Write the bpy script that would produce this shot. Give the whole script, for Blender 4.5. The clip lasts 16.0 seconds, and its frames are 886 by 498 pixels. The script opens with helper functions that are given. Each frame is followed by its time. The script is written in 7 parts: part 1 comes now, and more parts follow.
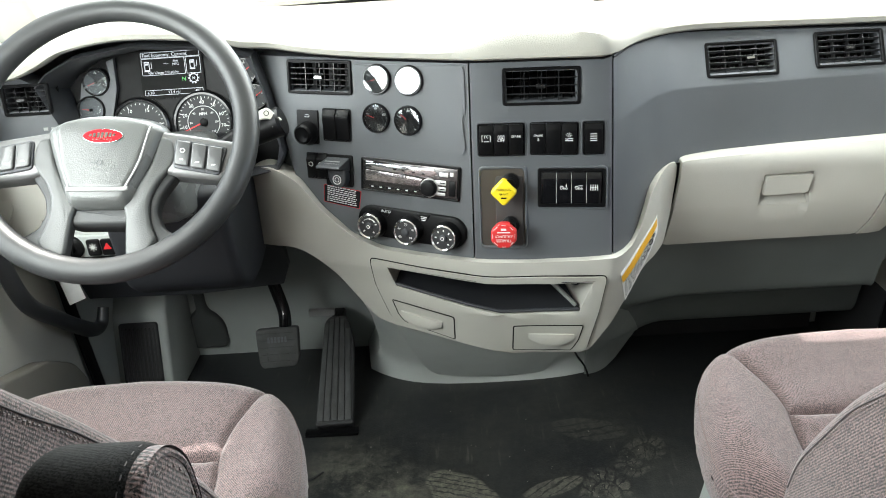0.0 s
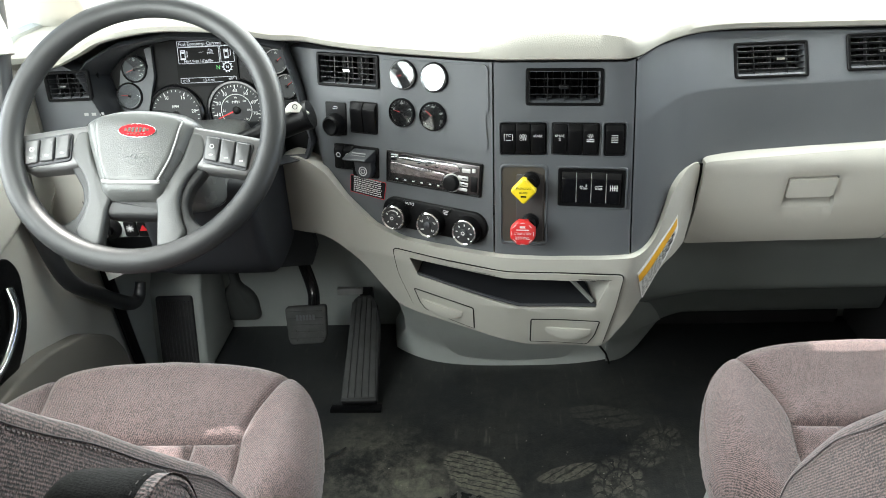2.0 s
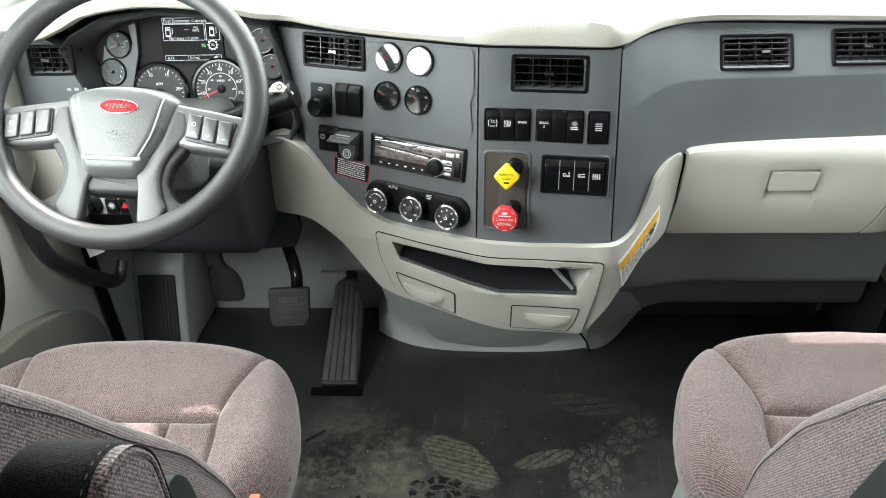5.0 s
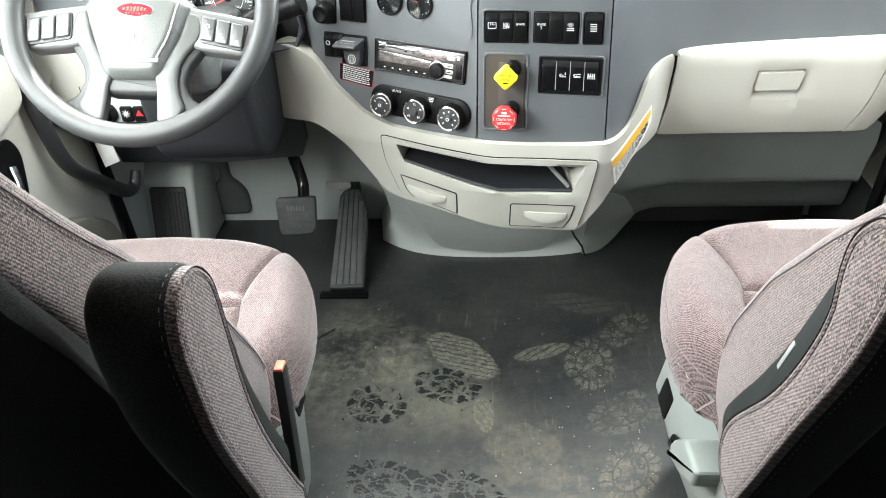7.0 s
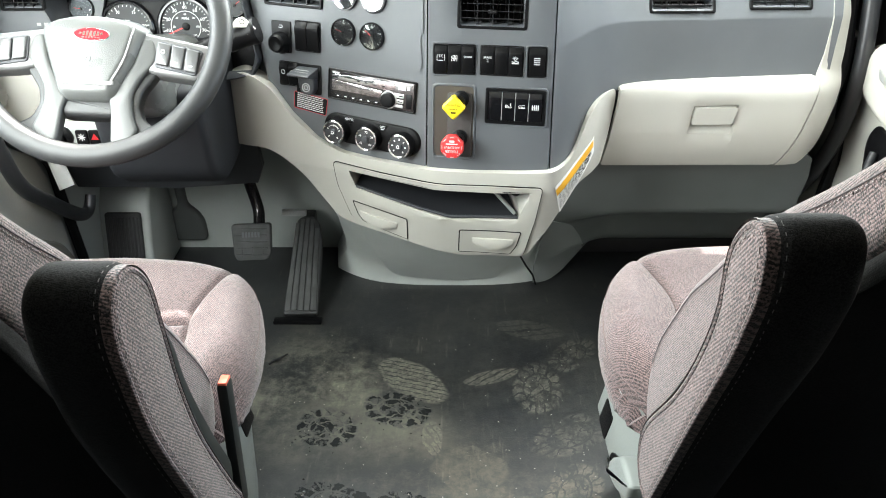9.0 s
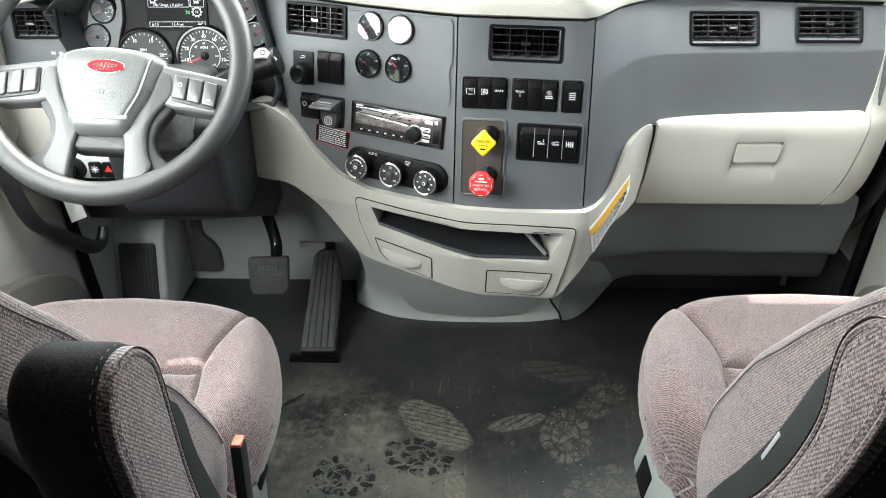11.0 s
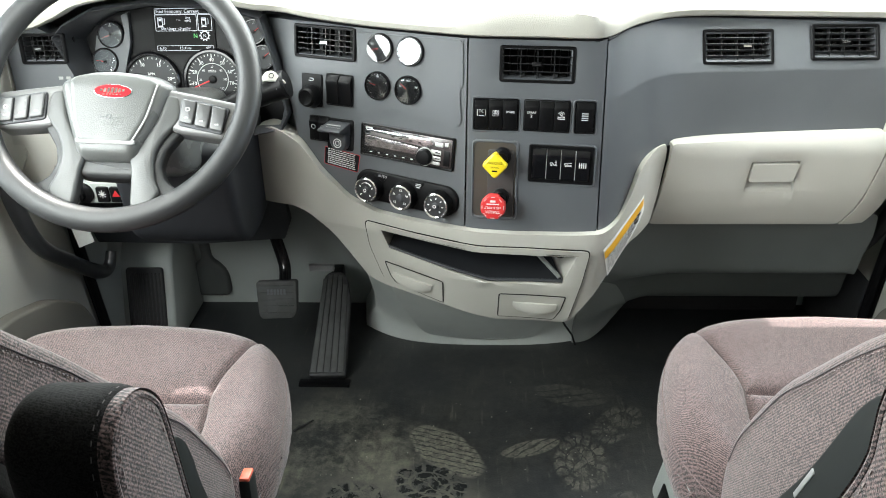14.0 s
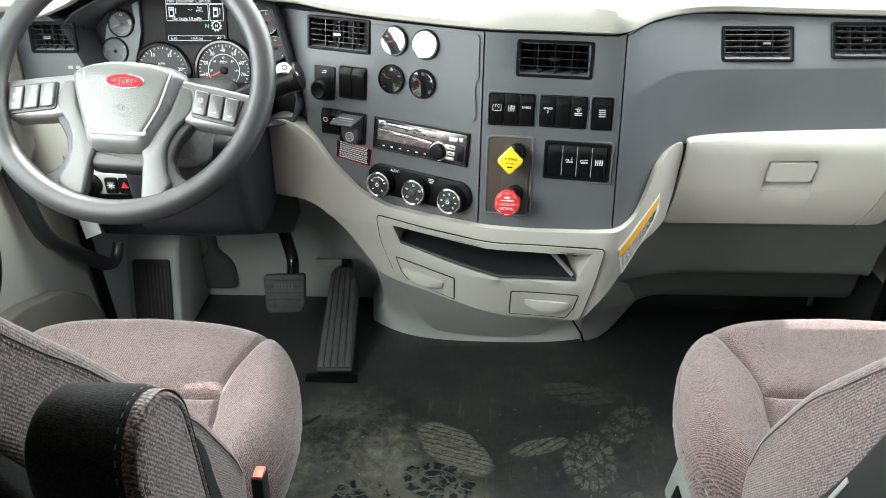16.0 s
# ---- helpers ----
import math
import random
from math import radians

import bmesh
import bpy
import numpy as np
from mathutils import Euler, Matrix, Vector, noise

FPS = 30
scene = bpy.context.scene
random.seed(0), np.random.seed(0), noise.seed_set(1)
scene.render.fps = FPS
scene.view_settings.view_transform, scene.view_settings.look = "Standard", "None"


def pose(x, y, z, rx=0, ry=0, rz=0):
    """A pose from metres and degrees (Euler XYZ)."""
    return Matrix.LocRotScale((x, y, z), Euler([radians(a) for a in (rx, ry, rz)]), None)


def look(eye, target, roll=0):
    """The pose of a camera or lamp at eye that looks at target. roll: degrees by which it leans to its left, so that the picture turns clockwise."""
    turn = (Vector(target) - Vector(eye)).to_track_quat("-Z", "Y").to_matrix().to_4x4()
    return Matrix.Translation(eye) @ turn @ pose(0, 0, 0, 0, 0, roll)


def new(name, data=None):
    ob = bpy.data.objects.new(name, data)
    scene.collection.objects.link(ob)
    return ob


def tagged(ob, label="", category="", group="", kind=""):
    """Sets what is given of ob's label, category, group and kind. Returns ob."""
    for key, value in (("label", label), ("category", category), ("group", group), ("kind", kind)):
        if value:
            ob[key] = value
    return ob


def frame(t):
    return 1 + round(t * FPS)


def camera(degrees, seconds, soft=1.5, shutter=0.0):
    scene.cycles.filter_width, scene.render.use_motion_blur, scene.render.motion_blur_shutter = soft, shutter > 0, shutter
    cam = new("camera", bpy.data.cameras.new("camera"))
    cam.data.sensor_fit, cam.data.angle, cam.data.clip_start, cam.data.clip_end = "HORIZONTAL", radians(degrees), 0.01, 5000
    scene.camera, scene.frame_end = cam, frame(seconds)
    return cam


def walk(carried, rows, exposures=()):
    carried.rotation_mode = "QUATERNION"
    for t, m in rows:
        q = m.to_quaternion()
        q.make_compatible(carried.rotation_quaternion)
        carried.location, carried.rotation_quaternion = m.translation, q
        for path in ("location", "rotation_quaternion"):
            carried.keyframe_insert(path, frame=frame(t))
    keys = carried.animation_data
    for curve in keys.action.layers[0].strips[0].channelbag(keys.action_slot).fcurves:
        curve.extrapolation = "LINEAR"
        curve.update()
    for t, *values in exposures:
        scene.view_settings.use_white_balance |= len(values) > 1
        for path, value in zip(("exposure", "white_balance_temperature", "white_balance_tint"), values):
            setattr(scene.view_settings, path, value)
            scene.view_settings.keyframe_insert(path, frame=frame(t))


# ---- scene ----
cam = camera(59.0, 16.0, soft=1.0)
PATH = [
    (0, (0.058, 0.024, 1.279), (0.002, 1.832, 0.426), -4.1),
    (0.5, (0.099, 0.044, 1.309), (-0.004, 1.841, 0.437), -4.3),
    (1, (0.115, 0.043, 1.329), (-0.032, 1.827, 0.437), -4.9),
    (1.5, (0.11, 0.038, 1.338), (-0.046, 1.811, 0.427), -4.6),
    (2, (0.1, 0.019, 1.346), (-0.062, 1.781, 0.415), -3.9),
    (2.5, (0.101, 0.014, 1.348), (-0.095, 1.765, 0.402), -3.7),
    (3, (0.103, 0.01, 1.353), (-0.058, 1.757, 0.391), -2.8),
    (3.5, (0.106, 0.01, 1.357), (-0.042, 1.764, 0.408), -3.1),
    (4, (0.11, 0.024, 1.347), (-0.066, 1.768, 0.384), -3.1),
    (4.2, (0.119, 0.022, 1.341), (-0.055, 1.766, 0.378), -2.8),
    (6.3, (0.102, -0.01, 1.342), (0.012, 1.743, 0.385), -2.1),
    (6.5, (0.105, -0.035, 1.334), (0.001, 1.698, 0.341), -2.2),
    (7, (0.106, -0.097, 1.33), (-0.02, 1.562, 0.22), -2.8),
    (7.5, (0.109, -0.158, 1.338), (-0.007, 1.493, 0.215), -2.7),
    (8, (0.129, -0.182, 1.341), (0.08, 1.475, 0.222), -1.2),
    (8.5, (0.14, -0.176, 1.341), (0.107, 1.507, 0.262), -0.5),
    (9, (0.142, -0.147, 1.329), (0.105, 1.566, 0.297), -0.6),
    (11.5, (0.105, -0.02, 1.32), (0.024, 1.718, 0.333), -0.4),
    (12, (0.1, 0.007, 1.315), (0.021, 1.745, 0.328), -0.0),
    (12.5, (0.1, 0.005, 1.32), (0.014, 1.747, 0.341), -0.1),
    (13, (0.103, -0.008, 1.321), (0.012, 1.75, 0.371), -0.6),
    (13.5, (0.106, -0.019, 1.321), (0.018, 1.739, 0.371), -1.1),
    (14, (0.106, -0.024, 1.32), (0.012, 1.735, 0.374), -1.3),
    (14.5, (0.097, -0.026, 1.317), (0.0, 1.733, 0.369), -1.1),
    (15, (0.09, -0.023, 1.318), (-0.008, 1.733, 0.364), -1.1),
    (15.5, (0.082, -0.018, 1.315), (-0.014, 1.736, 0.358), -0.9),
    (16, (0.082, -0.007, 1.315), (-0.014, 1.745, 0.356), -0.6),
]
walk(cam, [(t, look(eye, target, roll)) for t, eye, target, roll in PATH], [(0, 1.86), (0.5, 1.56), (1, 1.61), (2.5, 1.64), (3.0, 1.67), (3.5, 1.46), (4.2, 1.72), (6.3, 2.14), (7.0, 2.67), (7.5, 2.80), (8.5, 2.70), (9.2, 2.43), (11.5, 2.14), (12.0, 2.00), (12.5, 1.90), (14, 1.91), (16, 1.98)])

# ---- world and sun ----

world = bpy.data.worlds.new("sky")
scene.world = world
world.use_nodes = True
sky = world.node_tree.nodes.new("ShaderNodeTexSky")
sky.sky_type, sky.sun_disc = "NISHITA", False
SUN_UP, SUN_SIDE = 66.0, 8.0
sky.sun_elevation, sky.sun_rotation = radians(SUN_UP), radians(SUN_SIDE)
background = world.node_tree.nodes["Background"]
background.inputs["Strength"].default_value = 0.11
world.node_tree.links.new(sky.outputs[0], background.inputs[0])
sun = new("sun", bpy.data.lights.new("sun", "SUN"))
sun.data.energy, sun.data.angle, sun.data.color = 5.0, radians(0.6), (1.0, 0.96, 0.9)
to_sun = Vector((math.sin(radians(SUN_SIDE)) * math.cos(radians(SUN_UP)), math.cos(radians(SUN_SIDE)) * math.cos(radians(SUN_UP)), math.sin(radians(SUN_UP))))
sun.matrix_world = look(to_sun * 20, (0, 0, 0))


def window_light(name, centre, target, width, height, power):
    lamp = new(name, bpy.data.lights.new(name, "AREA"))
    lamp.data.shape, lamp.data.size, lamp.data.size_y, lamp.data.energy = "RECTANGLE", width, height, power
    lamp.data.color = (0.935, 1.0, 0.97)
    lamp.matrix_world = look(centre, target)
    return lamp


window_light("windshield_skylight", (0.12, 1.545, 1.36), (0.12, 0.651, 0.80), 1.8, 0.50, 12.5)
window_light("driver_window_skylight", (-0.97, 0.85, 1.22), (0.1, 1.38, 0.55), 1.2, 0.66, 13.5)
window_light("passenger_window_skylight", (1.15, 0.65, 1.25), (-0.1, 1.5, 0.45), 1.0, 0.6, 1.1)


# ---- materials ----
def material(name, colour, rough=0.5, metal=0.0, grain=0.0, bump=0.0, vary=0.12, blotch=6.0, coat=0.0, second=None, specular=0.5):
    """Plastic, rubber, metal or paint with a fine grain and large, faint blotches."""
    m = bpy.data.materials.new(name)
    m.use_nodes = True
    t = m.node_tree
    b = t.nodes["Principled BSDF"]
    b.inputs["Metallic"].default_value = metal
    b.inputs["Coat Weight"].default_value = coat
    b.inputs["Specular IOR Level"].default_value = specular
    coord = t.nodes.new("ShaderNodeTexCoord")
    large = t.nodes.new("ShaderNodeTexNoise")
    large.inputs["Scale"].default_value, large.inputs["Detail"].default_value = blotch, 6
    t.links.new(coord.outputs["Object"], large.inputs["Vector"])
    mix = t.nodes.new("ShaderNodeMix")
    mix.data_type = "RGBA"
    other = second or tuple(c * (1 - 2 * vary) for c in colour)
    mix.inputs["A"].default_value, mix.inputs["B"].default_value = (*[min(1, c * (1 + vary)) for c in colour], 1), (*other, 1)
    t.links.new(large.outputs["Fac"], mix.inputs["Factor"])
    t.links.new(mix.outputs["Result"], b.inputs["Base Color"])
    r = t.nodes.new("ShaderNodeMapRange")
    r.inputs["To Min"].default_value, r.inputs["To Max"].default_value = max(0.02, rough - 0.08), min(1, rough + 0.08)
    t.links.new(large.outputs["Fac"], r.inputs["Value"])
    t.links.new(r.outputs["Result"], b.inputs["Roughness"])
    if bump:
        fine = t.nodes.new("ShaderNodeTexVoronoi")
        fine.inputs["Scale"].default_value = grain
        t.links.new(coord.outputs["Object"], fine.inputs["Vector"])
        bm_ = t.nodes.new("ShaderNodeBump")
        bm_.inputs["Strength"].default_value, bm_.inputs["Distance"].default_value = bump, 0.0006
        t.links.new(fine.outputs["Distance"], bm_.inputs["Height"])
        t.links.new(bm_.outputs["Normal"], b.inputs["Normal"])
    return m


def glow(name, colour, strength):
    m = material(name, (0.01, 0.01, 0.01), 0.3)
    b = m.node_tree.nodes["Principled BSDF"]
    b.inputs["Emission Color"].default_value, b.inputs["Emission Strength"].default_value = (*colour, 1), strength
    return m


def glass(name, tint=(1, 1, 1), ior=1.45):
    """A thin clear pane: it lets light straight through and reflects at a slant."""
    m = bpy.data.materials.new(name)
    m.use_nodes = True
    t = m.node_tree
    t.nodes.remove(t.nodes["Principled BSDF"])
    clear, shine, mix, edge = (t.nodes.new("ShaderNode" + n) for n in ("BsdfTransparent", "BsdfGlossy", "MixShader", "Fresnel"))
    clear.inputs["Color"].default_value = (*tint, 1)
    shine.inputs["Roughness"].default_value = 0.03
    edge.inputs["IOR"].default_value = ior
    t.links.new(edge.outputs[0], mix.inputs[0])
    t.links.new(clear.outputs[0], mix.inputs[1])
    t.links.new(shine.outputs[0], mix.inputs[2])
    t.links.new(mix.outputs[0], t.nodes["Material Output"].inputs[0])
    return m


def cloth(name, dark, light, scale=1.0, ribbing=0.42, flat=False):
    """Woven upholstery: slanting rows of mixed yarn with pale flecks; flat lies in x and y, else in y and z."""
    m = bpy.data.materials.new(name)
    m.use_nodes = True
    t = m.node_tree
    b = t.nodes["Principled BSDF"]
    b.inputs["Roughness"].default_value = 0.95
    b.inputs["Sheen Weight"].default_value = 0.25
    coord = t.nodes.new("ShaderNodeTexCoord")
    yarn = t.nodes.new("ShaderNodeTexVoronoi")
    yarn.inputs["Scale"].default_value = 620 * scale
    t.links.new(coord.outputs["Object"], yarn.inputs["Vector"])
    ribs = []
    for stretch, pitch in (((1.16, 0.82, 0), 136), ((-0.82, 1.16, 0), 165)) if flat else (((0.3, 1.12, 0.88), 148), ((0.4, -0.80, 1.16), 170)):
        rotate = t.nodes.new("ShaderNodeMapping")
        rotate.inputs["Scale"].default_value = stretch
        t.links.new(coord.outputs["Object"], rotate.inputs["Vector"])
        rib = t.nodes.new("ShaderNodeTexWave")
        rib.bands_direction = "DIAGONAL"
        rib.inputs["Scale"].default_value, rib.inputs["Distortion"].default_value, rib.inputs["Detail"].default_value = pitch * scale, 0.7, 2
        rib.inputs["Detail Scale"].default_value = 6
        t.links.new(rotate.outputs["Vector"], rib.inputs["Vector"])
        ribs.append(rib)
    rib = t.nodes.new("ShaderNodeMath")
    rib.operation = "MULTIPLY"
    t.links.new(ribs[0].outputs["Fac"], rib.inputs[0])
    lift = t.nodes.new("ShaderNodeMapRange")
    lift.inputs["To Min"].default_value = 0.70 if flat else 0.48
    t.links.new(ribs[1].outputs["Fac"], lift.inputs["Value"])
    t.links.new(lift.outputs["Result"], rib.inputs[1])
    soil = t.nodes.new("ShaderNodeTexNoise")
    soil.inputs["Scale"].default_value = 7
    t.links.new(coord.outputs["Object"], soil.inputs["Vector"])
    ramp = t.nodes.new("ShaderNodeValToRGB")
    ramp.color_ramp.elements[0].position, ramp.color_ramp.elements[0].color = 0.30, (*dark, 1)
    ramp.color_ramp.elements[1].position, ramp.color_ramp.elements[1].color = 0.66, (*light, 1)
    split = t.nodes.new("ShaderNodeSeparateColor")
    t.links.new(yarn.outputs["Color"], split.inputs[0])
    blend = t.nodes.new("ShaderNodeMix")
    blend.inputs["Factor"].default_value = ribbing
    t.links.new(split.outputs[0], blend.inputs["A"])
    t.links.new(rib.outputs[0], blend.inputs["B"])
    t.links.new(blend.outputs["Result"], ramp.inputs["Fac"])
    tone = t.nodes.new("ShaderNodeMix")
    tone.data_type, tone.blend_type = "RGBA", "MULTIPLY"
    tone.inputs["Factor"].default_value = 0.35
    t.links.new(ramp.outputs["Color"], tone.inputs["A"])
    t.links.new(soil.outputs["Fac"], tone.inputs["B"])
    t.links.new(tone.outputs["Result"], b.inputs["Base Color"])
    bump = t.nodes.new("ShaderNodeBump")
    bump.inputs["Strength"].default_value, bump.inputs["Distance"].default_value = 0.6, 0.0012
    t.links.new(blend.outputs["Result"], bump.inputs["Height"])
    t.links.new(bump.outputs["Normal"], b.inputs["Normal"])
    return m


GREY = material("grey_dash_plastic", (0.085, 0.091, 0.099), 0.48, grain=900, bump=0.35)
DARK = material("dark_grey_plastic", (0.035, 0.037, 0.042), 0.5, grain=900, bump=0.3)
BEIGE = material("beige_plastic", (0.43, 0.42, 0.38), 0.5, grain=800, bump=0.35, vary=0.05)
PAD = material("beige_padded_vinyl", (0.45, 0.44, 0.39), 0.6, grain=500, bump=0.6, vary=0.05)
KICK = material("grey_green_plastic", (0.38, 0.405, 0.39), 0.5, grain=700, bump=0.3)
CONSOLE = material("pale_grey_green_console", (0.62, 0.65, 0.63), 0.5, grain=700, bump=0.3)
# The console's plastic with the shade under the dash put into its colour
SHADED_SKIN = material("shaded_console_plastic", (0.150, 0.165, 0.161), 0.55, grain=700, bump=0.3)
# Unseen walls behind the seats, dark only to cut bounced light
REAR = material("dark_low_bounce_wall", (0.06, 0.06, 0.062), 0.9, grain=300, bump=0.5)
BASE = material("grey_seat_base_plastic", (0.21, 0.225, 0.215), 0.5, grain=700, bump=0.3)
BLACK = material("black_plastic", (0.005, 0.005, 0.0055), 0.34, grain=900, bump=0.2, specular=0.14)
TREAD = material("dusty_pedal_rubber", (0.062, 0.064, 0.064), 0.7, grain=300, bump=0.4, vary=0.3, blotch=30)
SHINY = material("gloss_black", (0.006, 0.006, 0.007), 0.14, specular=0.4)
GRAB = material("dark_grey_grip", (0.024, 0.025, 0.027), 0.36, grain=700, bump=0.2)
RUBBER = material("black_rubber", (0.03, 0.03, 0.032), 0.65, grain=500, bump=0.5)
WHEEL = material("grey_wheel_leather", (0.022, 0.023, 0.0238), 0.42, grain=1100, bump=0.16, specular=0.42)
SILVER = material("satin_silver", (0.55, 0.55, 0.54), 0.35, metal=0.6, vary=0.05)
CHROME = material("chrome", (0.75, 0.75, 0.76), 0.12, metal=1.0, vary=0.03)
HUB = material("grey_hub", (0.080, 0.083, 0.081), 0.30, grain=520, bump=0.4, vary=0.06)
WHITE = material("white_print", (0.75, 0.75, 0.73), 0.6)
RED = material("red_print", (0.55, 0.02, 0.025), 0.4)
NEEDLE = material("bright_red_needle", (0.85, 0.03, 0.03), 0.5)
REDKNOB = material("red_knob_plastic", (0.62, 0.03, 0.03), 0.35)
YELLOW = material("yellow_knob_plastic", (0.80, 0.60, 0.02), 0.35)
ORANGE = material("orange_print", (0.80, 0.42, 0.03), 0.5)
PAPER = material("white_paper", (0.86, 0.86, 0.84), 0.7, blotch=30)
CLEAR = glass("clear_glass")
LENS = glass("gauge_lens", (0.85, 0.87, 0.88), 1.9)
SCREEN = glow("screen_white", (0.85, 0.92, 1.0), 0.30)
GREEN = glow("screen_green", (0.05, 0.8, 0.1), 0.3)
FABRIC = cloth("mauve_seat_fabric", (0.012, 0.0075, 0.0075), (0.176, 0.114, 0.111), 1.30, 0.40, flat=True)
FABRIC_BACK = cloth("mauve_seat_side_fabric", (0.007, 0.0045, 0.0045), (0.200, 0.134, 0.129), 1.05, 0.42)
VELOUR = cloth("black_velour", (0.0030, 0.0028, 0.0028), (0.015, 0.0142, 0.0142), 1.6, 0.10)
VELOUR.node_tree.nodes["Principled BSDF"].inputs["Sheen Weight"].default_value = 0.04
VELOUR.node_tree.nodes["Principled BSDF"].inputs["Specular IOR Level"].default_value = 0.12
THREAD = material("pale_thread", (0.25, 0.21, 0.205), 0.9)
ENAMEL = material("white_truck_paint", (0.70, 0.74, 0.78), 0.25, coat=0.5)


# ---- mesh helpers ----
def part(name, bm, mat, parent=None, label="", m=None, smooth=True):
    """Links a bmesh as one mesh object, under parent if given."""
    if m is not None:
        bm.transform(m)
    bmesh.ops.recalc_face_normals(bm, faces=bm.faces[:])
    mesh = bpy.data.meshes.new(name)
    bm.to_mesh(mesh)
    bm.free()
    mesh.materials.append(mat)
    if smooth:
        mesh.polygons.foreach_set("use_smooth", [True] * len(mesh.polygons))
        mesh.set_sharp_from_angle(angle=radians(38))
    ob = new(name, mesh)
    if parent is not None:
        ob.parent = parent
        if parent.type == "EMPTY":
            ob.matrix_parent_inverse = parent.matrix_basis.inverted()
    if label:
        ob["label"] = label
    return ob


def thing(name, base, label, category, group="", kind=""):
    ob = new(name)
    ob.empty_display_size = 0.02
    ob.matrix_basis = Matrix.Translation(base)
    return tagged(ob, label, category, group, kind)


def rrect(u, v, w, h, r, n=4):
    """A rounded rectangle about (u, v)."""
    out = []
    for cu, cv, a in ((u + w / 2 - r, v + h / 2 - r, 0), (u - w / 2 + r, v + h / 2 - r, 90), (u - w / 2 + r, v - h / 2 + r, 180), (u + w / 2 - r, v - h / 2 + r, 270)):
        for k in range(n + 1):
            b = radians(a + 90 * k / n)
            out.append((cu + r * math.cos(b), cv + r * math.sin(b)))
    return out


def circle(u, v, r, n=32):
    return [(u + r * math.cos(2 * math.pi * k / n), v + r * math.sin(2 * math.pi * k / n)) for k in range(n)]


def rounded(points, r, n=4):
    """A polygon with its corners rounded."""
    out = []
    for k, p in enumerate(points):
        p = Vector(p)
        a, b = Vector(points[k - 1]) - p, Vector(points[(k + 1) % len(points)]) - p
        d = min(r, a.length * 0.45, b.length * 0.45)
        a, b = p + a.normalized() * d, p + b.normalized() * d
        for i in range(n + 1):
            s = i / n
            out.append(tuple(a * (1 - s) ** 2 + p * 2 * s * (1 - s) + b * s**2))
    return out


def inset(points, d):
    """A polygon moved inwards by d."""
    area = sum(a[0] * b[1] - b[0] * a[1] for a, b in zip(points, points[1:] + points[:1]))
    sign = 1 if area > 0 else -1
    out = []
    for k, p in enumerate(points):
        e = (Vector(p) - Vector(points[k - 1]))
        f = (Vector(points[(k + 1) % len(points)]) - Vector(p))
        n = Vector((0, 0))
        for s in (e, f):
            if s.length > 1e-9:
                s = s.normalized()
                n += Vector((-s.y, s.x)) * sign
        n = n.normalized() if n.length > 1e-6 else Vector((0, 0))
        out.append((p[0] + n.x * d, p[1] + n.y * d))
    return out


def prism(bm, outline, w0, w1, bevel=0.0, dome=0.0):
    """An extruded outline with a rounded front edge."""
    rings = [[(u, v, w0) for u, v in outline]]
    if bevel:
        for k in range(4):
            a = math.pi / 2 * k / 3
            rings.append([(u, v, w1 - bevel * (1 - math.sin(a))) for u, v in inset(outline, bevel * (1 - math.cos(a)))])
    else:
        rings.append([(u, v, w1) for u, v in outline])
    made = [[bm.verts.new(p) for p in ring] for ring in rings]
    n = len(outline)
    for a, b in zip(made, made[1:]):
        for k in range(n):
            bm.faces.new((a[k], a[(k + 1) % n], b[(k + 1) % n], b[k]))
    bm.faces.new(made[0][::-1])
    if dome:
        cu, cv = sum(p[0] for p in outline) / n, sum(p[1] for p in outline) / n
        last = made[-1]
        for s in (0.75, 0.45, 0.15):
            ring = [bm.verts.new((cu + (x.co.x - cu) * s, cv + (x.co.y - cv) * s, w1 + dome * (1 - s * s))) for x in made[-1]]
            for k in range(n):
                bm.faces.new((last[k], last[(k + 1) % n], ring[(k + 1) % n], ring[k]))
            last = ring
        bm.faces.new(last)
    else:
        bm.faces.new(made[-1])
    return bm


def hoop(bm, outer, inner, w0, w1, lip=0.0):
    """A flat frame between two outlines of equal count."""
    n = len(outer)
    rings = [[(u, v, w0) for u, v in outer], [(u, v, w1 - lip) for u, v in outer], [(u, v, w1) for u, v in inset(outer, lip)],
             [(u, v, w1) for u, v in inset(inner, -lip)], [(u, v, w1 - lip) for u, v in inner], [(u, v, w0) for u, v in inner]]
    made = [[bm.verts.new(p) for p in ring] for ring in rings]
    for a, b in zip(made, made[1:] + made[:1]):
        for k in range(n):
            bm.faces.new((a[k], a[(k + 1) % n], b[(k + 1) % n], b[k]))
    return bm


def lathe(bm, profile, u=0.0, v=0.0, n=40):
    """A body turned about the local w axis from (radius, w) pairs."""
    rings = []
    for r, w in profile:
        rings.append([bm.verts.new((u + max(r, 1e-5) * math.cos(2 * math.pi * k / n), v + max(r, 1e-5) * math.sin(2 * math.pi * k / n), w)) for k in range(n)])
    for a, b in zip(rings, rings[1:]):
        for k in range(n):
            bm.faces.new((a[k], a[(k + 1) % n], b[(k + 1) % n], b[k]))
    bm.faces.new(rings[0][::-1])
    bm.faces.new(rings[-1])
    return bm


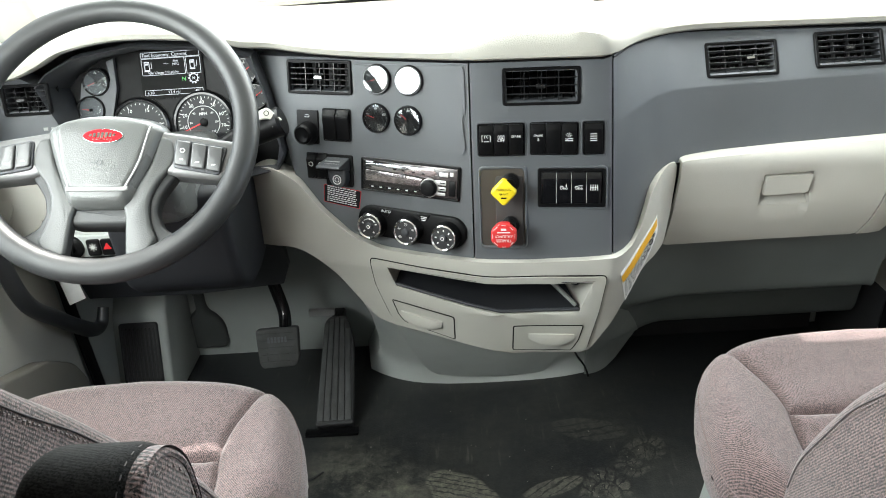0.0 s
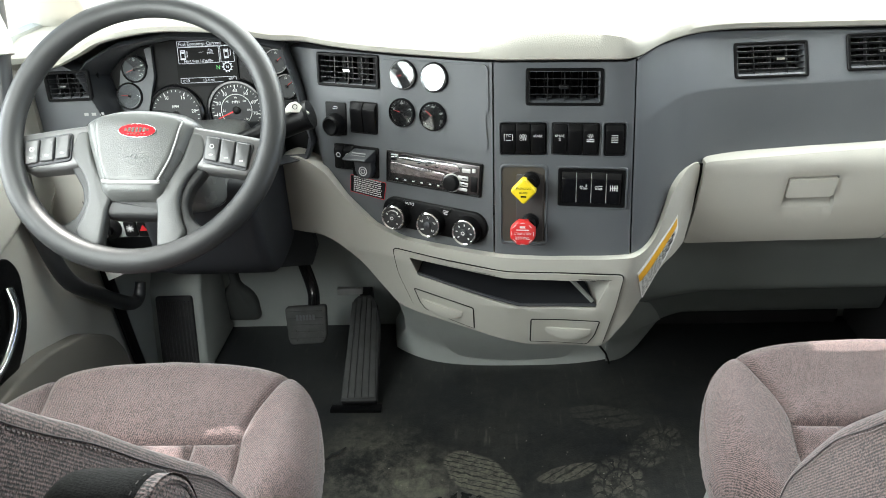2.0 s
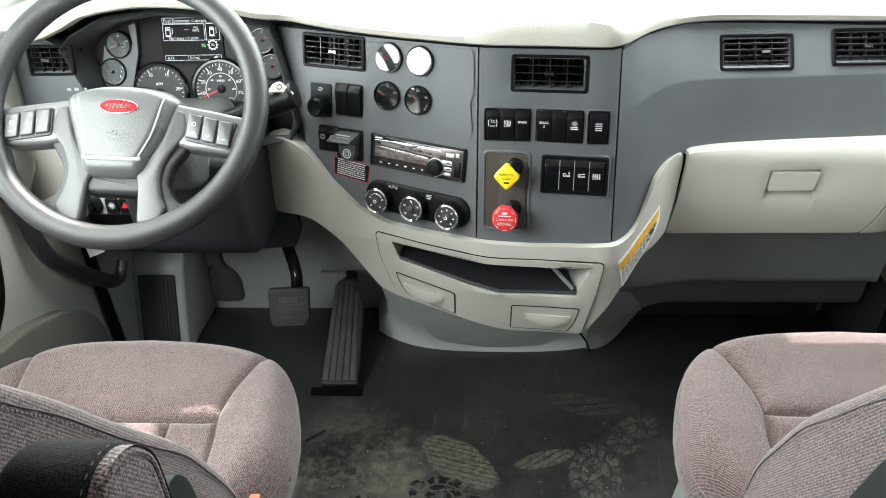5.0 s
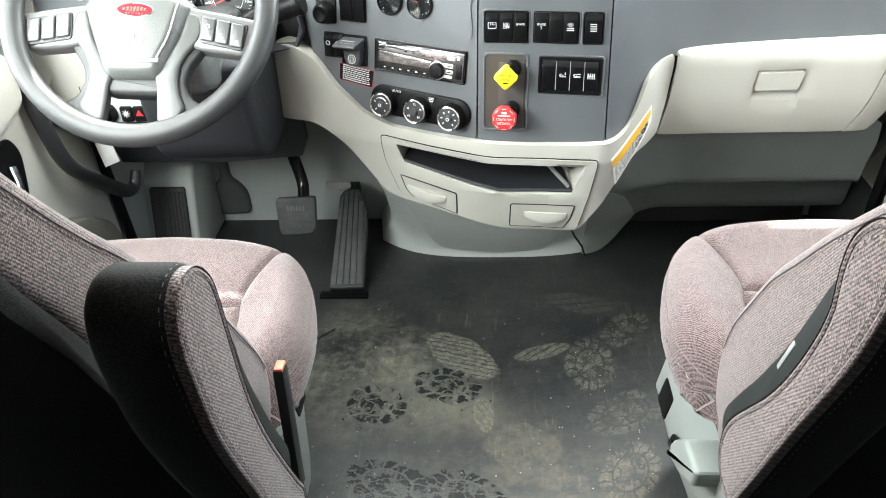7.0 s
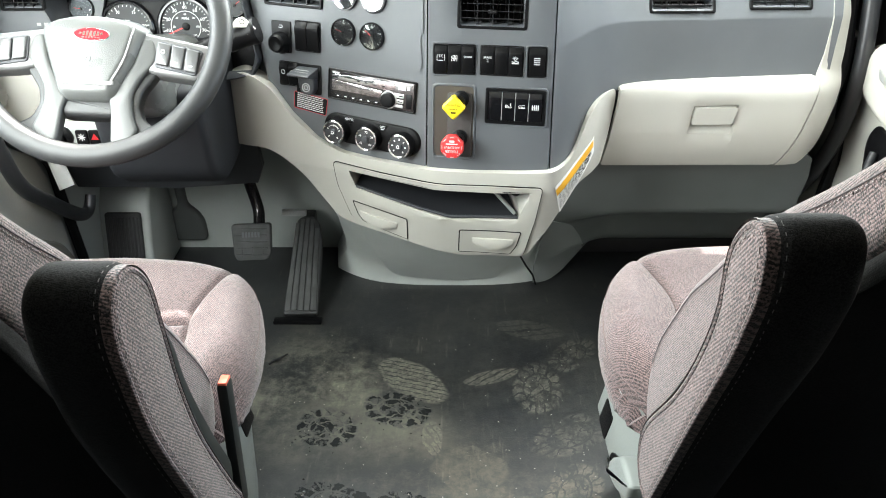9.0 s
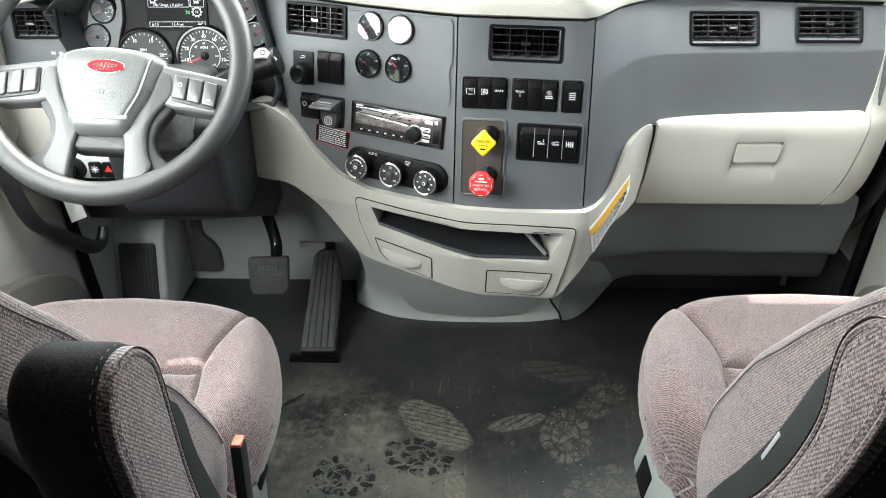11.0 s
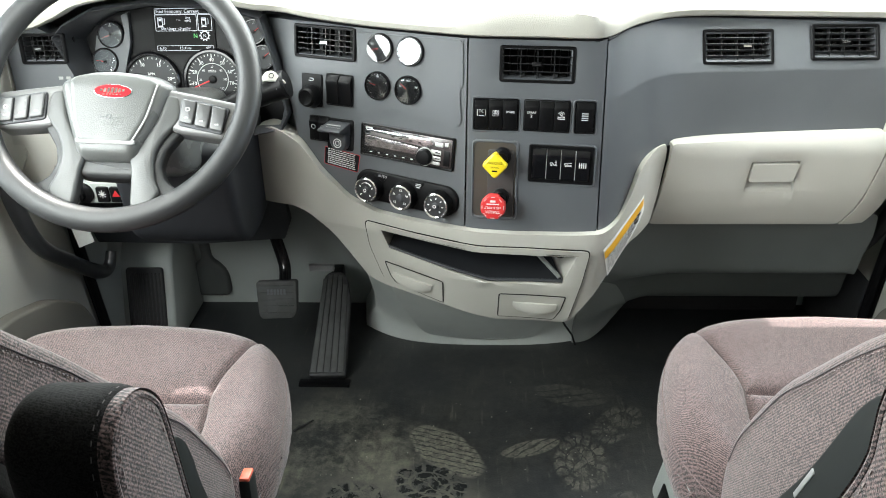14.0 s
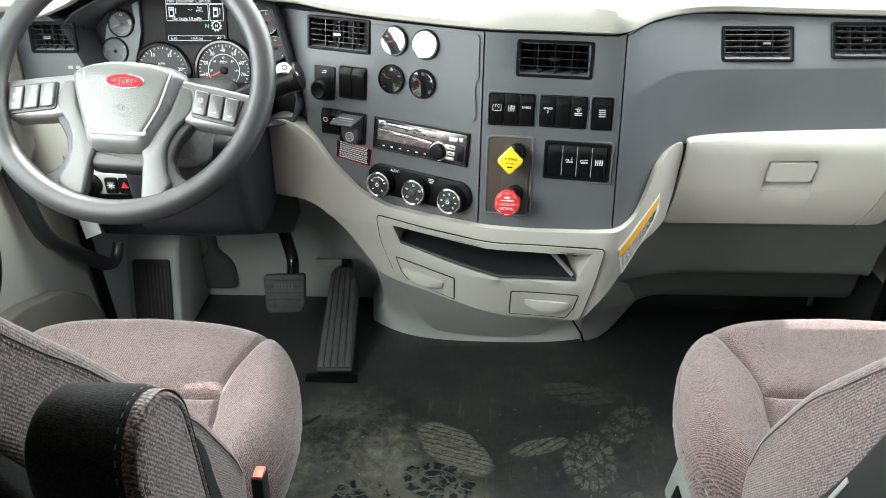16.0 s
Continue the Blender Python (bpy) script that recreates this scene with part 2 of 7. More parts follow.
def tube(bm, points, r, n=10, closed=False, squash=1.0):
    """A round bar along points; r may be one radius or one a point."""
    pts = [Vector(p) for p in points]
    rings, side = [], None
    for k, p in enumerate(pts):
        if closed:
            d = pts[(k + 1) % len(pts)] - pts[k - 1]
        else:
            d = pts[min(k + 1, len(pts) - 1)] - pts[max(k - 1, 0)]
        d.normalize()
        if side is None:
            side = d.cross(Vector((0, 0, 1)) if abs(d.z) < 0.9 else Vector((0, 1, 0)))
        side = (side - d * side.dot(d)).normalized()
        up = side.cross(d)
        q = r[k] if isinstance(r, (list, tuple)) else r
        rings.append([bm.verts.new(p + side * q * math.cos(2 * math.pi * i / n) + up * q * squash * math.sin(2 * math.pi * i / n)) for i in range(n)])
    pairs = list(zip(rings, rings[1:])) + ([(rings[-1], rings[0])] if closed else [])
    for a, b in pairs:
        for i in range(n):
            bm.faces.new((a[i], a[(i + 1) % n], b[(i + 1) % n], b[i]))
    if not closed:
        bm.faces.new(rings[0][::-1])
        bm.faces.new(rings[-1])
    return bm


def spline(points, steps=8):
    """Points along a smooth curve through the given ones."""
    pts = [Vector(p) for p in points]
    out = []
    for k in range(len(pts) - 1):
        p0, p1, p2, p3 = pts[max(k - 1, 0)], pts[k], pts[k + 1], pts[min(k + 2, len(pts) - 1)]
        for i in range(steps):
            s = i / steps
            out.append(0.5 * (2 * p1 + (p2 - p0) * s + (2 * p0 - 5 * p1 + 4 * p2 - p3) * s * s + (3 * p1 - p0 - 3 * p2 + p3) * s**3))
    return out + [pts[-1]]


def even(points, gap=0.006):
    """The same closed outline with its points spaced out evenly."""
    out = []
    for p in points:
        if not out or (Vector(p) - Vector(out[-1])).length > gap:
            out.append(p)
    while (Vector(out[-1]) - Vector(out[0])).length < gap:
        out.pop()
    return out


def spline2(points, steps=6):
    return [(p.x, p.y) for p in spline([(a, b, 0) for a, b in points], steps)]


def block(bm, x0, x1, y0, y1, z0, z1, bevel=0.0, segments=2):
    """A box, its edges rounded."""
    made = bmesh.ops.create_cube(bm, size=1.0, matrix=Matrix.Translation(((x0 + x1) / 2, (y0 + y1) / 2, (z0 + z1) / 2)) @ Matrix.Diagonal((x1 - x0, y1 - y0, z1 - z0, 1)))
    if bevel:
        edges = list({e for v in made["verts"] for e in v.link_edges})
        bmesh.ops.bevel(bm, geom=edges, offset=bevel, segments=segments, profile=0.5, affect="EDGES")
    return bm


def slab(outline, x0, x1, bevel, segments=4):
    """An outline in (y, z) drawn out along x, all edges rounded."""
    bm = bmesh.new()
    a = [bm.verts.new((x0, y, z)) for y, z in outline]
    b = [bm.verts.new((x1, y, z)) for y, z in outline]
    n = len(a)
    for k in range(n):
        bm.faces.new((a[k], a[(k + 1) % n], b[(k + 1) % n], b[k]))
    fa, fb = bm.faces.new(a[::-1]), bm.faces.new(b)
    bmesh.ops.recalc_face_normals(bm, faces=bm.faces[:])
    if bevel:
        bmesh.ops.bevel(bm, geom=list(fa.edges) + list(fb.edges), offset=bevel, segments=segments, profile=0.5, affect="EDGES")
    return bm


def cushion(centre, half, power=0.4, nu=36, nv=24, warp=None):
    """A stuffed pad: a rounded block with bulging faces, bent by warp."""
    bm = bmesh.new()

    def p(c, e):
        return math.copysign(abs(c) ** e, c)

    rings = []
    for j in range(1, nv):
        b = -math.pi / 2 + math.pi * j / nv
        ring = []
        for i in range(nu):
            a = 2 * math.pi * i / nu
            q = Vector((p(math.cos(b), power) * p(math.cos(a), power) * half[0], p(math.cos(b), power) * p(math.sin(a), power) * half[1], p(math.sin(b), power) * half[2]))
            ring.append(q)
        rings.append(ring)
    top, bottom = Vector((0, 0, half[2])), Vector((0, 0, -half[2]))

    def place(q):
        q = q + Vector(centre)
        return warp(q) if warp else q

    made = [[bm.verts.new(place(q)) for q in ring] for ring in rings]
    for a, b in zip(made, made[1:]):
        for i in range(nu):
            bm.faces.new((a[i], a[(i + 1) % nu], b[(i + 1) % nu], b[i]))
    t, s = bm.verts.new(place(top)), bm.verts.new(place(bottom))
    for i in range(nu):
        bm.faces.new((made[-1][i], made[-1][(i + 1) % nu], t))
        bm.faces.new((made[0][(i + 1) % nu], made[0][i], s))
    return bm


def inside(outline, x, z):
    hit = False
    for (a, b), (c, d) in zip(outline, outline[1:] + outline[:1]):
        if (b > z) != (d > z) and x < a + (c - a) * (z - b) / (d - b):
            hit = not hit
    return hit


def frame_rect(x0, x1, z0, z1):
    return [(x0, z0), (x1, z0), (x1, z1), (x0, z1)]


def patch(outline, depth, out=0.0, thick=0.02, cell=0.025, edge=0.004, holes=(), cuts=()):
    """A skin over the dash: an outline in (x, z) laid on depth(x, z), its rim rounded back, with openings through it."""
    bm = bmesh.new()
    face = bm.faces.new([bm.verts.new((x, 0, z)) for x, z in outline])
    if edge:
        bmesh.ops.inset_region(bm, faces=[face], thickness=edge, use_boundary=True, use_even_offset=True)
    xs, zs = [p[0] for p in outline], [p[1] for p in outline]
    for axis, low, high in ((0, min(xs), max(xs)), (2, min(zs), max(zs))):
        steps = max(1, round((high - low) / cell))
        for k in range(1, steps):
            co, no = Vector((0, 0, 0)), Vector((0, 0, 0))
            co[axis], no[axis] = low + (high - low) * k / steps, 1
            bmesh.ops.bisect_plane(bm, geom=bm.verts[:] + bm.edges[:] + bm.faces[:], plane_co=co, plane_no=no, dist=1e-6)
    for z in cuts:
        bmesh.ops.bisect_plane(bm, geom=bm.verts[:] + bm.edges[:] + bm.faces[:], plane_co=(0, 0, z), plane_no=(0, 0, 1), dist=1e-6)
    for hole in holes:
        for a, b in zip(hole, hole[1:] + hole[:1]):
            bmesh.ops.bisect_plane(bm, geom=bm.verts[:] + bm.edges[:] + bm.faces[:], plane_co=(a[0], 0, a[1]), plane_no=Vector((a[1] - b[1], 0, b[0] - a[0])).normalized(), dist=1e-6)
        bmesh.ops.delete(bm, geom=[f for f in bm.faces if inside(hole, f.calc_center_median().x, f.calc_center_median().z)], context="FACES")
    rim = {v for e in bm.edges if e.is_boundary for v in e.verts}
    for v in bm.verts:
        v.co.y = depth(v.co.x, v.co.z) - out + (edge * 0.9 if v in rim else 0)
    back = bmesh.ops.extrude_edge_only(bm, edges=[e for e in bm.edges if e.is_boundary])
    for v in back["geom"]:
        if isinstance(v, bmesh.types.BMVert):
            v.co.y += thick
    bmesh.ops.triangulate(bm, faces=[f for f in bm.faces if len(f.verts) > 4])
    return bm


def text(words, size, m, mat, parent, name="lettering", align="CENTER", spread=1.0):
    """Raised print: m puts it in place, baseline at the local origin."""
    c = bpy.data.curves.new(name, "FONT")
    c.body, c.size, c.align_x, c.extrude, c.space_character = words, size, align, 0.0001, spread
    c.resolution_u = 2
    o = bpy.data.objects.new(name, c)
    scene.collection.objects.link(o)
    mesh = bpy.data.meshes.new_from_object(o.evaluated_get(bpy.context.evaluated_depsgraph_get()))
    bpy.data.objects.remove(o)
    bpy.data.curves.remove(c)
    bm = bmesh.new()
    bm.from_mesh(mesh)
    bpy.data.meshes.remove(mesh)
    return part(name, bm, mat, parent, m=m, smooth=False)


# ---- the dash surface ----
def curve(x, knots):
    """Smooth curve through (x, value) knots."""
    if x <= knots[0][0]:
        a, b = knots[0], knots[1]
        return a[1] + (b[1] - a[1]) / (b[0] - a[0]) * (x - a[0])
    if x >= knots[-1][0]:
        a, b = knots[-2], knots[-1]
        return b[1] + (b[1] - a[1]) / (b[0] - a[0]) * (x - b[0])
    n = max(i for i in range(len(knots) - 1) if knots[i][0] <= x)
    a, b = knots[n], knots[n + 1]
    p, q = knots[max(n - 1, 0)], knots[min(n + 2, len(knots) - 1)]
    h = b[0] - a[0]
    s = (x - a[0]) / h
    m0 = (b[1] - p[1]) / (b[0] - p[0]) * h
    m1 = (q[1] - a[1]) / (q[0] - a[0]) * h
    return ((2 * s**3 - 3 * s**2 + 1) * a[1] + (s**3 - 2 * s**2 + s) * m0 + (3 * s**2 - 2 * s**3) * b[1] + (s**3 - s**2) * m1)

PLAN = [(-0.45, 1.64), (-0.38, 1.575), (-0.30, 1.527), (-0.20, 1.487), (-0.06, 1.431), (0.06, 1.384), (0.10, 1.372), (0.20, 1.360), (0.33, 1.344), (0.36, 1.366), (0.40, 1.412), (0.45, 1.468), (0.50, 1.500), (0.56, 1.515), (0.65, 1.518), (1.1, 1.518)]

CREASE = [(0.335, 0.862), (0.38, 0.872), (0.43, 0.879), (0.55, 0.876), (0.70, 0.877), (1.0, 0.884)]


def front(x, z):
    """Depth of the grey dash face."""
    y = curve(x, PLAN) + 0.17 * (z - 0.62)
    if x > 0.335:
        y += 0.42 * max(0, z - curve(x, CREASE)) * min(1, (x - 0.335) / 0.05)
    return y


def lower(x, z):
    """Depth of the beige lower dash, which meets the glove box at its right end."""
    y = curve(x, PLAN) - 0.018 + 0.05 * max(0, z - 0.6)
    if z < 0.58:
        y += 0.28 * (0.58 - z)
    if x > 0.43:
        s = min(1, (x - 0.43) / 0.06)
        s = s * s * (3 - 2 * s)
        y = y * (1 - s) + (1.495 + 0.10 * (z - 0.62)) * s
    return y


def on_dash(x, z, depth=front):
    """The local frame of the dash at (x, z): u along it, v up it, w out of it."""
    e = 0.004
    tx = Vector((2 * e, depth(x + e, z) - depth(x - e, z), 0)).normalized()
    tz = Vector((0, depth(x, z + e) - depth(x, z - e), 2 * e)).normalized()
    n = tx.cross(tz).normalized()
    tz = n.cross(tx)
    m = Matrix.Identity(4)
    for k, c in enumerate((tx, tz, n, Vector((x, depth(x, z), z)))):
        for r in range(3):
            m[r][k] = c[r]
    return m


def shift(u, v, w=0.0, turn=0.0):
    return pose(u, v, w, 0, 0, turn)

# ---- the cab: floor, walls, roof, glass ----
LEFT, RIGHT, BACK, TOP = -0.93, 1.11, -1.30, 1.92
MAT = material("floor_mat_rubber", (0.023, 0.025, 0.0275), 0.40, grain=260, bump=0.35, vary=0.2)


def soil_floor(m):
    """Dust on the mat, with some sheen and sun brightness painted in: a wide haze and boot prints with treads, each by
    place, heading and size.
    """
    t = m.node_tree
    b = t.nodes["Principled BSDF"]
    coord = t.nodes["Texture Coordinate"]

    def maths(kind, *values):
        n = t.nodes.new("ShaderNodeMath")
        n.operation = kind
        for k, v in enumerate(values):
            if isinstance(v, (int, float)):
                n.inputs[k].default_value = v
            else:
                t.links.new(v, n.inputs[k])
        return n.outputs[0]

    def ramp(value, low, high):
        n = t.nodes.new("ShaderNodeMapRange")
        n.interpolation_type = "SMOOTHSTEP"
        n.inputs["From Min"].default_value, n.inputs["From Max"].default_value = low, high
        t.links.new(value, n.inputs["Value"])
        return n.outputs["Result"]

    def noise_at(scale, detail=8.0, rough=0.6):
        n = t.nodes.new("ShaderNodeTexNoise")
        n.inputs["Scale"].default_value, n.inputs["Detail"].default_value, n.inputs["Roughness"].default_value = scale, detail, rough
        t.links.new(coord.outputs["Object"], n.inputs["Vector"])
        return n.outputs["Fac"]

    def spot(x, y, heading, half_w, half_l):
        n = t.nodes.new("ShaderNodeMapping")
        n.vector_type = "TEXTURE"
        n.inputs["Location"].default_value, n.inputs["Rotation"].default_value, n.inputs["Scale"].default_value = (x, y, 0), (0, 0, radians(heading)), (half_w, half_l, 1)
        t.links.new(coord.outputs["Object"], n.inputs["Vector"])
        d = t.nodes.new("ShaderNodeVectorMath")
        d.operation = "LENGTH"
        t.links.new(n.outputs["Vector"], d.inputs[0])
        return n.outputs["Vector"], d.outputs["Value"]

    breakup = ramp(noise_at(60, 12, 0.75), 0.38, 0.60)
    cloud = maths("ADD", maths("MULTIPLY", noise_at(5, 12, 0.72), 0.6), maths("MULTIPLY", noise_at(38, 10, 0.75), 0.4))
    # Dry haze towards the rear of the aisle and beside the pedal, plus painted sheen
    dust, wet = 0.0, 0.0
    for x, y, heading, w, l, much, low in DUST_AND_SHEEN:
        _, d = spot(x, y, heading, w, l)
        dust = maths("MAXIMUM", dust, maths("MULTIPLY", ramp(maths("ADD", d, maths("MULTIPLY", noise_at(9, 8, 0.7), 0.5)), 1.35, 0.55), maths("MULTIPLY", ramp(cloud, low - 0.04, low + 0.24), much)))
    for x, y, heading, w, l, bars, much in PRINTS:
        v, d = spot(x, y, heading, w, l)
        if bars > 0:
            tread = t.nodes.new("ShaderNodeTexWave")
            tread.bands_direction = "DIAGONAL"
            tread.inputs["Distortion"].default_value, tread.inputs["Detail"].default_value, tread.inputs["Detail Scale"].default_value = 3.5, 3, 2.0
            out = tread.outputs["Fac"]
        else:
            # Cells in the middle, a ring groove, and lugs fanned out round the rim
            wobble = t.nodes.new("ShaderNodeTexNoise")
            wobble.inputs["Scale"].default_value, wobble.inputs["Detail"].default_value = 2.6, 3
            t.links.new(v, wobble.inputs["Vector"])
            bent = t.nodes.new("ShaderNodeVectorMath")
            bent.operation = "MULTIPLY_ADD"
            bent.inputs[1].default_value = (0.62, 0.62, 0)
            t.links.new(wobble.outputs["Color"], bent.inputs[0])
            t.links.new(v, bent.inputs[2])
            cells = t.nodes.new("ShaderNodeTexVoronoi")
            cells.feature, cells.voronoi_dimensions = "DISTANCE_TO_EDGE", "2D"
            cells.inputs["Scale"].default_value = -bars * 1.15
            t.links.new(bent.outputs["Vector"], cells.inputs["Vector"])
            axes = t.nodes.new("ShaderNodeSeparateXYZ")
            t.links.new(bent.outputs["Vector"], axes.inputs[0])
            turn = maths("ARCTAN2", maths("SUBTRACT", axes.outputs[1], 0.31), maths("SUBTRACT", axes.outputs[0], 0.31))
            fan = ramp(maths("ABSOLUTE", maths("SINE", maths("MULTIPLY", turn, round(-bars * 3.4)))), 0.22, 0.50)
            ring = ramp(maths("ABSOLUTE", maths("SUBTRACT", d, 0.56)), 0.02, 0.07)
            outside = ramp(d, 0.55, 0.57)
            cell = maths("MULTIPLY", ramp(cells.outputs["Distance"], 0.02, 0.08), maths("SUBTRACT", 1.0, outside))
            lugs = maths("MULTIPLY", maths("ADD", 0.5, maths("MULTIPLY", ring, 0.5)), maths("ADD", cell, maths("MULTIPLY", fan, outside)))
            worn = maths("ADD", 0.2 if much > 0 else 0.35, ramp(noise_at(26, 8, 0.75), 0.38, 0.58))
            lines = maths("MULTIPLY", ramp(maths("ADD", lugs, maths("MULTIPLY", maths("SUBTRACT", noise_at(110, 5, 0.7), 0.5), 0.9)), 0.35, 0.80), worn)
        if bars > 0:
            tread.inputs["Scale"].default_value = bars
            t.links.new(v, tread.inputs["Vector"])
            lines = ramp(maths("ADD", out, maths("MULTIPLY", noise_at(90, 4), 0.30)), 0.10, 0.36)
        edge = ramp(maths("ADD", d, maths("MULTIPLY", noise_at(30), 0.45)), 1.28, 1.10)
        mark = maths("MULTIPLY", maths("MULTIPLY", edge, lines), maths("MULTIPLY", maths("ADD", maths("MULTIPLY", breakup, 0.65), 0.35), abs(much)))
        if much > 0:
            dust = maths("MAXIMUM", dust, mark)
        else:
            clean = maths("MULTIPLY", edge, lines)
            dust = maths("MULTIPLY", dust, maths("SUBTRACT", 1.0, maths("MINIMUM", clean, 0.93)))
            wet = maths("MAXIMUM", wet, clean)
    # Fine scuffs drawn out along the aisle, and specks
    for heading, much in ((12, 0.16), (-38, 0.12)):
        drawn = t.nodes.new("ShaderNodeMapping")
        drawn.inputs["Rotation"].default_value, drawn.inputs["Scale"].default_value = (0, 0, radians(heading)), (9, 1.1, 1)
        t.links.new(coord.outputs["Object"], drawn.inputs["Vector"])
        scuff = t.nodes.new("ShaderNodeTexNoise")
        scuff.inputs["Scale"].default_value, scuff.inputs["Detail"].default_value = 9, 6
        t.links.new(drawn.outputs["Vector"], scuff.inputs["Vector"])
        dust = maths("ADD", dust, maths("MULTIPLY", maths("MULTIPLY", ramp(scuff.outputs["Fac"], 0.60, 0.74), ramp(cloud, 0.40, 0.56)), much))
    dust = maths("ADD", dust, maths("MULTIPLY", ramp(noise_at(170, 2), 0.71, 0.78), 0.3))
    old = b.inputs["Base Color"].links[0].from_socket
    mix = t.nodes.new("ShaderNodeMix")
    mix.data_type = "RGBA"
    mix.inputs["B"].default_value = (0.23, 0.215, 0.18, 1)
    _, d = spot(0.22, 0.95, 0, 0.42, 0.34)
    sand = t.nodes.new("ShaderNodeMix")
    sand.data_type = "RGBA"
    sand.inputs["A"].default_value, sand.inputs["B"].default_value = (0.255, 0.245, 0.195, 1), (0.285, 0.240, 0.155, 1)
    t.links.new(ramp(d, 1.1, 0.3), sand.inputs["Factor"])
    t.links.new(sand.outputs["Result"], mix.inputs["B"])
    t.links.new(dust, mix.inputs["Factor"])
    t.links.new(old, mix.inputs["A"])
    t.links.new(mix.outputs["Result"], b.inputs["Base Color"])
    shine = b.inputs["Roughness"].links[0].from_socket
    t.links.new(maths("SUBTRACT", maths("MINIMUM", maths("ADD", shine, maths("MULTIPLY", dust, 0.6)), 1.0), maths("MULTIPLY", wet, 0.16)), b.inputs["Roughness"])


# x, y, heading, half width, half length, strength, threshold
# Fifth haze also paints the mat's grey sheen; the last whitens the sun patch
DUST_AND_SHEEN = [(0.06, 1.00, 0, 0.42, 0.30, 0.34, 0.455), (-0.22, 1.36, 20, 0.26, 0.30, 0.78, 0.43), (-0.08, 1.25, 80, 0.15, 0.27, 0.46, 0.33), (0.20, 0.95, 0, 0.28, 0.20, 0.36, 0.44), (0.1, 1.50, 0, 0.9, 0.7, 0.12, 0.42), (0.25, 0.86, 0, 0.32, 0.15, 0.62, 0.38)]
# x, y, heading, half width, half length, tread (below zero: lugs), strength (below zero: wiped clean)
PRINTS = [(0.025, 1.405, 46, 0.06, 0.118, 2.3, 0.66), (0.345, 1.375, -8, 0.064, 0.1, -2.3, 0.34), (0.228, 1.418, -70, 0.026, 0.078, 0.9, 0.45), (0.395, 1.035, -30, 0.06, 0.10, -2.6, 0.30), (0.41, 1.21, -60, 0.06, 0.11, -2.4, 0.20), (0.345, 1.62, 75, 0.045, 0.1, 1.0, 0.19), (-0.2, 1.49, 30, 0.06, 0.12, -2.6, 0.20), (0.083, 1.2, 5, 0.026, 0.06, 1.0, 0.54), (-0.170, 1.232, 72, 0.066, 0.078, -1.9, -1), (-0.005, 1.296, 72, 0.062, 0.090, -1.9, -1), (-0.16, 1.33, 20, 0.05, 0.1, 1.3, 0.35), (0.45, 1.51, -40, 0.05, 0.09, -2.4, 0.26), (-0.12, 1.0, 70, 0.06, 0.1, -2.5, -1), (0.05, 0.97, 60, 0.06, 0.1, -2.5, -1), (0.17, 1.1, 0, 0.09, 0.08, 0.5, 0.22)]
soil_floor(MAT)


def structure(name, bm, mat, label, category, m=None):
    return tagged(part(name, bm, mat, m=m), label, category, kind="structure")


bm = bmesh.new()
block(bm, LEFT - 0.05, RIGHT + 0.05, BACK - 0.05, 2.16, -0.03, 0.0)
structure("floor", bm, MAT, "black rubber cab floor mat with dusty boot prints", "floor")
bm = bmesh.new()
block(bm, LEFT - 0.05, RIGHT + 0.05, BACK - 0.12, BACK, 0, TOP)
structure("wall_back", bm, REAR, "plain unseen rear wall of the cab, dark to cut bounced light", "wall")
bm = bmesh.new()
block(bm, LEFT - 0.05, RIGHT + 0.05, BACK - 0.05, 1.36, TOP, TOP + 0.05)
structure("ceiling", bm, PAD, "beige padded cab ceiling", "ceiling")
for side, x in (("left", LEFT), ("right", RIGHT)):
    s = -1 if side == "left" else 1
    bm = bmesh.new()
    a, b = sorted((x, x + s * 0.06))
    block(bm, a, b, BACK, 0.15, 0, TOP)
    structure("wall_" + side, bm, REAR, "plain unseen side wall behind the door, dark to cut bounced light", "wall")
    bm = bmesh.new()
    block(bm, a, b, 0.15, 1.45, 1.66, TOP)
    structure("trim_" + side + "_header", bm, BEIGE, "beige trim above the door window", "trim")
bm = bmesh.new()
block(bm, LEFT, RIGHT, 2.07, 2.13, 0.0, 1.02)
structure("wall_firewall", bm, KICK, "grey-green moulded plastic firewall behind the pedals", "firewall")

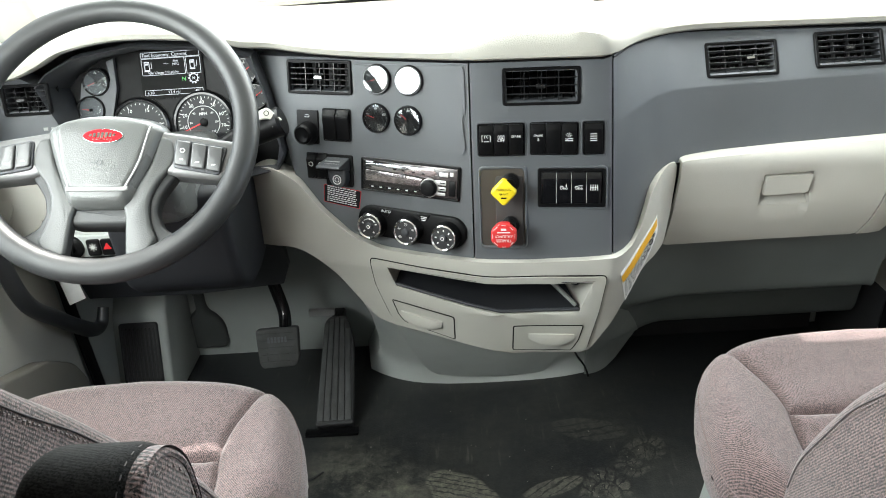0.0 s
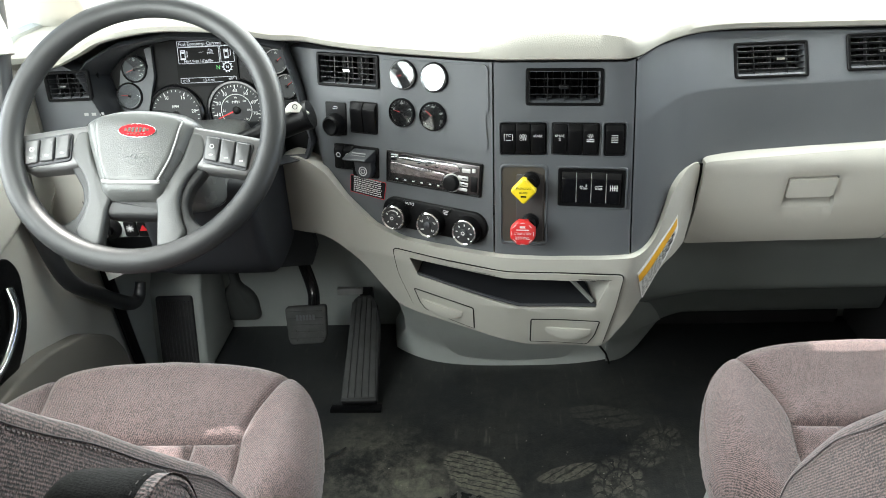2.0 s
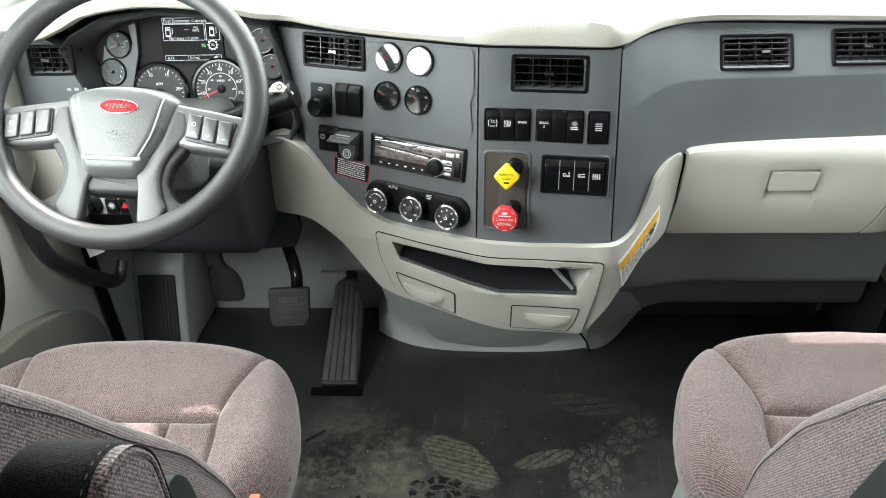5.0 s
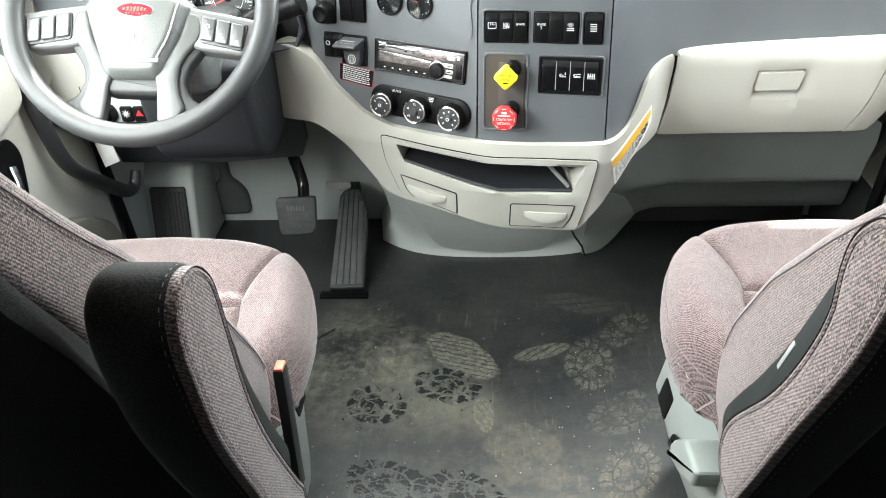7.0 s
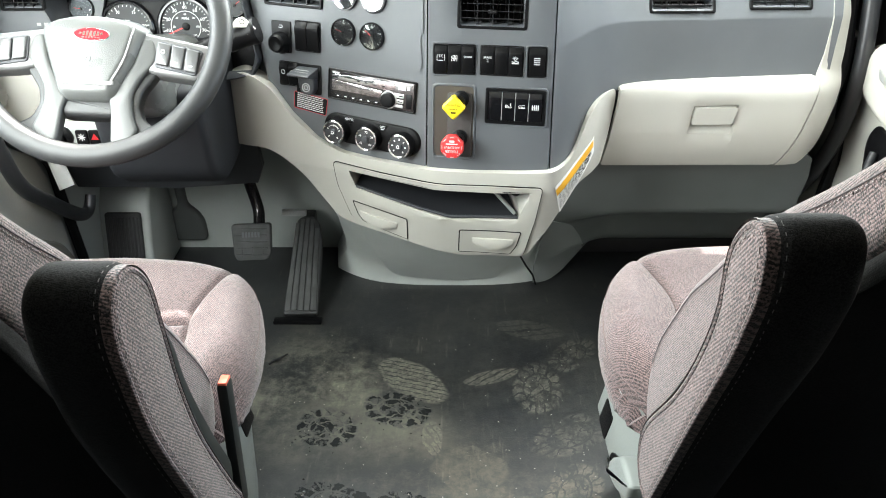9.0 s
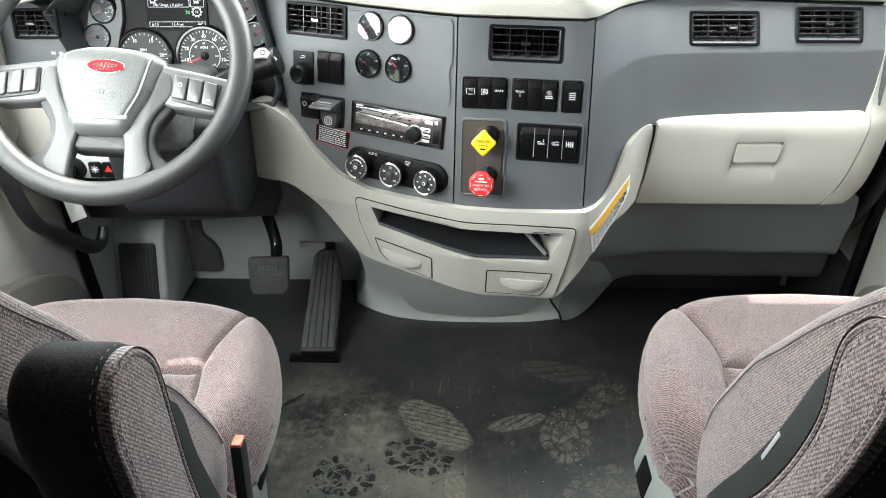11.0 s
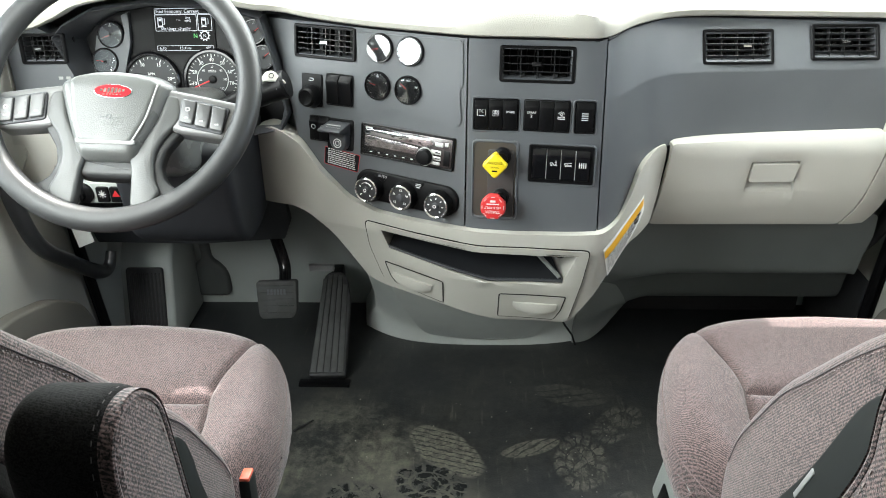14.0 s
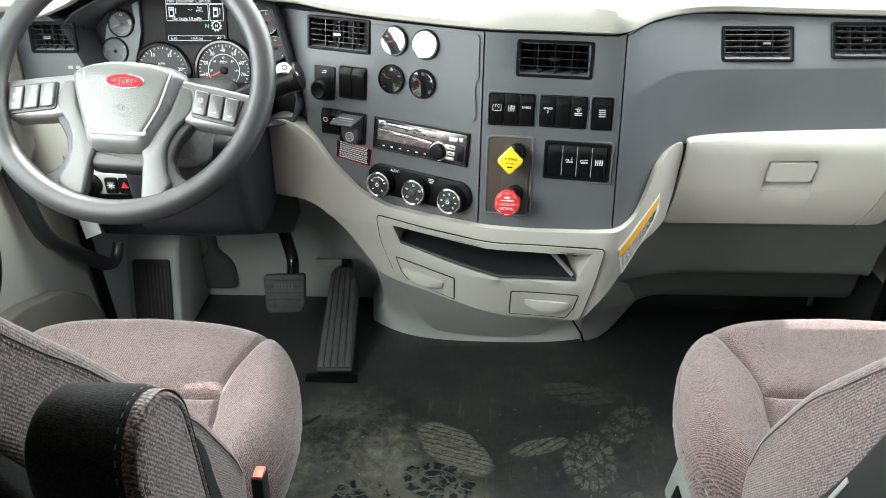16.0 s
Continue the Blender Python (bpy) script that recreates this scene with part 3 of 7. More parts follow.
# Door trims: lower panel with a sloping front edge, window above.
for side, x, s in (("left", LEFT + 0.03, -1), ("right", RIGHT - 0.03, 1)):
    door = tagged(new("door_1" if s < 0 else "door_2"), "beige moulded cab door with a grey speaker pod", "door", kind="structure")
    on = 0.0 if s < 0 else 0.17
    outline = [(0.16, 0.02), (1.69, 0.02), (1.668, 0.15), (1.655, 0.25), (1.643, 0.38), (1.637, 0.47)]
    outline += [(1.60, 0.55), (1.50, 0.62), (1.445, 0.70), (1.43, 0.80)] if s < 0 else [(1.65, 0.55), (1.66, 0.62), (1.665, 0.70), (1.67, 0.78)]
    outline += [(1.40 + on, 0.822), (1.36 + on, 0.828), (0.16, 0.84)]
    part("door_panel", slab(outline, x, x + s * 0.05, 0.008, 2), BEIGE, door)
    trim = rounded([(0.30, 0.655), (1.265 + on, 0.668), (1.345 + on, 0.684), (1.405 + on, 0.705), (1.415 + on, 0.79), (1.385 + on, 0.828), (0.30, 0.850)], 0.02, 3)
    part("upper_trim", slab(trim, x - s * 0.030, x + s * 0.02, 0.024, 5), BEIGE, door, "rounded beige upper door trim")
    bm = bmesh.new()
    prism(bm, rounded([(0.95, 0.03), (1.59, 0.03), (1.605, 0.24), (1.565, 0.315), (1.468, 0.385), (1.319, 0.434), (1.2, 0.448), (0.98, 0.43)], 0.03), 0, 0.035, 0.008)
    side_frame = Matrix(((0, 0, -s, x), (1, 0, 0, 0), (0, 1, 0, 0), (0, 0, 0, 1)))
    part("speaker_pod", bm, material("grey_speaker_pod_" + side, (0.16, 0.15, 0.13), 0.6, grain=700, bump=0.3), door, "dark beige moulded speaker pod", m=side_frame)
    bm = bmesh.new()
    lathe(bm, [(0.10, 0.0), (0.10, 0.004), (0.095, 0.008), (0.088, 0.004), (0.0, 0.002)], 1.36, 0.2)
    part("speaker_rim", bm, DARK, door, m=side_frame @ shift(0, 0, 0.036))
    bm = bmesh.new()
    prism(bm, rounded([(1.02, 0.56), (1.20, 0.50), (1.33, 0.60), (1.36, 0.72), (1.33, 0.77), (1.15, 0.72)], 0.05), 0, 0.006, 0.003)
    part("handle_recess", bm, BLACK, door, "black recess of the door handle", m=side_frame @ shift(on, -0.105))
    bm = bmesh.new()
    tube(bm, spline([(1.05, 0.575, 0.012), (1.18, 0.60, 0.03), (1.27, 0.66, 0.03), (1.30, 0.71, 0.012)], 6), 0.010, 10)
    part("door_handle", bm, CHROME if s < 0 else GRAB, door, "chrome door pull" if s < 0 else "dark door pull", m=side_frame @ shift(on, -0.105))
    bm = bmesh.new()
    prism(bm, rounded([(1.20, 0.745), (1.325, 0.765), (1.335, 0.79), (1.21, 0.785)], 0.008), 0.026, 0.036, 0.004)
    part("latch_lever", bm, SILVER, door, "bright latch lever", m=side_frame @ shift(on, 0.0))
    glass_edge = [(1.22 + on, 0.838), (1.44 + on, 0.826), (1.52 + on, 0.90), (1.48 + on, 1.12), (1.36 + on, 1.30), (1.30 + on, 1.30), (1.34 + on, 1.0)]
    part("window_frame", slab(glass_edge, x + s * 0.01, x + s * 0.045, 0.006, 2), RUBBER, door, "black rubber window channel")
    bm = bmesh.new()
    tube(bm, spline([(x - s * 0.01, 1.705, 0.02), (x - s * 0.01, 1.682, 0.16), (x - s * 0.01, 1.655, 0.40), (x - s * 0.01, 1.635, 0.52)] + ([(x - s * 0.01, 1.50, 0.63), (x - s * 0.01, 1.452, 0.74), (x - s * 0.01, 1.44, 0.84)] if s < 0 else [(x - s * 0.01, 1.66, 0.63), (x - s * 0.01, 1.676, 0.74), (x - s * 0.01, 1.68, 0.80)]), 6), 0.014, 8)
    part("door_seal", bm, BLACK, door, "black rubber door seal")
    bm = bmesh.new()
    a, b = sorted((x + s * 0.02, x + s * 0.026))
    block(bm, a, b, 0.16, 1.50, 0.84, 1.66)
    pane = part("window_pane", bm, CLEAR, door)
    pane.visible_shadow = False
    bm = bmesh.new()
    a, b = sorted((x + s * 0.02, x + s * 0.06))
    block(bm, a, b, 1.42, 2.10, 0.0, 1.03)
    structure("wall_kick_" + side, bm, KICK if side == "left" else RUBBER, "grey-green plastic kick panel beside the footwell" if side == "left" else "black rubber kick panel beside the footwell", "wall")
    if s > 0:
        bm = bmesh.new()
        block(bm, x + 0.004, x + 0.03, 1.70, 1.868, 0.29, 0.80, 0.008)
        structure("trim_right_hinge_pillar", bm, BEIGE, "beige hinge pillar trim in front of the door", "trim")
    # Windscreen pillar with its grab handle
    bm = bmesh.new()
    tube(bm, spline([(x + s * 0.01, 1.86, 0.95), (x - s * 0.0, 1.66, 1.25), (x - s * 0.02, 1.42, 1.66), (x - s * 0.02, 1.34, TOP)], 6), 0.06, 10)
    structure("trim_" + side + "_pillar", bm, BEIGE, "beige windscreen pillar trim", "pillar")
    grab = thing("grab_handle", (x - s * 0.03, 1.6, 0.4), "long black bent grab handle beside the door opening", "grab handle", "door grab handles")
    if s < 0:
        way = [(-0.868, 1.515, 1.13), (-0.870, 1.500, 1.065), (-0.874, 1.468, 0.97), (-0.878, 1.442, 0.88), (-0.878, 1.425, 0.75), (-0.872, 1.432, 0.63), (-0.864, 1.458, 0.53), (-0.858, 1.53, 0.455), (-0.852, 1.60, 0.39), (-0.846, 1.65, 0.352), (-0.84, 1.68, 0.352), (-0.836, 1.70, 0.385)]
    else:
        way = [(1.045, 1.55, 1.34), (1.048, 1.60, 1.15), (1.05, 1.612, 0.98), (1.045, 1.606, 0.907), (1.045, 1.590, 0.837), (1.045, 1.578, 0.752), (1.045, 1.585, 0.655), (1.044, 1.612, 0.566), (1.040, 1.668, 0.457), (1.034, 1.756, 0.346), (1.03, 1.80, 0.31), (1.026, 1.82, 0.34)]
    bm = bmesh.new()
    line = spline(way, 6)
    tube(bm, line, [0.0185 if k < len(line) - 16 else 0.0185 - 0.006 * (k - len(line) + 16) / 16 for k in range(len(line))], 14)
    part("bar", bm, GRAB, grab, "dark grey gripped bar")
    bm = bmesh.new()
    lathe(bm, [(0.040, -0.10), (0.044, 0), (0.043, 0.02), (0.036, 0.034), (0.022, 0.038)] if s < 0 else [(0.034, 0), (0.034, 0.02), (0.026, 0.05), (0.021, 0.055)], n=28)
    part("foot", bm, BEIGE, grab, "beige moulded foot", m=look(Vector(way[1]) + Vector((s * 0.03, 0, 0.05)), Vector(way[2])))

# Windscreen, an unseen sun-masking board and the road outside
screen = tagged(new("window_1"), "wide raked windscreen with a black lower seal", "windscreen", kind="structure")
bm = bmesh.new()
corners = [(LEFT, 1.93, 1.01), (RIGHT, 1.93, 1.01), (RIGHT - 0.05, 1.38, 1.78), (LEFT + 0.05, 1.38, 1.78)]
rows = []
for k in range(9):
    s = k / 8
    row = []
    for j in range(13):
        q = j / 12
        low, high = Vector(corners[0]).lerp(Vector(corners[1]), q), Vector(corners[3]).lerp(Vector(corners[2]), q)
        p = low.lerp(high, s)
        p.y += 0.10 * math.sin(math.pi * q) - 0.05
        row.append(bm.verts.new(p))
    rows.append(row)
for a, b in zip(rows, rows[1:]):
    for j in range(12):
        bm.faces.new((a[j], a[j + 1], b[j + 1], b[j]))
pane = part("pane", bm, CLEAR, screen)
pane.visible_shadow = False
bm = bmesh.new()
tube(bm, [(LEFT + 2.1 * j / 12, 1.88 + 0.10 * math.sin(math.pi * j / 12), 1.03) for j in range(13)], 0.016, 8)
part("lower_seal", bm, BLACK, screen, "black rubber windscreen seal")
# Unseen board added to mask the sun; middle and driver-side holes shape its patches
bm = patch([(LEFT - 0.02, 1.97), (LEFT - 0.02, 1.22), (0.35, 1.22), (0.37, 1.15), (0.645, 1.15), (0.665, 1.453), (RIGHT + 0.02, 1.453), (RIGHT + 0.02, 1.97)], lambda x, z: 1.50 - 0.5 * (z - 1.5), 0, 0.002, cell=3, edge=0, holes=[
    [(0.148, 1.456), (0.195, 1.400), (0.275, 1.376), (0.385, 1.376), (0.455, 1.410), (0.475, 1.434), (0.425, 1.47), (0.400, 1.72), (0.148, 1.72)],
    [(-0.328, 1.590), (-0.250, 1.578), (-0.250, 1.594), (-0.328, 1.606)], [(-0.492, 1.558), (-0.462, 1.554), (-0.480, 1.575)], [(-0.415, 1.619), (-0.363, 1.621), (-0.335, 1.674), (-0.378, 1.678)], [(-0.640, 1.568), (-0.520, 1.589), (-0.440, 1.592), (-0.345, 1.580), (-0.335, 1.598), (-0.440, 1.614), (-0.520, 1.612), (-0.625, 1.594)]])
structure("trim_unseen_sun_mask", bm, PAD, "unseen beige board above the windscreen, added to shape the sunlight", "trim")

GRAVEL = material("pale_gravel", (0.42, 0.40, 0.36), 0.9, grain=30, bump=0.6, vary=0.25, blotch=0.8)
bm = bmesh.new()
bmesh.ops.create_grid(bm, x_segments=4, y_segments=4, size=400, matrix=Matrix.Translation((0, 0, -1.25)))
structure("ground", bm, GRAVEL, "pale gravel yard with snow patches", "ground")
hood = thing("truck_hood", (0.12, 3.0, 0.6), "white painted truck hood in front of the windscreen", "hood")
bm = bmesh.new()
rows = []
for y, z, w in ((2.12, 0.90, 0.98), (2.5, 0.86, 0.90), (3.1, 0.74, 0.80), (3.6, 0.55, 0.72), (3.8, 0.2, 0.70), (3.82, -0.8, 0.70)):
    rows.append([bm.verts.new((0.12 + w * math.sin(math.pi * (k / 12 - 0.5)), y, z - 0.35 * (1 - math.cos(math.pi * (k / 12 - 0.5))))) for k in range(13)])
for a, b in zip(rows, rows[1:]):
    for k in range(12):
        bm.faces.new((a[k], a[k + 1], b[k + 1], b[k]))
part("panel", bm, ENAMEL, hood)
for x0, x1 in ((-0.55, 0.0), (0.35, 0.9)):
    wiper = thing("windscreen_wiper", (x0, 2.0, 1.0), "grey windscreen wiper resting at the foot of the glass", "wiper", "windscreen wipers")
    bm = bmesh.new()
    tube(bm, spline([(x0, 2.05, 1.0), (x0 + 0.2, 2.03, 1.07), (x1, 1.97, 1.10)], 5), 0.008, 8)
    part("arm", bm, SILVER, wiper)
    bm = bmesh.new()
    tube(bm, [(x0 + 0.1, 2.0, 1.05), (x1 + 0.2, 1.94, 1.12)], 0.006, 8)
    part("blade", bm, BLACK, wiper)


def parked_truck(x, y):
    t = thing("parked_truck", (x, y, -1.25), "white parked truck with a chrome mesh grille, far across the yard", "truck")
    bm = bmesh.new()
    block(bm, x - 1.2, x + 1.2, y + 0.8, y + 6, -0.4, 2.2, 0.15)
    part("cab", bm, ENAMEL, t)
    bm = bmesh.new()
    block(bm, x - 0.95, x + 0.95, y, y + 1.0, -0.7, 0.95, 0.2)
    part("hood", bm, ENAMEL, t)
    grille = bmesh.new()
    for k in range(12):
        block(grille, x - 0.62 + k * 0.11, x - 0.60 + k * 0.11, y - 0.05, y - 0.02, -0.4, 0.8)
    for k in range(9):
        block(grille, x - 0.65, x + 0.65, y - 0.06, y - 0.03, -0.4 + k * 0.14, -0.385 + k * 0.14)
    part("grille", grille, SILVER, t)
    bm = bmesh.new()
    block(bm, x - 1.2, x + 1.2, y - 0.25, y, -0.95, -0.6, 0.05)
    part("bumper", bm, CHROME, t)
    for sx in (-1, 1):
        for yy in (0.6, 4.8):
            bm = bmesh.new()
            lathe(bm, [(0.2, -0.14), (0.5, -0.14), (0.52, 0), (0.5, 0.14), (0.2, 0.14)])
            part("wheel", bm, RUBBER, t, m=Matrix.Translation((x + sx * 1.05, y + yy, -0.73)) @ pose(0, 0, 0, 0, 90, 0))
    return t


parked_truck(-3.2, 13.0)

# ---- dashboard shell ----
dash = thing("dashboard", (0.12, 1.6, 0.6), "grey and beige moulded truck dashboard wrapping towards the driver", "dashboard")

# Top pad
LIP = [(-0.95, 0.975), (-0.86, 0.978), (-0.80, 0.980), (-0.745, 1.000), (-0.687, 1.026), (-0.565, 1.043), (-0.413, 1.032), (-0.334, 1.008), (-0.2, 0.990), (0.0, 0.984), (0.335, 0.982), (0.5, 0.978), (0.8, 0.970), (1.2, 0.962)]


def lip_front(x):
    y = front(x, 0.98)
    if x < -0.30:
        y = curve(x, [(-0.95, 1.56), (-0.80, 1.545), (-0.6, 1.53), (-0.40, 1.53), (-0.30, 1.585)])
    return y


bm = bmesh.new()
grid = []
for k in range(217):
    x = LEFT + (RIGHT - LEFT) * k / 216
    y, z = sum(lip_front(x + d) for d in (-0.024, -0.012, 0, 0.012, 0.024)) / 5, curve(x, LIP)
    # A swelling of the pad over the switch panel
    fat = math.exp(-((x - 0.205) / 0.135) ** 4)
    col = [(y + 0.03, z - 0.001), (y - 0.004, z - 0.001), (y - 0.016, z + 0.004), (y - 0.020 - 0.002 * fat, z + 0.014 + 0.010 * fat), (y - 0.015 - 0.002 * fat, z + 0.024 + 0.024 * fat), (y + 0.003 + 0.002 * fat, z + 0.031 + 0.036 * fat), (y + 0.034 + 0.006 * fat, z + 0.036 + 0.044 * fat), (y + 0.08, 0.5 * (z + 0.036) + 0.5 * 1.032 + 0.040 * fat)]
    for j in range(1, 8):
        s = j / 7
        col.append((y + 0.08 + (2.095 - y - 0.08) * s, col[7][1] * (1 - s) + 1.028 * s))
    grid.append([bm.verts.new((x, a, b)) for a, b in col])
for a, b in zip(grid, grid[1:]):
    for j in range(len(a) - 1):
        bm.faces.new((a[j], a[j + 1], b[j + 1], b[j]))
part("top_pad", bm, PAD, dash, "beige grained vinyl dash top")
bm = bmesh.new()
tube(bm, [(LEFT + 0.6 + (RIGHT - LEFT - 0.6) * k / 80, lip_front(LEFT + 0.6 + (RIGHT - LEFT - 0.6) * k / 80) + 0.001, curve(LEFT + 0.6 + (RIGHT - LEFT - 0.6) * k / 80, LIP) - 0.003) for k in range(81)], 0.0035, 6)
part("top_seam", bm, BLACK, dash, "thin dark seam under the top pad")

for x0, x1, y0, y1 in ((0.10, 0.52, 1.80, 1.815), (0.30, 0.56, 1.70, 1.708)):
    bm = bmesh.new()
    block(bm, x0, x1, y0, y1, 1.031, 1.0425, 0.002)
    part("defroster_slot", bm, material("shadowed_slot", (0.10, 0.098, 0.088), 0.8), dash, "narrow defroster slot in the dash top")

# Grey faces
part("gauge_panel", patch([(-0.331, 0.985), (-0.307, 0.906), (-0.287, 0.792), (-0.277, 0.736), (-0.232, 0.680), (-0.171, 0.634), (-0.109, 0.614), (-0.037, 0.609), (0.074, 0.609), (0.082, 0.981), (-0.135, 0.983)], front, 0, 0.05, holes=[frame_rect(-0.266, -0.145, 0.920, 0.972)]), GREY, dash, "grey grained gauge and radio panel")
part("switch_panel", patch([(0.077, 0.609), (0.188, 0.607), (0.3315, 0.615), (0.3345, 0.980), (0.085, 0.981)], front, 0.001, 0.05, edge=0.003, holes=[frame_rect(0.149, 0.273, 0.908, 0.960)]), GREY, dash, "grey grained switch panel")
part("passenger_panel", patch([(0.3345, 0.615), (0.366, 0.612), (0.398, 0.632), (0.424, 0.695), (0.457, 0.725), (0.492, 0.725), (0.7, 0.715), (0.955, 0.720), (0.975, 0.958), (0.551, 0.972), (0.444, 0.978), (0.377, 0.982), (0.3375, 0.981)], front, 0.0, 0.05, cuts=[0.858 + 0.004 * k for k in range(9)], cell=0.018, edge=0.003, holes=[frame_rect(0.563, 0.689, 0.896, 0.942), frame_rect(0.778, 0.896, 0.902, 0.950)]), GREY, dash, "smooth grey passenger panel")
# Raised pod round the round gauges
part("gauge_pod", patch(rounded([(-0.138, 0.972), (-0.128, 0.842), (-0.118, 0.832), (0.062, 0.812), (0.070, 0.826), (0.066, 0.880), (0.073, 0.892), (0.074, 0.974)], 0.012), front, 0.003, 0.02, edge=0.003), GREY, dash)
MOUTH = [(-0.105, 0.585), (0.079, 0.574), (0.204, 0.572), (0.300, 0.578), (0.276, 0.498), (0.123, 0.488), (0.061, 0.502), (-0.090, 0.536)]
# Beige lower dash: one sweep from the column to the glove box
part("lower_sweep", patch(rounded([(-0.335, 0.772), (-0.305, 0.766), (-0.270, 0.747), (-0.226, 0.691), (-0.167, 0.642), (-0.107, 0.622), (-0.035, 0.618), (0.075, 0.617), (0.187, 0.616), (0.331, 0.625), (0.350, 0.625), (0.366, 0.628), (0.380, 0.636), (0.393, 0.651), (0.408, 0.682), (0.421, 0.711), (0.434, 0.724), (0.456, 0.735), (0.477, 0.740), (0.486, 0.740), (0.489, 0.735), (0.489, 0.717), (0.479, 0.640), (0.464, 0.577), (0.450, 0.570), (0.422, 0.567), (0.405, 0.560), (0.391, 0.547), (0.363, 0.508), (0.335, 0.465), (0.302, 0.402), (0.290, 0.388), (0.143, 0.380), (0.027, 0.402), (-0.105, 0.425), (-0.139, 0.438), (-0.172, 0.489), (-0.205, 0.540), (-0.228, 0.566), (-0.251, 0.585), (-0.276, 0.598), (-0.302, 0.604), (-0.42, 0.590), (-0.42, 0.700), (-0.390, 0.750), (-0.365, 0.766)], 0.012, 2), lower, 0, 0.05, cell=0.02, edge=0.007, holes=[MOUTH]), BEIGE, dash, "beige lower dash sweep")


def left_face(x, z):
    return 1.55 + 0.15 * (z - 0.9)


part("driver_vent_panel", patch([(-0.875, 0.978), (-0.800, 0.978), (-0.772, 0.962), (-0.705, 0.800), (-0.70, 0.72), (-0.86, 0.72)], left_face, 0, 0.05, holes=[frame_rect(-0.835, -0.752, 0.913, 0.960)]), GREY, dash, "grey panel round the driver vent")
part("driver_knee_panel", patch([(-0.89, 0.80), (-0.60, 0.80), (-0.58, 0.64), (-0.64, 0.60), (-0.86, 0.595), (-0.90, 0.63)], lambda x, z: 1.535 - 0.1 * (z - 0.6), 0, 0.05, edge=0.012), BEIGE, dash, "beige knee panel under the column")
part("driver_side_panel", patch([(-0.915, 0.985), (-0.878, 0.98), (-0.868, 0.72), (-0.90, 0.66), (-0.915, 0.70)], lambda x, z: 1.545 + 0.15 * (z - 0.9), 0, 0.05, edge=0.006), BEIGE, dash)

# Instrument hood: a deep bezel round the cluster
outer = [(-0.774, 0.958), (-0.746, 0.984), (-0.687, 1.012), (-0.565, 1.029), (-0.413, 1.018), (-0.334, 0.995), (-0.312, 0.915), (-0.292, 0.800), (-0.31, 0.765), (-0.50, 0.73), (-0.69, 0.74), (-0.705, 0.802)]
inner = [(-0.742, 0.935), (-0.712, 0.965), (-0.665, 0.989), (-0.57, 1.003), (-0.45, 0.995), (-0.375, 0.972), (-0.342, 0.90), (-0.318, 0.80), (-0.33, 0.75), (-0.50, 0.75), (-0.68, 0.75), (-0.715, 0.80)]
bm = bmesh.new()
rings = [[bm.verts.new((x, 1.60, z)) for x, z in outer], [bm.verts.new((x, 1.552 + 0.12 * (z - 0.9), z)) for x, z in outer], [bm.verts.new((x, 1.546 + 0.12 * (z - 0.9), z)) for x, z in inset(outer, 0.004)],
         [bm.verts.new((x, 1.56 + 0.12 * (z - 0.9), z)) for x, z in inset(outer, 0.012)], [bm.verts.new((x, 1.635 + 0.25 * (z - 0.9), z)) for x, z in inner]]
for a, b in zip(rings, rings[1:]):
    for k in range(len(a)):
        bm.faces.new((a[k], a[(k + 1) % len(a)], b[(k + 1) % len(b)], b[k]))
part("cluster_hood", bm, DARK, dash, "dark grey instrument hood")

# Under the dash: lower skins and the centre tunnel
def under(x, z):
    """Depth of the skin below the glove box; towards the console it sweeps forward into the console's side."""
    far = curve(z, [(0.02, 2.03), (0.11, 1.985), (0.15, 1.875), (0.24, 1.84), (0.325, 1.80), (0.338, 1.72), (0.350, 1.655), (0.37, 1.640), (0.41, 1.628), (0.46, 1.608), (0.54, 1.575), (0.60, 1.565)])
    near = curve(z, [(0.0, 1.862), (0.07, 1.845), (0.16, 1.775), (0.28, 1.68), (0.39, 1.59), (0.50, 1.57), (0.62, 1.56)])
    s = min(1, max(0, (x - 0.385) / 0.21))
    s = s * s * (3 - 2 * s)
    return near * (1 - s) + far * s


part("passenger_underside", patch([(0.375, 0.60), (0.46, 0.585), (0.94, 0.575), (0.985, 0.545), (1.000, 0.48), (1.005, 0.352), (1.06, 0.325), (1.09, 0.30), (1.09, 0.112), (0.75, 0.100), (0.66, 0.092), (0.60, 0.080), (0.555, 0.062), (0.515, 0.035), (0.47, 0.010), (0.43, 0.002), (0.375, 0.0)], under, 0, 0.03, cell=0.016), SHADED_SKIN, dash, "grey-green skin below the glove box, shade put into its colour")
# Paler patch of the same plastic; its outline paints the fade into shade
HALF_SHADED_SKIN = material("half_shaded_console_plastic", (0.29, 0.31, 0.30), 0.5, grain=700, bump=0.3)
part("console_flank", patch([(0.372, 0.0), (0.43, 0.003), (0.47, 0.011), (0.515, 0.036), (0.535, 0.050), (0.522, 0.12), (0.492, 0.20), (0.455, 0.28), (0.415, 0.335), (0.372, 0.36)], under, 0.002, 0.02, cell=0.016, edge=0.002), HALF_SHADED_SKIN, dash, "grey-green flank running into the console, fading light put into its colour")
part("driver_underside", patch([(-0.90, 0.63), (-0.37, 0.63), (-0.375, 0.45), (-0.40, 0.39), (-0.62, 0.37), (-0.90, 0.375)], lambda x, z: 1.66 + 0.42 * (0.63 - z), 0, 0.02, cell=0.06), DARK, dash, "dark skin above the pedals")
tunnel = thing("center_console", (0.1, 1.8, 0.0), "grey-green moulded console standing on the cab floor under the dash", "console")
bm = bmesh.new()
rings = []
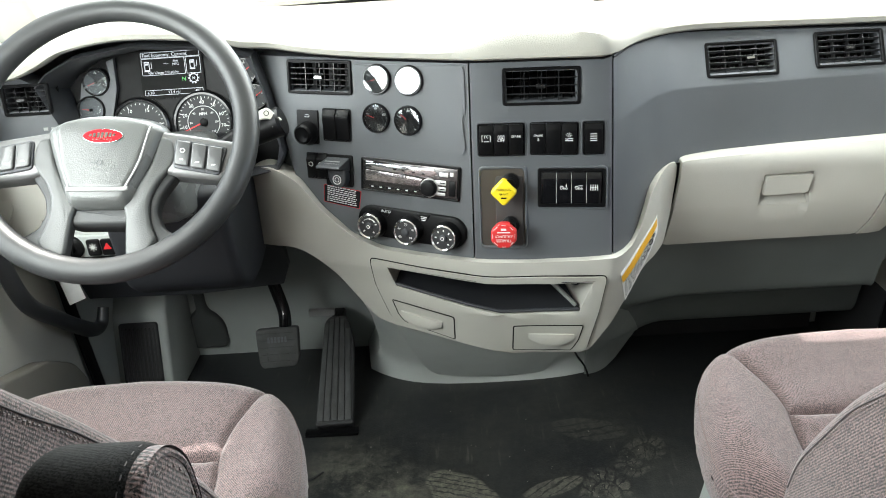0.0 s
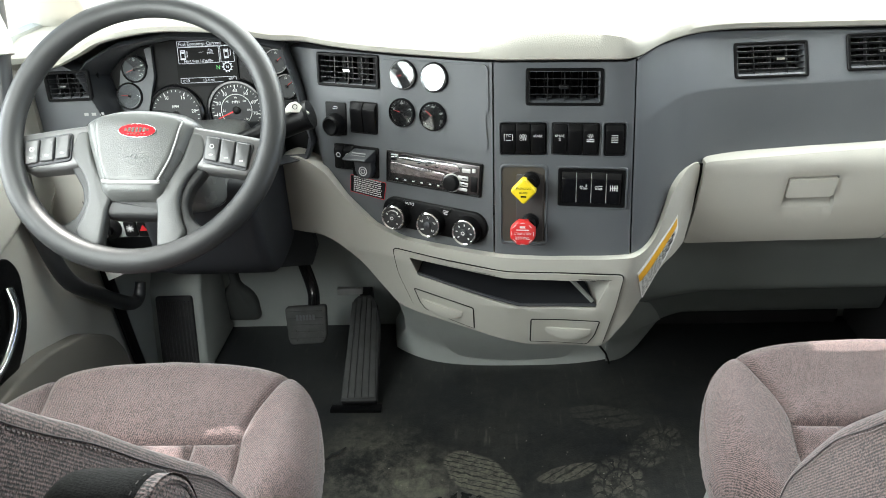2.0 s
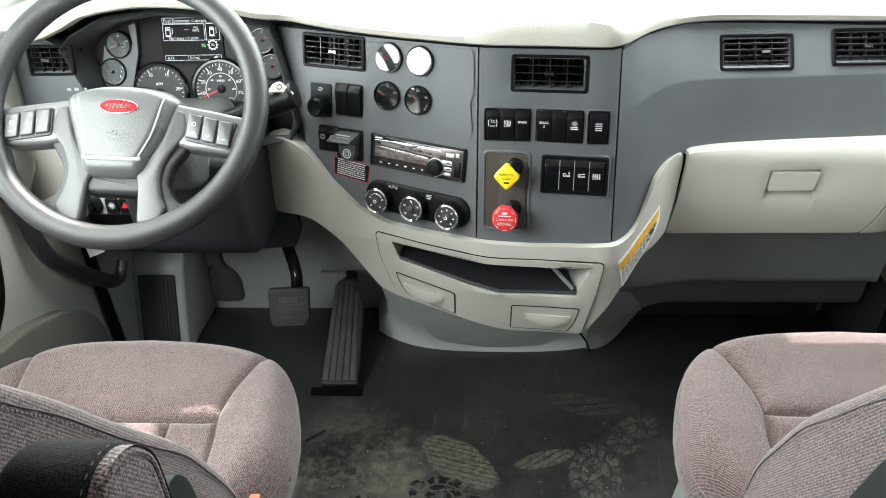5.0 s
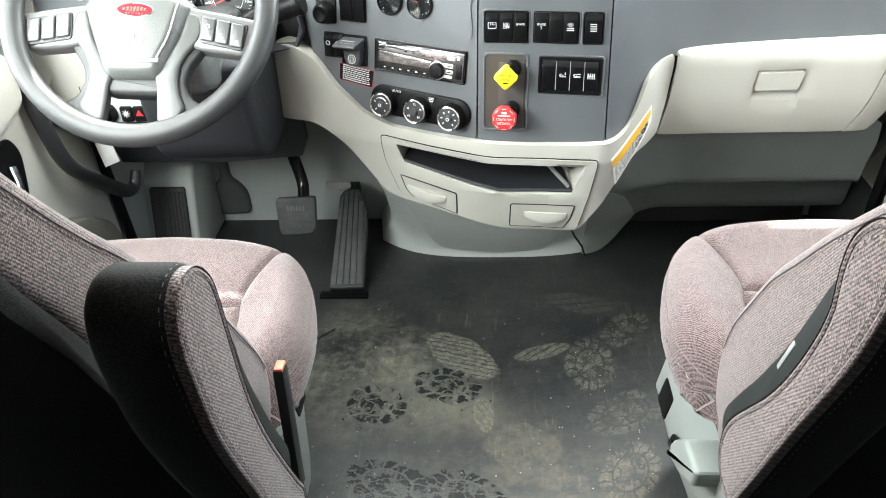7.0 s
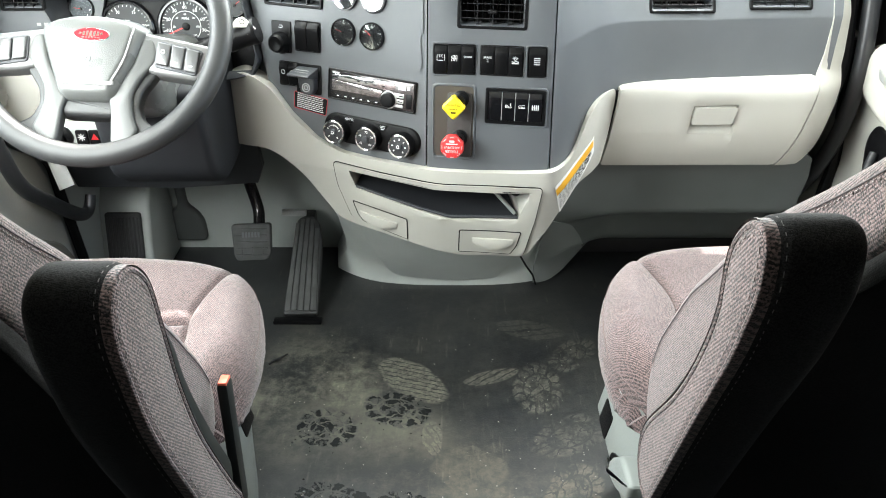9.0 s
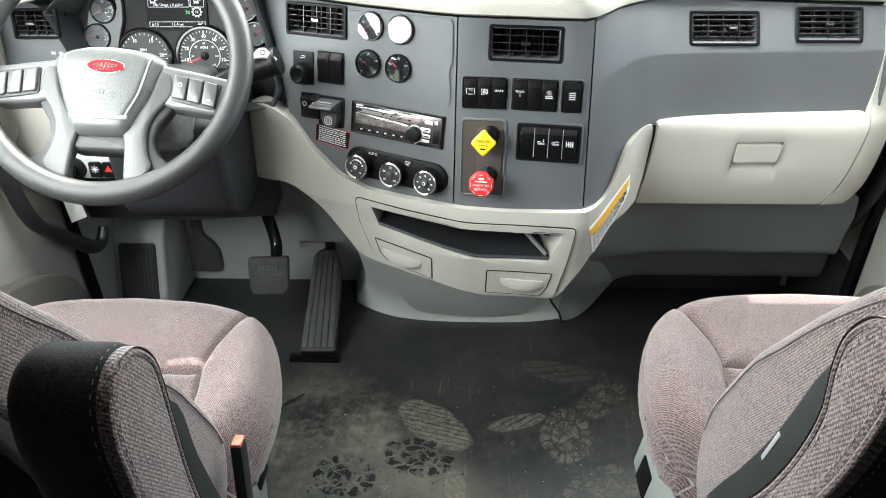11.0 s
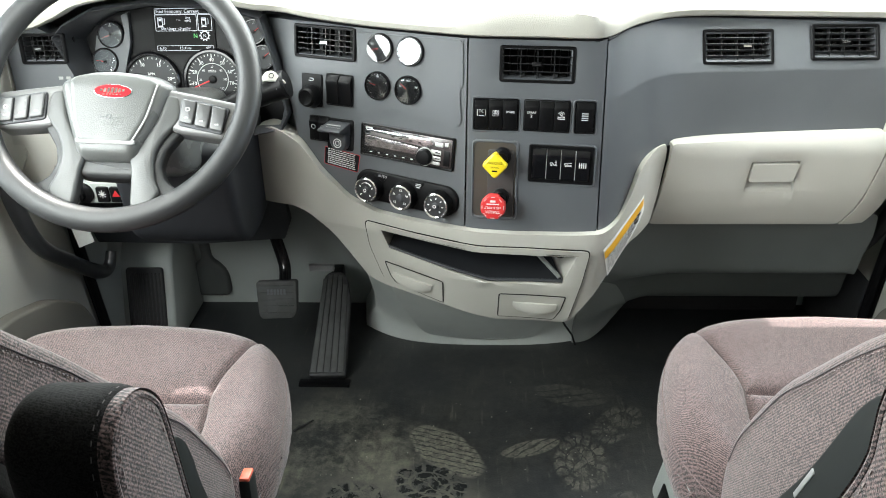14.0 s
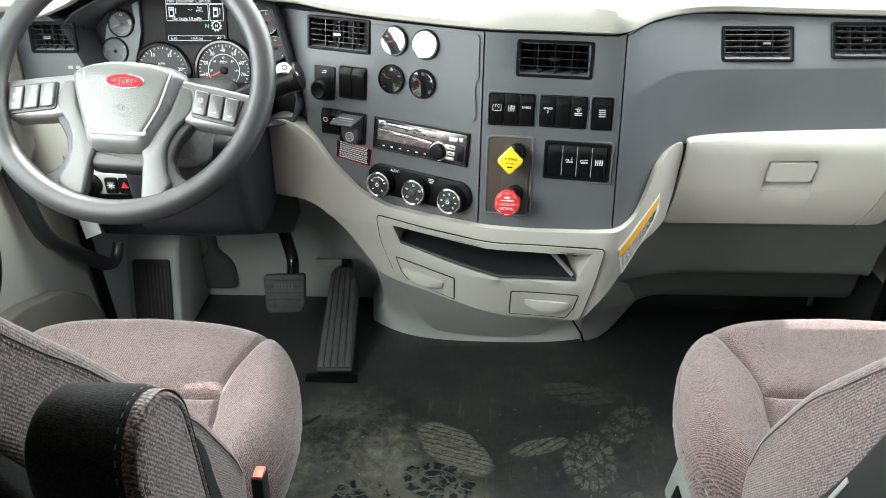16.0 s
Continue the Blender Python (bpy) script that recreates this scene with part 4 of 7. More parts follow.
for z, x0, x1, y, r in ((0.0, -0.235, 0.425, 1.845, 0.10), (0.02, -0.232, 0.422, 1.846, 0.10), (0.045, -0.218, 0.412, 1.842, 0.10), (0.08, -0.20, 0.405, 1.825, 0.10), (0.16, -0.19, 0.40, 1.76, 0.10), (0.28, -0.19, 0.39, 1.665, 0.10), (0.39, -0.20, 0.38, 1.575, 0.10), (0.50, -0.24, 0.40, 1.56, 0.10)):
    ring = []
    for k in range(25):
        s = k / 24
        x = x0 + (x1 - x0) * s
        bow = 0.06 * (2 * abs(s - 0.55)) ** 3 + 0.02 * max(0, 1 - s / 0.22) ** 2
        ring.append((x, y + bow, z))
    rings.append([bm.verts.new((x0 - 0.02, 2.08, z))] + [bm.verts.new((x0 - 0.004, y + 0.12, z))] + [bm.verts.new(p) for p in ring] + [bm.verts.new((x1 + 0.004, y + 0.12, z)), bm.verts.new((x1 + 0.03, 2.08, z))])
for a, b in zip(rings, rings[1:]):
    for k in range(len(a) - 1):
        bm.faces.new((a[k], a[k + 1], b[k + 1], b[k]))
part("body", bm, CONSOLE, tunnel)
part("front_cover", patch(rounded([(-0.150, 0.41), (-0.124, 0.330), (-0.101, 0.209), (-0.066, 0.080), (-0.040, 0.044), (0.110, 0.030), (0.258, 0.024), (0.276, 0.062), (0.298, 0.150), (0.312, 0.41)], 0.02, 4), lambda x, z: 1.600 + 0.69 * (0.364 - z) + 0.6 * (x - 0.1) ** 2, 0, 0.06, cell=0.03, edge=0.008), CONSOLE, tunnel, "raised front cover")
bm = bmesh.new()
tube(bm, [(0.318, 1.745, 0.17), (0.342, 1.800, 0.10), (0.368, 1.834, 0.045), (0.380, 1.844, 0.004)], 0.003, 6)
part("joint", bm, BLACK, tunnel, "thin dark joint")

# ---- things set into the dash ----
def span(m, x0, x1, z0, z1):
    """Width and height along the dash of a rectangle in (x, z)."""
    return (x1 - x0) / m[0][0], (z1 - z0) / m[2][1]


PRINT = material("worn_print", (0.33, 0.33, 0.32), 0.6)
SLAT = material("dark_slat", (0.018, 0.0185, 0.020), 0.28)


def air_vent(x0, x1, z0, z1, rows, vanes, depth=front, tab=0.5, label="black air vent with slats in the grey dash"):
    cx, cz = (x0 + x1) / 2, (z0 + z1) / 2
    m = on_dash(cx, cz, depth)
    w, h = span(m, x0, x1, z0, z1)
    v = thing("air_vent", m.translation, label, "air vent", "dash air vents")
    bm = bmesh.new()
    hoop(bm, rrect(0, 0, w, h, 0.005), rrect(0, 0, w - 0.013, h - 0.011, 0.003), -0.004, 0.0045, 0.0015)
    part("frame", bm, BLACK, v, m=m)
    bm = bmesh.new()
    block(bm, -w / 2 + 0.004, w / 2 - 0.004, -h / 2 + 0.004, h / 2 - 0.004, -0.048, -0.044)
    part("backing", bm, BLACK, v, m=m)
    for k in range(vanes):
        u = -w / 2 + 0.008 + (w - 0.016) * (k + 0.5) / vanes
        bm = bmesh.new()
        block(bm, u - 0.0008, u + 0.0008, -h / 2 + 0.006, h / 2 - 0.006, -0.036, -0.020)
        part("vane", bm, BLACK, v, m=m)
    for k in range(1, rows):
        y = -h / 2 + 0.006 + (h - 0.012) * k / rows
        bm = bmesh.new()
        block(bm, -w / 2 + 0.007, w / 2 - 0.007, -0.0007, 0.0007, -0.004, 0.004, 0.0004, 1)
        part("slat", bm, SLAT, v, m=m @ shift(0, y, -0.003) @ pose(0, 0, 0, -14, 0, 0))
    for k in range(1, 4):
        u = -w / 2 + 0.008 + (w - 0.016) * k / 4
        bm = bmesh.new()
        block(bm, u - 0.0007, u + 0.0007, -h / 2 + 0.006, h / 2 - 0.006, -0.014, -0.0015)
        part("vane", bm, SLAT, v, m=m)
    bm = bmesh.new()
    block(bm, -0.009, 0.009, -0.004, 0.004, -0.002, 0.006, 0.0015)
    t = part("slide_tab", bm, BLACK, v, m=m @ shift((tab - 0.5) * w, 0))
    bm = bmesh.new()
    block(bm, -0.0075, 0.0075, -0.0022, 0.0022, 0.0058, 0.0064)
    part("tab_mark", bm, CHROME, t, "bright tab mark", m=m @ shift((tab - 0.5) * w, 0))
    return v


air_vent(-0.272, -0.139, 0.914, 0.979, 5, 7)
air_vent(0.142, 0.280, 0.901, 0.967, 4, 8)
air_vent(0.555, 0.697, 0.888, 0.950, 5, 7, tab=0.62)
air_vent(0.770, 0.904, 0.894, 0.957, 5, 7)
air_vent(-0.842, -0.745, 0.906, 0.967, 5, 6, left_face, 0.4)


def dial(m, r, major, minor, start=225, sweep=270, needle=0.1, numerals=(), owner=None, label="", face=None, size=0.125, reading="", lens=True, tip=0.0, inner=()):
    """A round gauge: bezel, dished face, ticks, needle, lens."""
    g = owner
    bm = bmesh.new()
    lathe(bm, [(r * 1.16, -0.004), (r * 1.16, 0.003), (r * 1.10, 0.006), (r * 1.02, 0.006), (r, 0.003), (r, -0.003)], n=44)
    part("bezel", bm, SHINY, g, m=m)
    bm = bmesh.new()
    lathe(bm, [(r * 1.01, 0.0), (r * 1.01, 0.0012)], n=40)
    part("face", bm, face or BLACK, g, m=m)
    bm = bmesh.new()
    count = major * minor
    for k in range(count + 1):
        a = radians(start - sweep * k / count)
        long = k % minor == 0
        q = Matrix.Rotation(a, 4, "Z")
        made = bmesh.ops.create_cube(bm, size=1, matrix=q @ Matrix.Translation((r * (0.88 if long else 0.92), 0, 0.0014)) @ Matrix.Diagonal((r * (0.14 if long else 0.07), r * (0.03 if long else 0.018), 0.0003, 1)))
    part("ticks", bm, WHITE, g, m=m, smooth=False)
    for k, words in enumerate(numerals):
        if words:
            a = radians(start - sweep * k / (len(numerals) - 1))
            text(words, r * size * 1.5, m @ shift(r * 0.74 * math.cos(a), r * 0.74 * math.sin(a) - r * size * 0.5, 0.0015), WHITE, g, "numeral")
    if reading:
        text(reading, r * 0.15, m @ shift(0, r * 0.26, 0.0015), WHITE, g)
    if inner:
        bm = bmesh.new()
        arc = [radians(start - sweep * k / 40) for k in range(41)]
        tube(bm, [(r * 0.60 * math.cos(a), r * 0.60 * math.sin(a), 0.0014) for a in arc], r * 0.012, 5)
        part("inner_scale", bm, WHITE, g, "thin white inner scale", m=m)
        for k, words in enumerate(inner):
            a = radians(start - sweep * k / (len(inner) - 1))
            if words:
                text(words, r * 0.11, m @ shift(r * 0.48 * math.cos(a), r * 0.48 * math.sin(a) - r * 0.04, 0.0015), WHITE, g, "numeral")
    a = radians(start - sweep * needle)
    bm = bmesh.new()
    prism(bm, [(-r * 0.1, -r * 0.03), (r * 0.78, -r * 0.012), (r * 0.78, r * 0.012), (-r * 0.1, r * 0.03)], 0.0022, 0.0028)
    part("needle", bm, NEEDLE, g, "red needle", m=m @ Matrix.Rotation(a, 4, "Z"))
    bm = bmesh.new()
    lathe(bm, [(r * 0.15, 0.0015), (r * 0.15, 0.0035), (r * 0.11, 0.0045), (0, 0.0045)], n=20)
    part("hub", bm, BLACK, g, m=m)
    if lens:
        bm = bmesh.new()
        lathe(bm, [(r * 1.01, 0.0044), (r * 0.6, 0.0048), (0.0, 0.0050)], n=40)
        pane = part("lens", bm, LENS, g, m=m @ shift(0, 0, r * math.sin(radians(tip))) @ pose(0, 0, 0, -tip, 0, 0))
        pane.visible_shadow = False


for x, z, n, tip in ((-0.087, 0.946, 0.12, 9), (-0.026, 0.945, 0.2, 8), (-0.095, 0.874, 0.22, 0), (-0.033, 0.872, 0.3, 1)):
    m = on_dash(x, z)
    g = thing("gauge", m.translation, "small round gauge with a black face, white ticks and red needle", "gauge", "round dash gauges")
    dial(m @ shift(0, 0, 0.004), 0.0245, 4, 4, needle=n, numerals=("", "50", "100", "150", ""), owner=g, size=0.14, tip=tip)


def rocker(m, w, h, owner, words=(), icon=0, tilt=0.0, glossy=False):
    """One rocker switch: a rocking cap with its mark."""
    bm = bmesh.new()
    lip = 0.0105 if tilt else 0.0075
    outline = [(-h / 2, 0), (h / 2, 0), (h / 2, 0.0025), (h * 0.30, lip), (h * 0.22, lip), (-h / 2, 0.0042)]
    a = [bm.verts.new((-w / 2, v, t)) for v, t in outline]
    b = [bm.verts.new((w / 2, v, t)) for v, t in outline]
    n = len(a)
    for k in range(n):
        bm.faces.new((a[k], a[(k + 1) % n], b[(k + 1) % n], b[k]))
    bm.faces.new(a[::-1])
    bm.faces.new(b)
    bmesh.ops.recalc_face_normals(bm, faces=bm.faces[:])
    bmesh.ops.bevel(bm, geom=bm.edges[:], offset=0.0008, segments=2, profile=0.5, affect="EDGES")
    cap = part("cap", bm, SHINY if glossy else BLACK, owner, m=m)
    front_at = shift(0, 0, 0.0086 if tilt else 0.0062) @ pose(0, 0, 0, 9 if tilt else 4.2, 0, 0)
    for k, line in enumerate(words):
        text(line, 0.0062 if len(line) > 3 else 0.0078, m @ front_at @ shift(0, 0.004 - 0.007 * k, 0.0006), WHITE, cap)
    if icon:
        bm = bmesh.new()
        if icon == 1:
            hoop(bm, circle(0, 0.004, 0.0050, 20), circle(0, 0.004, 0.0040, 20), 0, 0.0003)
        elif icon == 2:
            block(bm, -0.007, 0.005, -0.003, -0.0018, 0, 0.0003)
            block(bm, -0.006, -0.001, -0.0008, 0.003, 0, 0.0003)
            block(bm, 0.002, 0.007, 0.0002, 0.0014, 0, 0.0003)
            block(bm, 0.003, 0.0045, 0.003, 0.008, 0, 0.0003)
        elif icon == 5:
            for e in (-1, 1):
                tube(bm, [(e * (0.0066 + 0.0012 * math.cos(radians(a))), 0.0035 + 0.0062 * math.sin(radians(a)), 0.0002) for a in range(-80, 81, 20)], 0.0006, 5)
            block(bm, -0.0045, 0.0045, -0.0028, -0.0016, 0, 0.0003)
        elif icon == 6:
            hoop(bm, circle(0, 0.0052, 0.0036, 18), circle(0, 0.0052, 0.0026, 18), 0, 0.0003)
            for e in (-1, 1):
                tube(bm, [(e * 0.0058 * math.cos(radians(a)), 0.0052 + 0.0058 * math.sin(radians(a)), 0.0002) for a in range(-40, 41, 20)], 0.0005, 5)
            block(bm, -0.0008, 0.0008, 0.0036, 0.0068, 0, 0.0003)
        elif icon == 7:
            for a in (20, 55, 90, 125, 160):
                tube(bm, [(0.0038 * math.cos(radians(a)), 0.005 + 0.0038 * math.sin(radians(a)), 0.0002), (0.0060 * math.cos(radians(a)), 0.005 + 0.0060 * math.sin(radians(a)), 0.0002)], 0.0005, 5)
            hoop(bm, circle(0, 0.0052, 0.0026, 14), circle(0, 0.0052, 0.0017, 14), 0, 0.0003)
            tube(bm, [(-0.007, 0.0002, 0.0002), (-0.003, -0.0008, 0.0002), (0.001, 0.0008, 0.0002), (0.007, -0.0002, 0.0002)], 0.0008, 5)
            block(bm, -0.007, 0.007, -0.0042, -0.0026, 0, 0.0003)
        elif icon in (8, 9):
            for u in (-0.0042, 0.0005, 0.0048):
                hoop(bm, circle(u, -0.0004, 0.0019, 12), circle(u, -0.0004, 0.0010, 12), 0, 0.0003)
            tube(bm, [(-0.007, 0.0016, 0.0002), (-0.0055, 0.0040, 0.0002), (-0.002, 0.0040, 0.0002), (-0.001, 0.0016, 0.0002)], 0.0006, 5)
            if icon == 8:
                block(bm, 0.0040, 0.0050, 0.0036, 0.0085, 0, 0.0003)
                prism(bm, [(0.0026, 0.0050), (0.0064, 0.0050), (0.0045, 0.0025)], 0, 0.0003)
            else:
                block(bm, -0.0005, 0.0068, 0.0042, 0.0054, 0, 0.0003)
        elif icon == 3:
            for u in (-0.006, -0.002, 0.002, 0.006):
                block(bm, u - 0.0008, u + 0.0008, -0.004, 0.007, 0, 0.0003)
            block(bm, -0.007, 0.007, 0.001, 0.0022, 0, 0.0003)
        else:
            for v in (-0.004, 0.0, 0.004, 0.008):
                block(bm, -0.006, 0.006, v - 0.0007, v + 0.0007, 0, 0.0003)
        part("mark", bm, WHITE, cap, "white printed symbol", m=m @ front_at @ shift(0, 0, 0.0004))
    return cap


def switch_bank(x0, x1, z0, z1, caps, depth=front, label="", glossy=False, rim=0.004, tilt=0.0):
    m = on_dash((x0 + x1) / 2, (z0 + z1) / 2, depth)
    w, h = span(m, x0, x1, z0, z1)
    b = thing("switch_bank", m.translation, label, "switch bank", "dash switch banks")
    bm = bmesh.new()
    hoop(bm, rrect(0, 0, w, h, 0.004), rrect(0, 0, w - 2 * rim, h - 2 * rim, 0.002), -0.002, 0.0035, 0.0015)
    part("bezel", bm, BLACK, b, m=m)
    if not tilt:
        # Soft raised lip of the grey panel round the bank
        bm = bmesh.new()
        hoop(bm, rrect(0, 0, w + 0.008, h + 0.008, 0.008), rrect(0, 0, w - 0.001, h - 0.001, 0.004), -0.002, 0.0018, 0.0015)
        part("surround", bm, GREY, b, "soft raised grey surround", m=m)
    bm = bmesh.new()
    block(bm, -w / 2 + 0.001, w / 2 - 0.001, -h / 2 + 0.001, h / 2 - 0.001, -0.002, 0.0006)
    part("backing", bm, SHINY, b, m=m)
    n = len(caps)
    each = (w - 2 * rim) / n
    for k, (words, icon) in enumerate(caps):
        rocker(m @ shift(-w / 2 + rim + each * (k + 0.5), 0), each - 0.0012, h - 2 * rim - 0.001, b, words, icon, tilt, glossy)
    return b


switch_bank(0.0935, 0.1785, 0.812, 0.871, ((("TC",), 5), (("", "OFF"), 6), (("SPARE",), 0)), label="bank of three black rocker switches in the grey panel", rim=0.002)
switch_bank(0.1875, 0.2735, 0.812, 0.871, ((("SPARE", "2"), 0), ((), 0), ((), 7)), label="bank of three black rocker switches in the grey panel", rim=0.002)
switch_bank(0.2815, 0.319, 0.812, 0.871, ((("", ""), 4),), label="single black rocker switch in the grey panel", rim=0.002)
bank = switch_bank(0.199, 0.3205, 0.716, 0.788, (((), 0), ((), 8), ((), 9), ((), 3)), label="bank of four glossy black rocker switches in a thick bezel", glossy=True, rim=0.007)
switch_bank(-0.2065, -0.1495, 0.825, 0.888, (((), 0), ((), 0)), label="pair of blank dark rocker switches", rim=0.0015, tilt=1.0)
switch_bank(-0.2495, -0.205, 0.748, 0.800, (((), 1), ((), 1)), label="pair of black lamp switches beside the brake lever", rim=0.0015, tilt=1.0)

# Bright strips between the glossy switches
m = on_dash(0.2598, 0.752)
w, h = span(m, 0.199, 0.3205, 0.716, 0.788)
for k in (1, 2, 3):
    bm = bmesh.new()
    block(bm, -0.0006, 0.0006, -h / 2 + 0.009, h / 2 - 0.009, 0.001, 0.0062)
    part("divider", bm, SILVER, bank, "bright divider strip", m=m @ shift(-w / 2 + 0.007 + (w - 0.014) * k / 4, 0))

# Mirror control: a plate with a rotary knob
m = on_dash(-0.2395, 0.850)
mirror = thing("mirror_control", m.translation, "black mirror control plate with a round knob", "mirror control")
w, h = span(m, -0.262, -0.217, 0.817, 0.883)
bm = bmesh.new()
prism(bm, rrect(0, 0, w, h, 0.003), -0.002, 0.003, 0.001)
part("plate", bm, BLACK, mirror, m=m)
bm = bmesh.new()
lathe(bm, [(0.0235, 0.003), (0.0235, 0.007), (0.021, 0.012), (0.0195, 0.025), (0.015, 0.029), (0.012, 0.0275), (0, 0.0275)])
part("knob", bm, BLACK, mirror, m=m @ shift(0, -0.012))
bm = bmesh.new()
tube(bm, [(-0.006, 0.020, 0.0033), (0.003, 0.020, 0.0033), (0.005, 0.022, 0.0033), (0.003, 0.0245, 0.0033), (-0.004, 0.0245, 0.0033)], 0.0006, 6)
part("mark", bm, WHITE, mirror, "white arrow mark", m=m)

# Trailer hand-brake lever: a bent grey flap on a stem
m = on_dash(-0.182, 0.770)
lever = thing("trailer_brake_lever", m.translation, "dark grey moulded trailer brake lever over black switches", "brake lever")
bm = bmesh.new()
side_line = [(0.024, 0.0), (0.0205, 0.012), (0.0125, 0.043), (0.0095, 0.0465), (0.0065, 0.043), (0.002, 0.018), (-0.002, 0.0)]
left_side = [bm.verts.new((-0.026 - 0.05 * t, v, t)) for v, t in side_line]
right_side = [bm.verts.new((0.024, v, t)) for v, t in side_line]
for k in range(len(side_line)):
    bm.faces.new((left_side[k], left_side[(k + 1) % 7], right_side[(k + 1) % 7], right_side[k]))
bm.faces.new(left_side[::-1])
bm.faces.new(right_side)
bmesh.ops.recalc_face_normals(bm, faces=bm.faces[:])
bmesh.ops.bevel(bm, geom=bm.edges[:], offset=0.0014, segments=2, profile=0.5, affect="EDGES")
flap = part("flap", bm, DARK, lever, "dark grey plastic flap", m=m)
bm = bmesh.new()
block(bm, -0.020, 0.012, -0.0015, 0.0015, 0.0, 0.0004)
block(bm, -0.016, 0.016, -0.0105, -0.0098, 0.0, 0.0004)
part("lettering_bars", bm, PRINT, flap, "worn white lettering", m=m @ shift(0, 0.0183, 0.0212) @ pose(0, 0, 0, -75.5, 0, 0))
bm = bmesh.new()
prism(bm, rrect(0.000, -0.003, 0.062, 0.064, 0.004), -0.001, 0.0022, 0.001)
part("backing", bm, BLACK, lever, m=m)
bm = bmesh.new()
prism(bm, rounded([(-0.018, 0.006), (0.022, 0.006), (0.024, -0.020), (0.016, -0.034), (-0.006, -0.034), (-0.016, -0.018)], 0.006), 0, 0.020, 0.004)
part("stem", bm, DARK, lever, m=m)
bm = bmesh.new()
hoop(bm, circle(0.004, -0.018, 0.0095, 24), circle(0.004, -0.018, 0.0080, 24), 0.020, 0.0206)
hoop(bm, circle(0.004, -0.018, 0.0050, 24), circle(0.004, -0.018, 0.0040, 24), 0.020, 0.0206)
part("mark", bm, WHITE, lever, "white ring symbol", m=m)

# Warning label with a red border
m = on_dash(-0.1825, 0.7155)
label = thing("warning_label", m.translation, "black warning label with a red border and rows of fine print", "label")
sheet = [(-0.0405, 0.0225), (0.044, 0.0135), (0.039, -0.0235), (-0.0425, -0.0145)]
bm = bmesh.new()
prism(bm, rounded(sheet, 0.003), 0, 0.0008)
part("border", bm, RED, label, "red printed border", m=m)
bm = bmesh.new()
prism(bm, rounded(inset(sheet, 0.0014), 0.002), 0.0008, 0.0010)
part("field", bm, BLACK, label, m=m)
bm = bmesh.new()
rng = random.Random(4)
for k in range(8):
    v = 0.0155 - k * 0.0043
    u = -0.032 - 0.0003 * k
    while u < 0.032:
        l = rng.uniform(0.003, 0.008)
        block(bm, u, min(u + l, 0.033), v - u * 0.11 - 0.0009, v - u * 0.11 + 0.0009, 0.0010, 0.0012)
        u += l + 0.0016
part("print", bm, WHITE, label, "rows of white fine print", m=m)

# Radio
m = on_dash(-0.040, 0.7615)
turn = math.degrees(math.atan2(-0.0078, 0.207))
m = m @ shift(0, 0, 0, turn)
radio = thing("radio", m.translation, "single-slot radio with a chrome and black face and one round knob", "radio")
W, H = 0.2085, 0.0665
bm = bmesh.new()
hoop(bm, rrect(0, 0, W, H, 0.003), rrect(0, 0, W - 0.007, H - 0.007, 0.002), -0.003, 0.005, 0.0015)
part("trim_ring", bm, BLACK, radio, m=m)
bm = bmesh.new()
prism(bm, rrect(0, 0, W - 0.008, H - 0.008, 0.002), -0.003, 0.004, 0.001)
part("face", bm, material("radio_dark_chrome", (0.10, 0.095, 0.095), 0.16, metal=0.85, blotch=60, vary=0.4), radio, "scuffed dark chrome face", m=m)
bm = bmesh.new()
prism(bm, rounded([(-0.094, 0.012), (-0.094, 0.022), (-0.030, 0.024), (0.052, 0.024), (0.060, 0.014), (0.040, 0.006), (-0.02, 0.009)], 0.003), 0.004, 0.0055, 0.0008)
part("upper_strip", bm, CHROME, radio, "scuffed chrome strip", m=m)
bm = bmesh.new()
prism(bm, rounded([(-0.094, -0.012), (-0.094, 0.010), (-0.020, 0.007), (0.028, 0.003), (0.022, -0.012)], 0.003), 0.004, 0.0052, 0.0006)
# Pale blotched metal paints the smeared reflections on the dark display
part("display", bm, material("radio_display_glare", (0.42, 0.38, 0.38), 0.14, metal=0.85, blotch=90, vary=0.45), radio, "dark display, reflections put into its pale blotched metal", m=m)
bm = bmesh.new()
lathe(bm, [(0.0165, 0.004), (0.0165, 0.012), (0.014, 0.017), (0.009, 0.018), (0, 0.0175)])
part("knob", bm, BLACK, radio, m=m @ shift(0.043, -0.012))
bm = bmesh.new()
lathe(bm, [(0.0185, 0.004), (0.0185, 0.0065), (0.0165, 0.0065), (0.0165, 0.004)])
part("knob_ring", bm, SILVER, radio, "silver ring round the knob", m=m @ shift(0.043, -0.012))
for u, v, wb, hb in ((0.066, 0.0, 0.022, 0.009), (0.066, -0.012, 0.022, 0.008), (0.066, -0.022, 0.02, 0.006), (0.072, 0.016, 0.018, 0.008), (0.088, 0.018, 0.008, 0.008), (-0.085, 0.0255, 0.016, 0.003)):
    bm = bmesh.new()
    prism(bm, rrect(u, v, wb, hb, 0.0015), 0.004, 0.0058, 0.0008)
    part("button", bm, SILVER, radio, "silver button", m=m)
for k in range(6):
    bm = bmesh.new()
    prism(bm, rrect(-0.078 + 0.0185 * k, -0.0225, 0.015, 0.0045, 0.001), 0.004, 0.0055, 0.0006)
    b = part("preset", bm, BLACK, radio, m=m)
    bm = bmesh.new()
    block(bm, -0.0805 + 0.0185 * k, -0.0755 + 0.0185 * k, -0.0236, -0.0216, 0.0055, 0.0057)
    part("digit", bm, WHITE, b, m=m)
bm = bmesh.new()
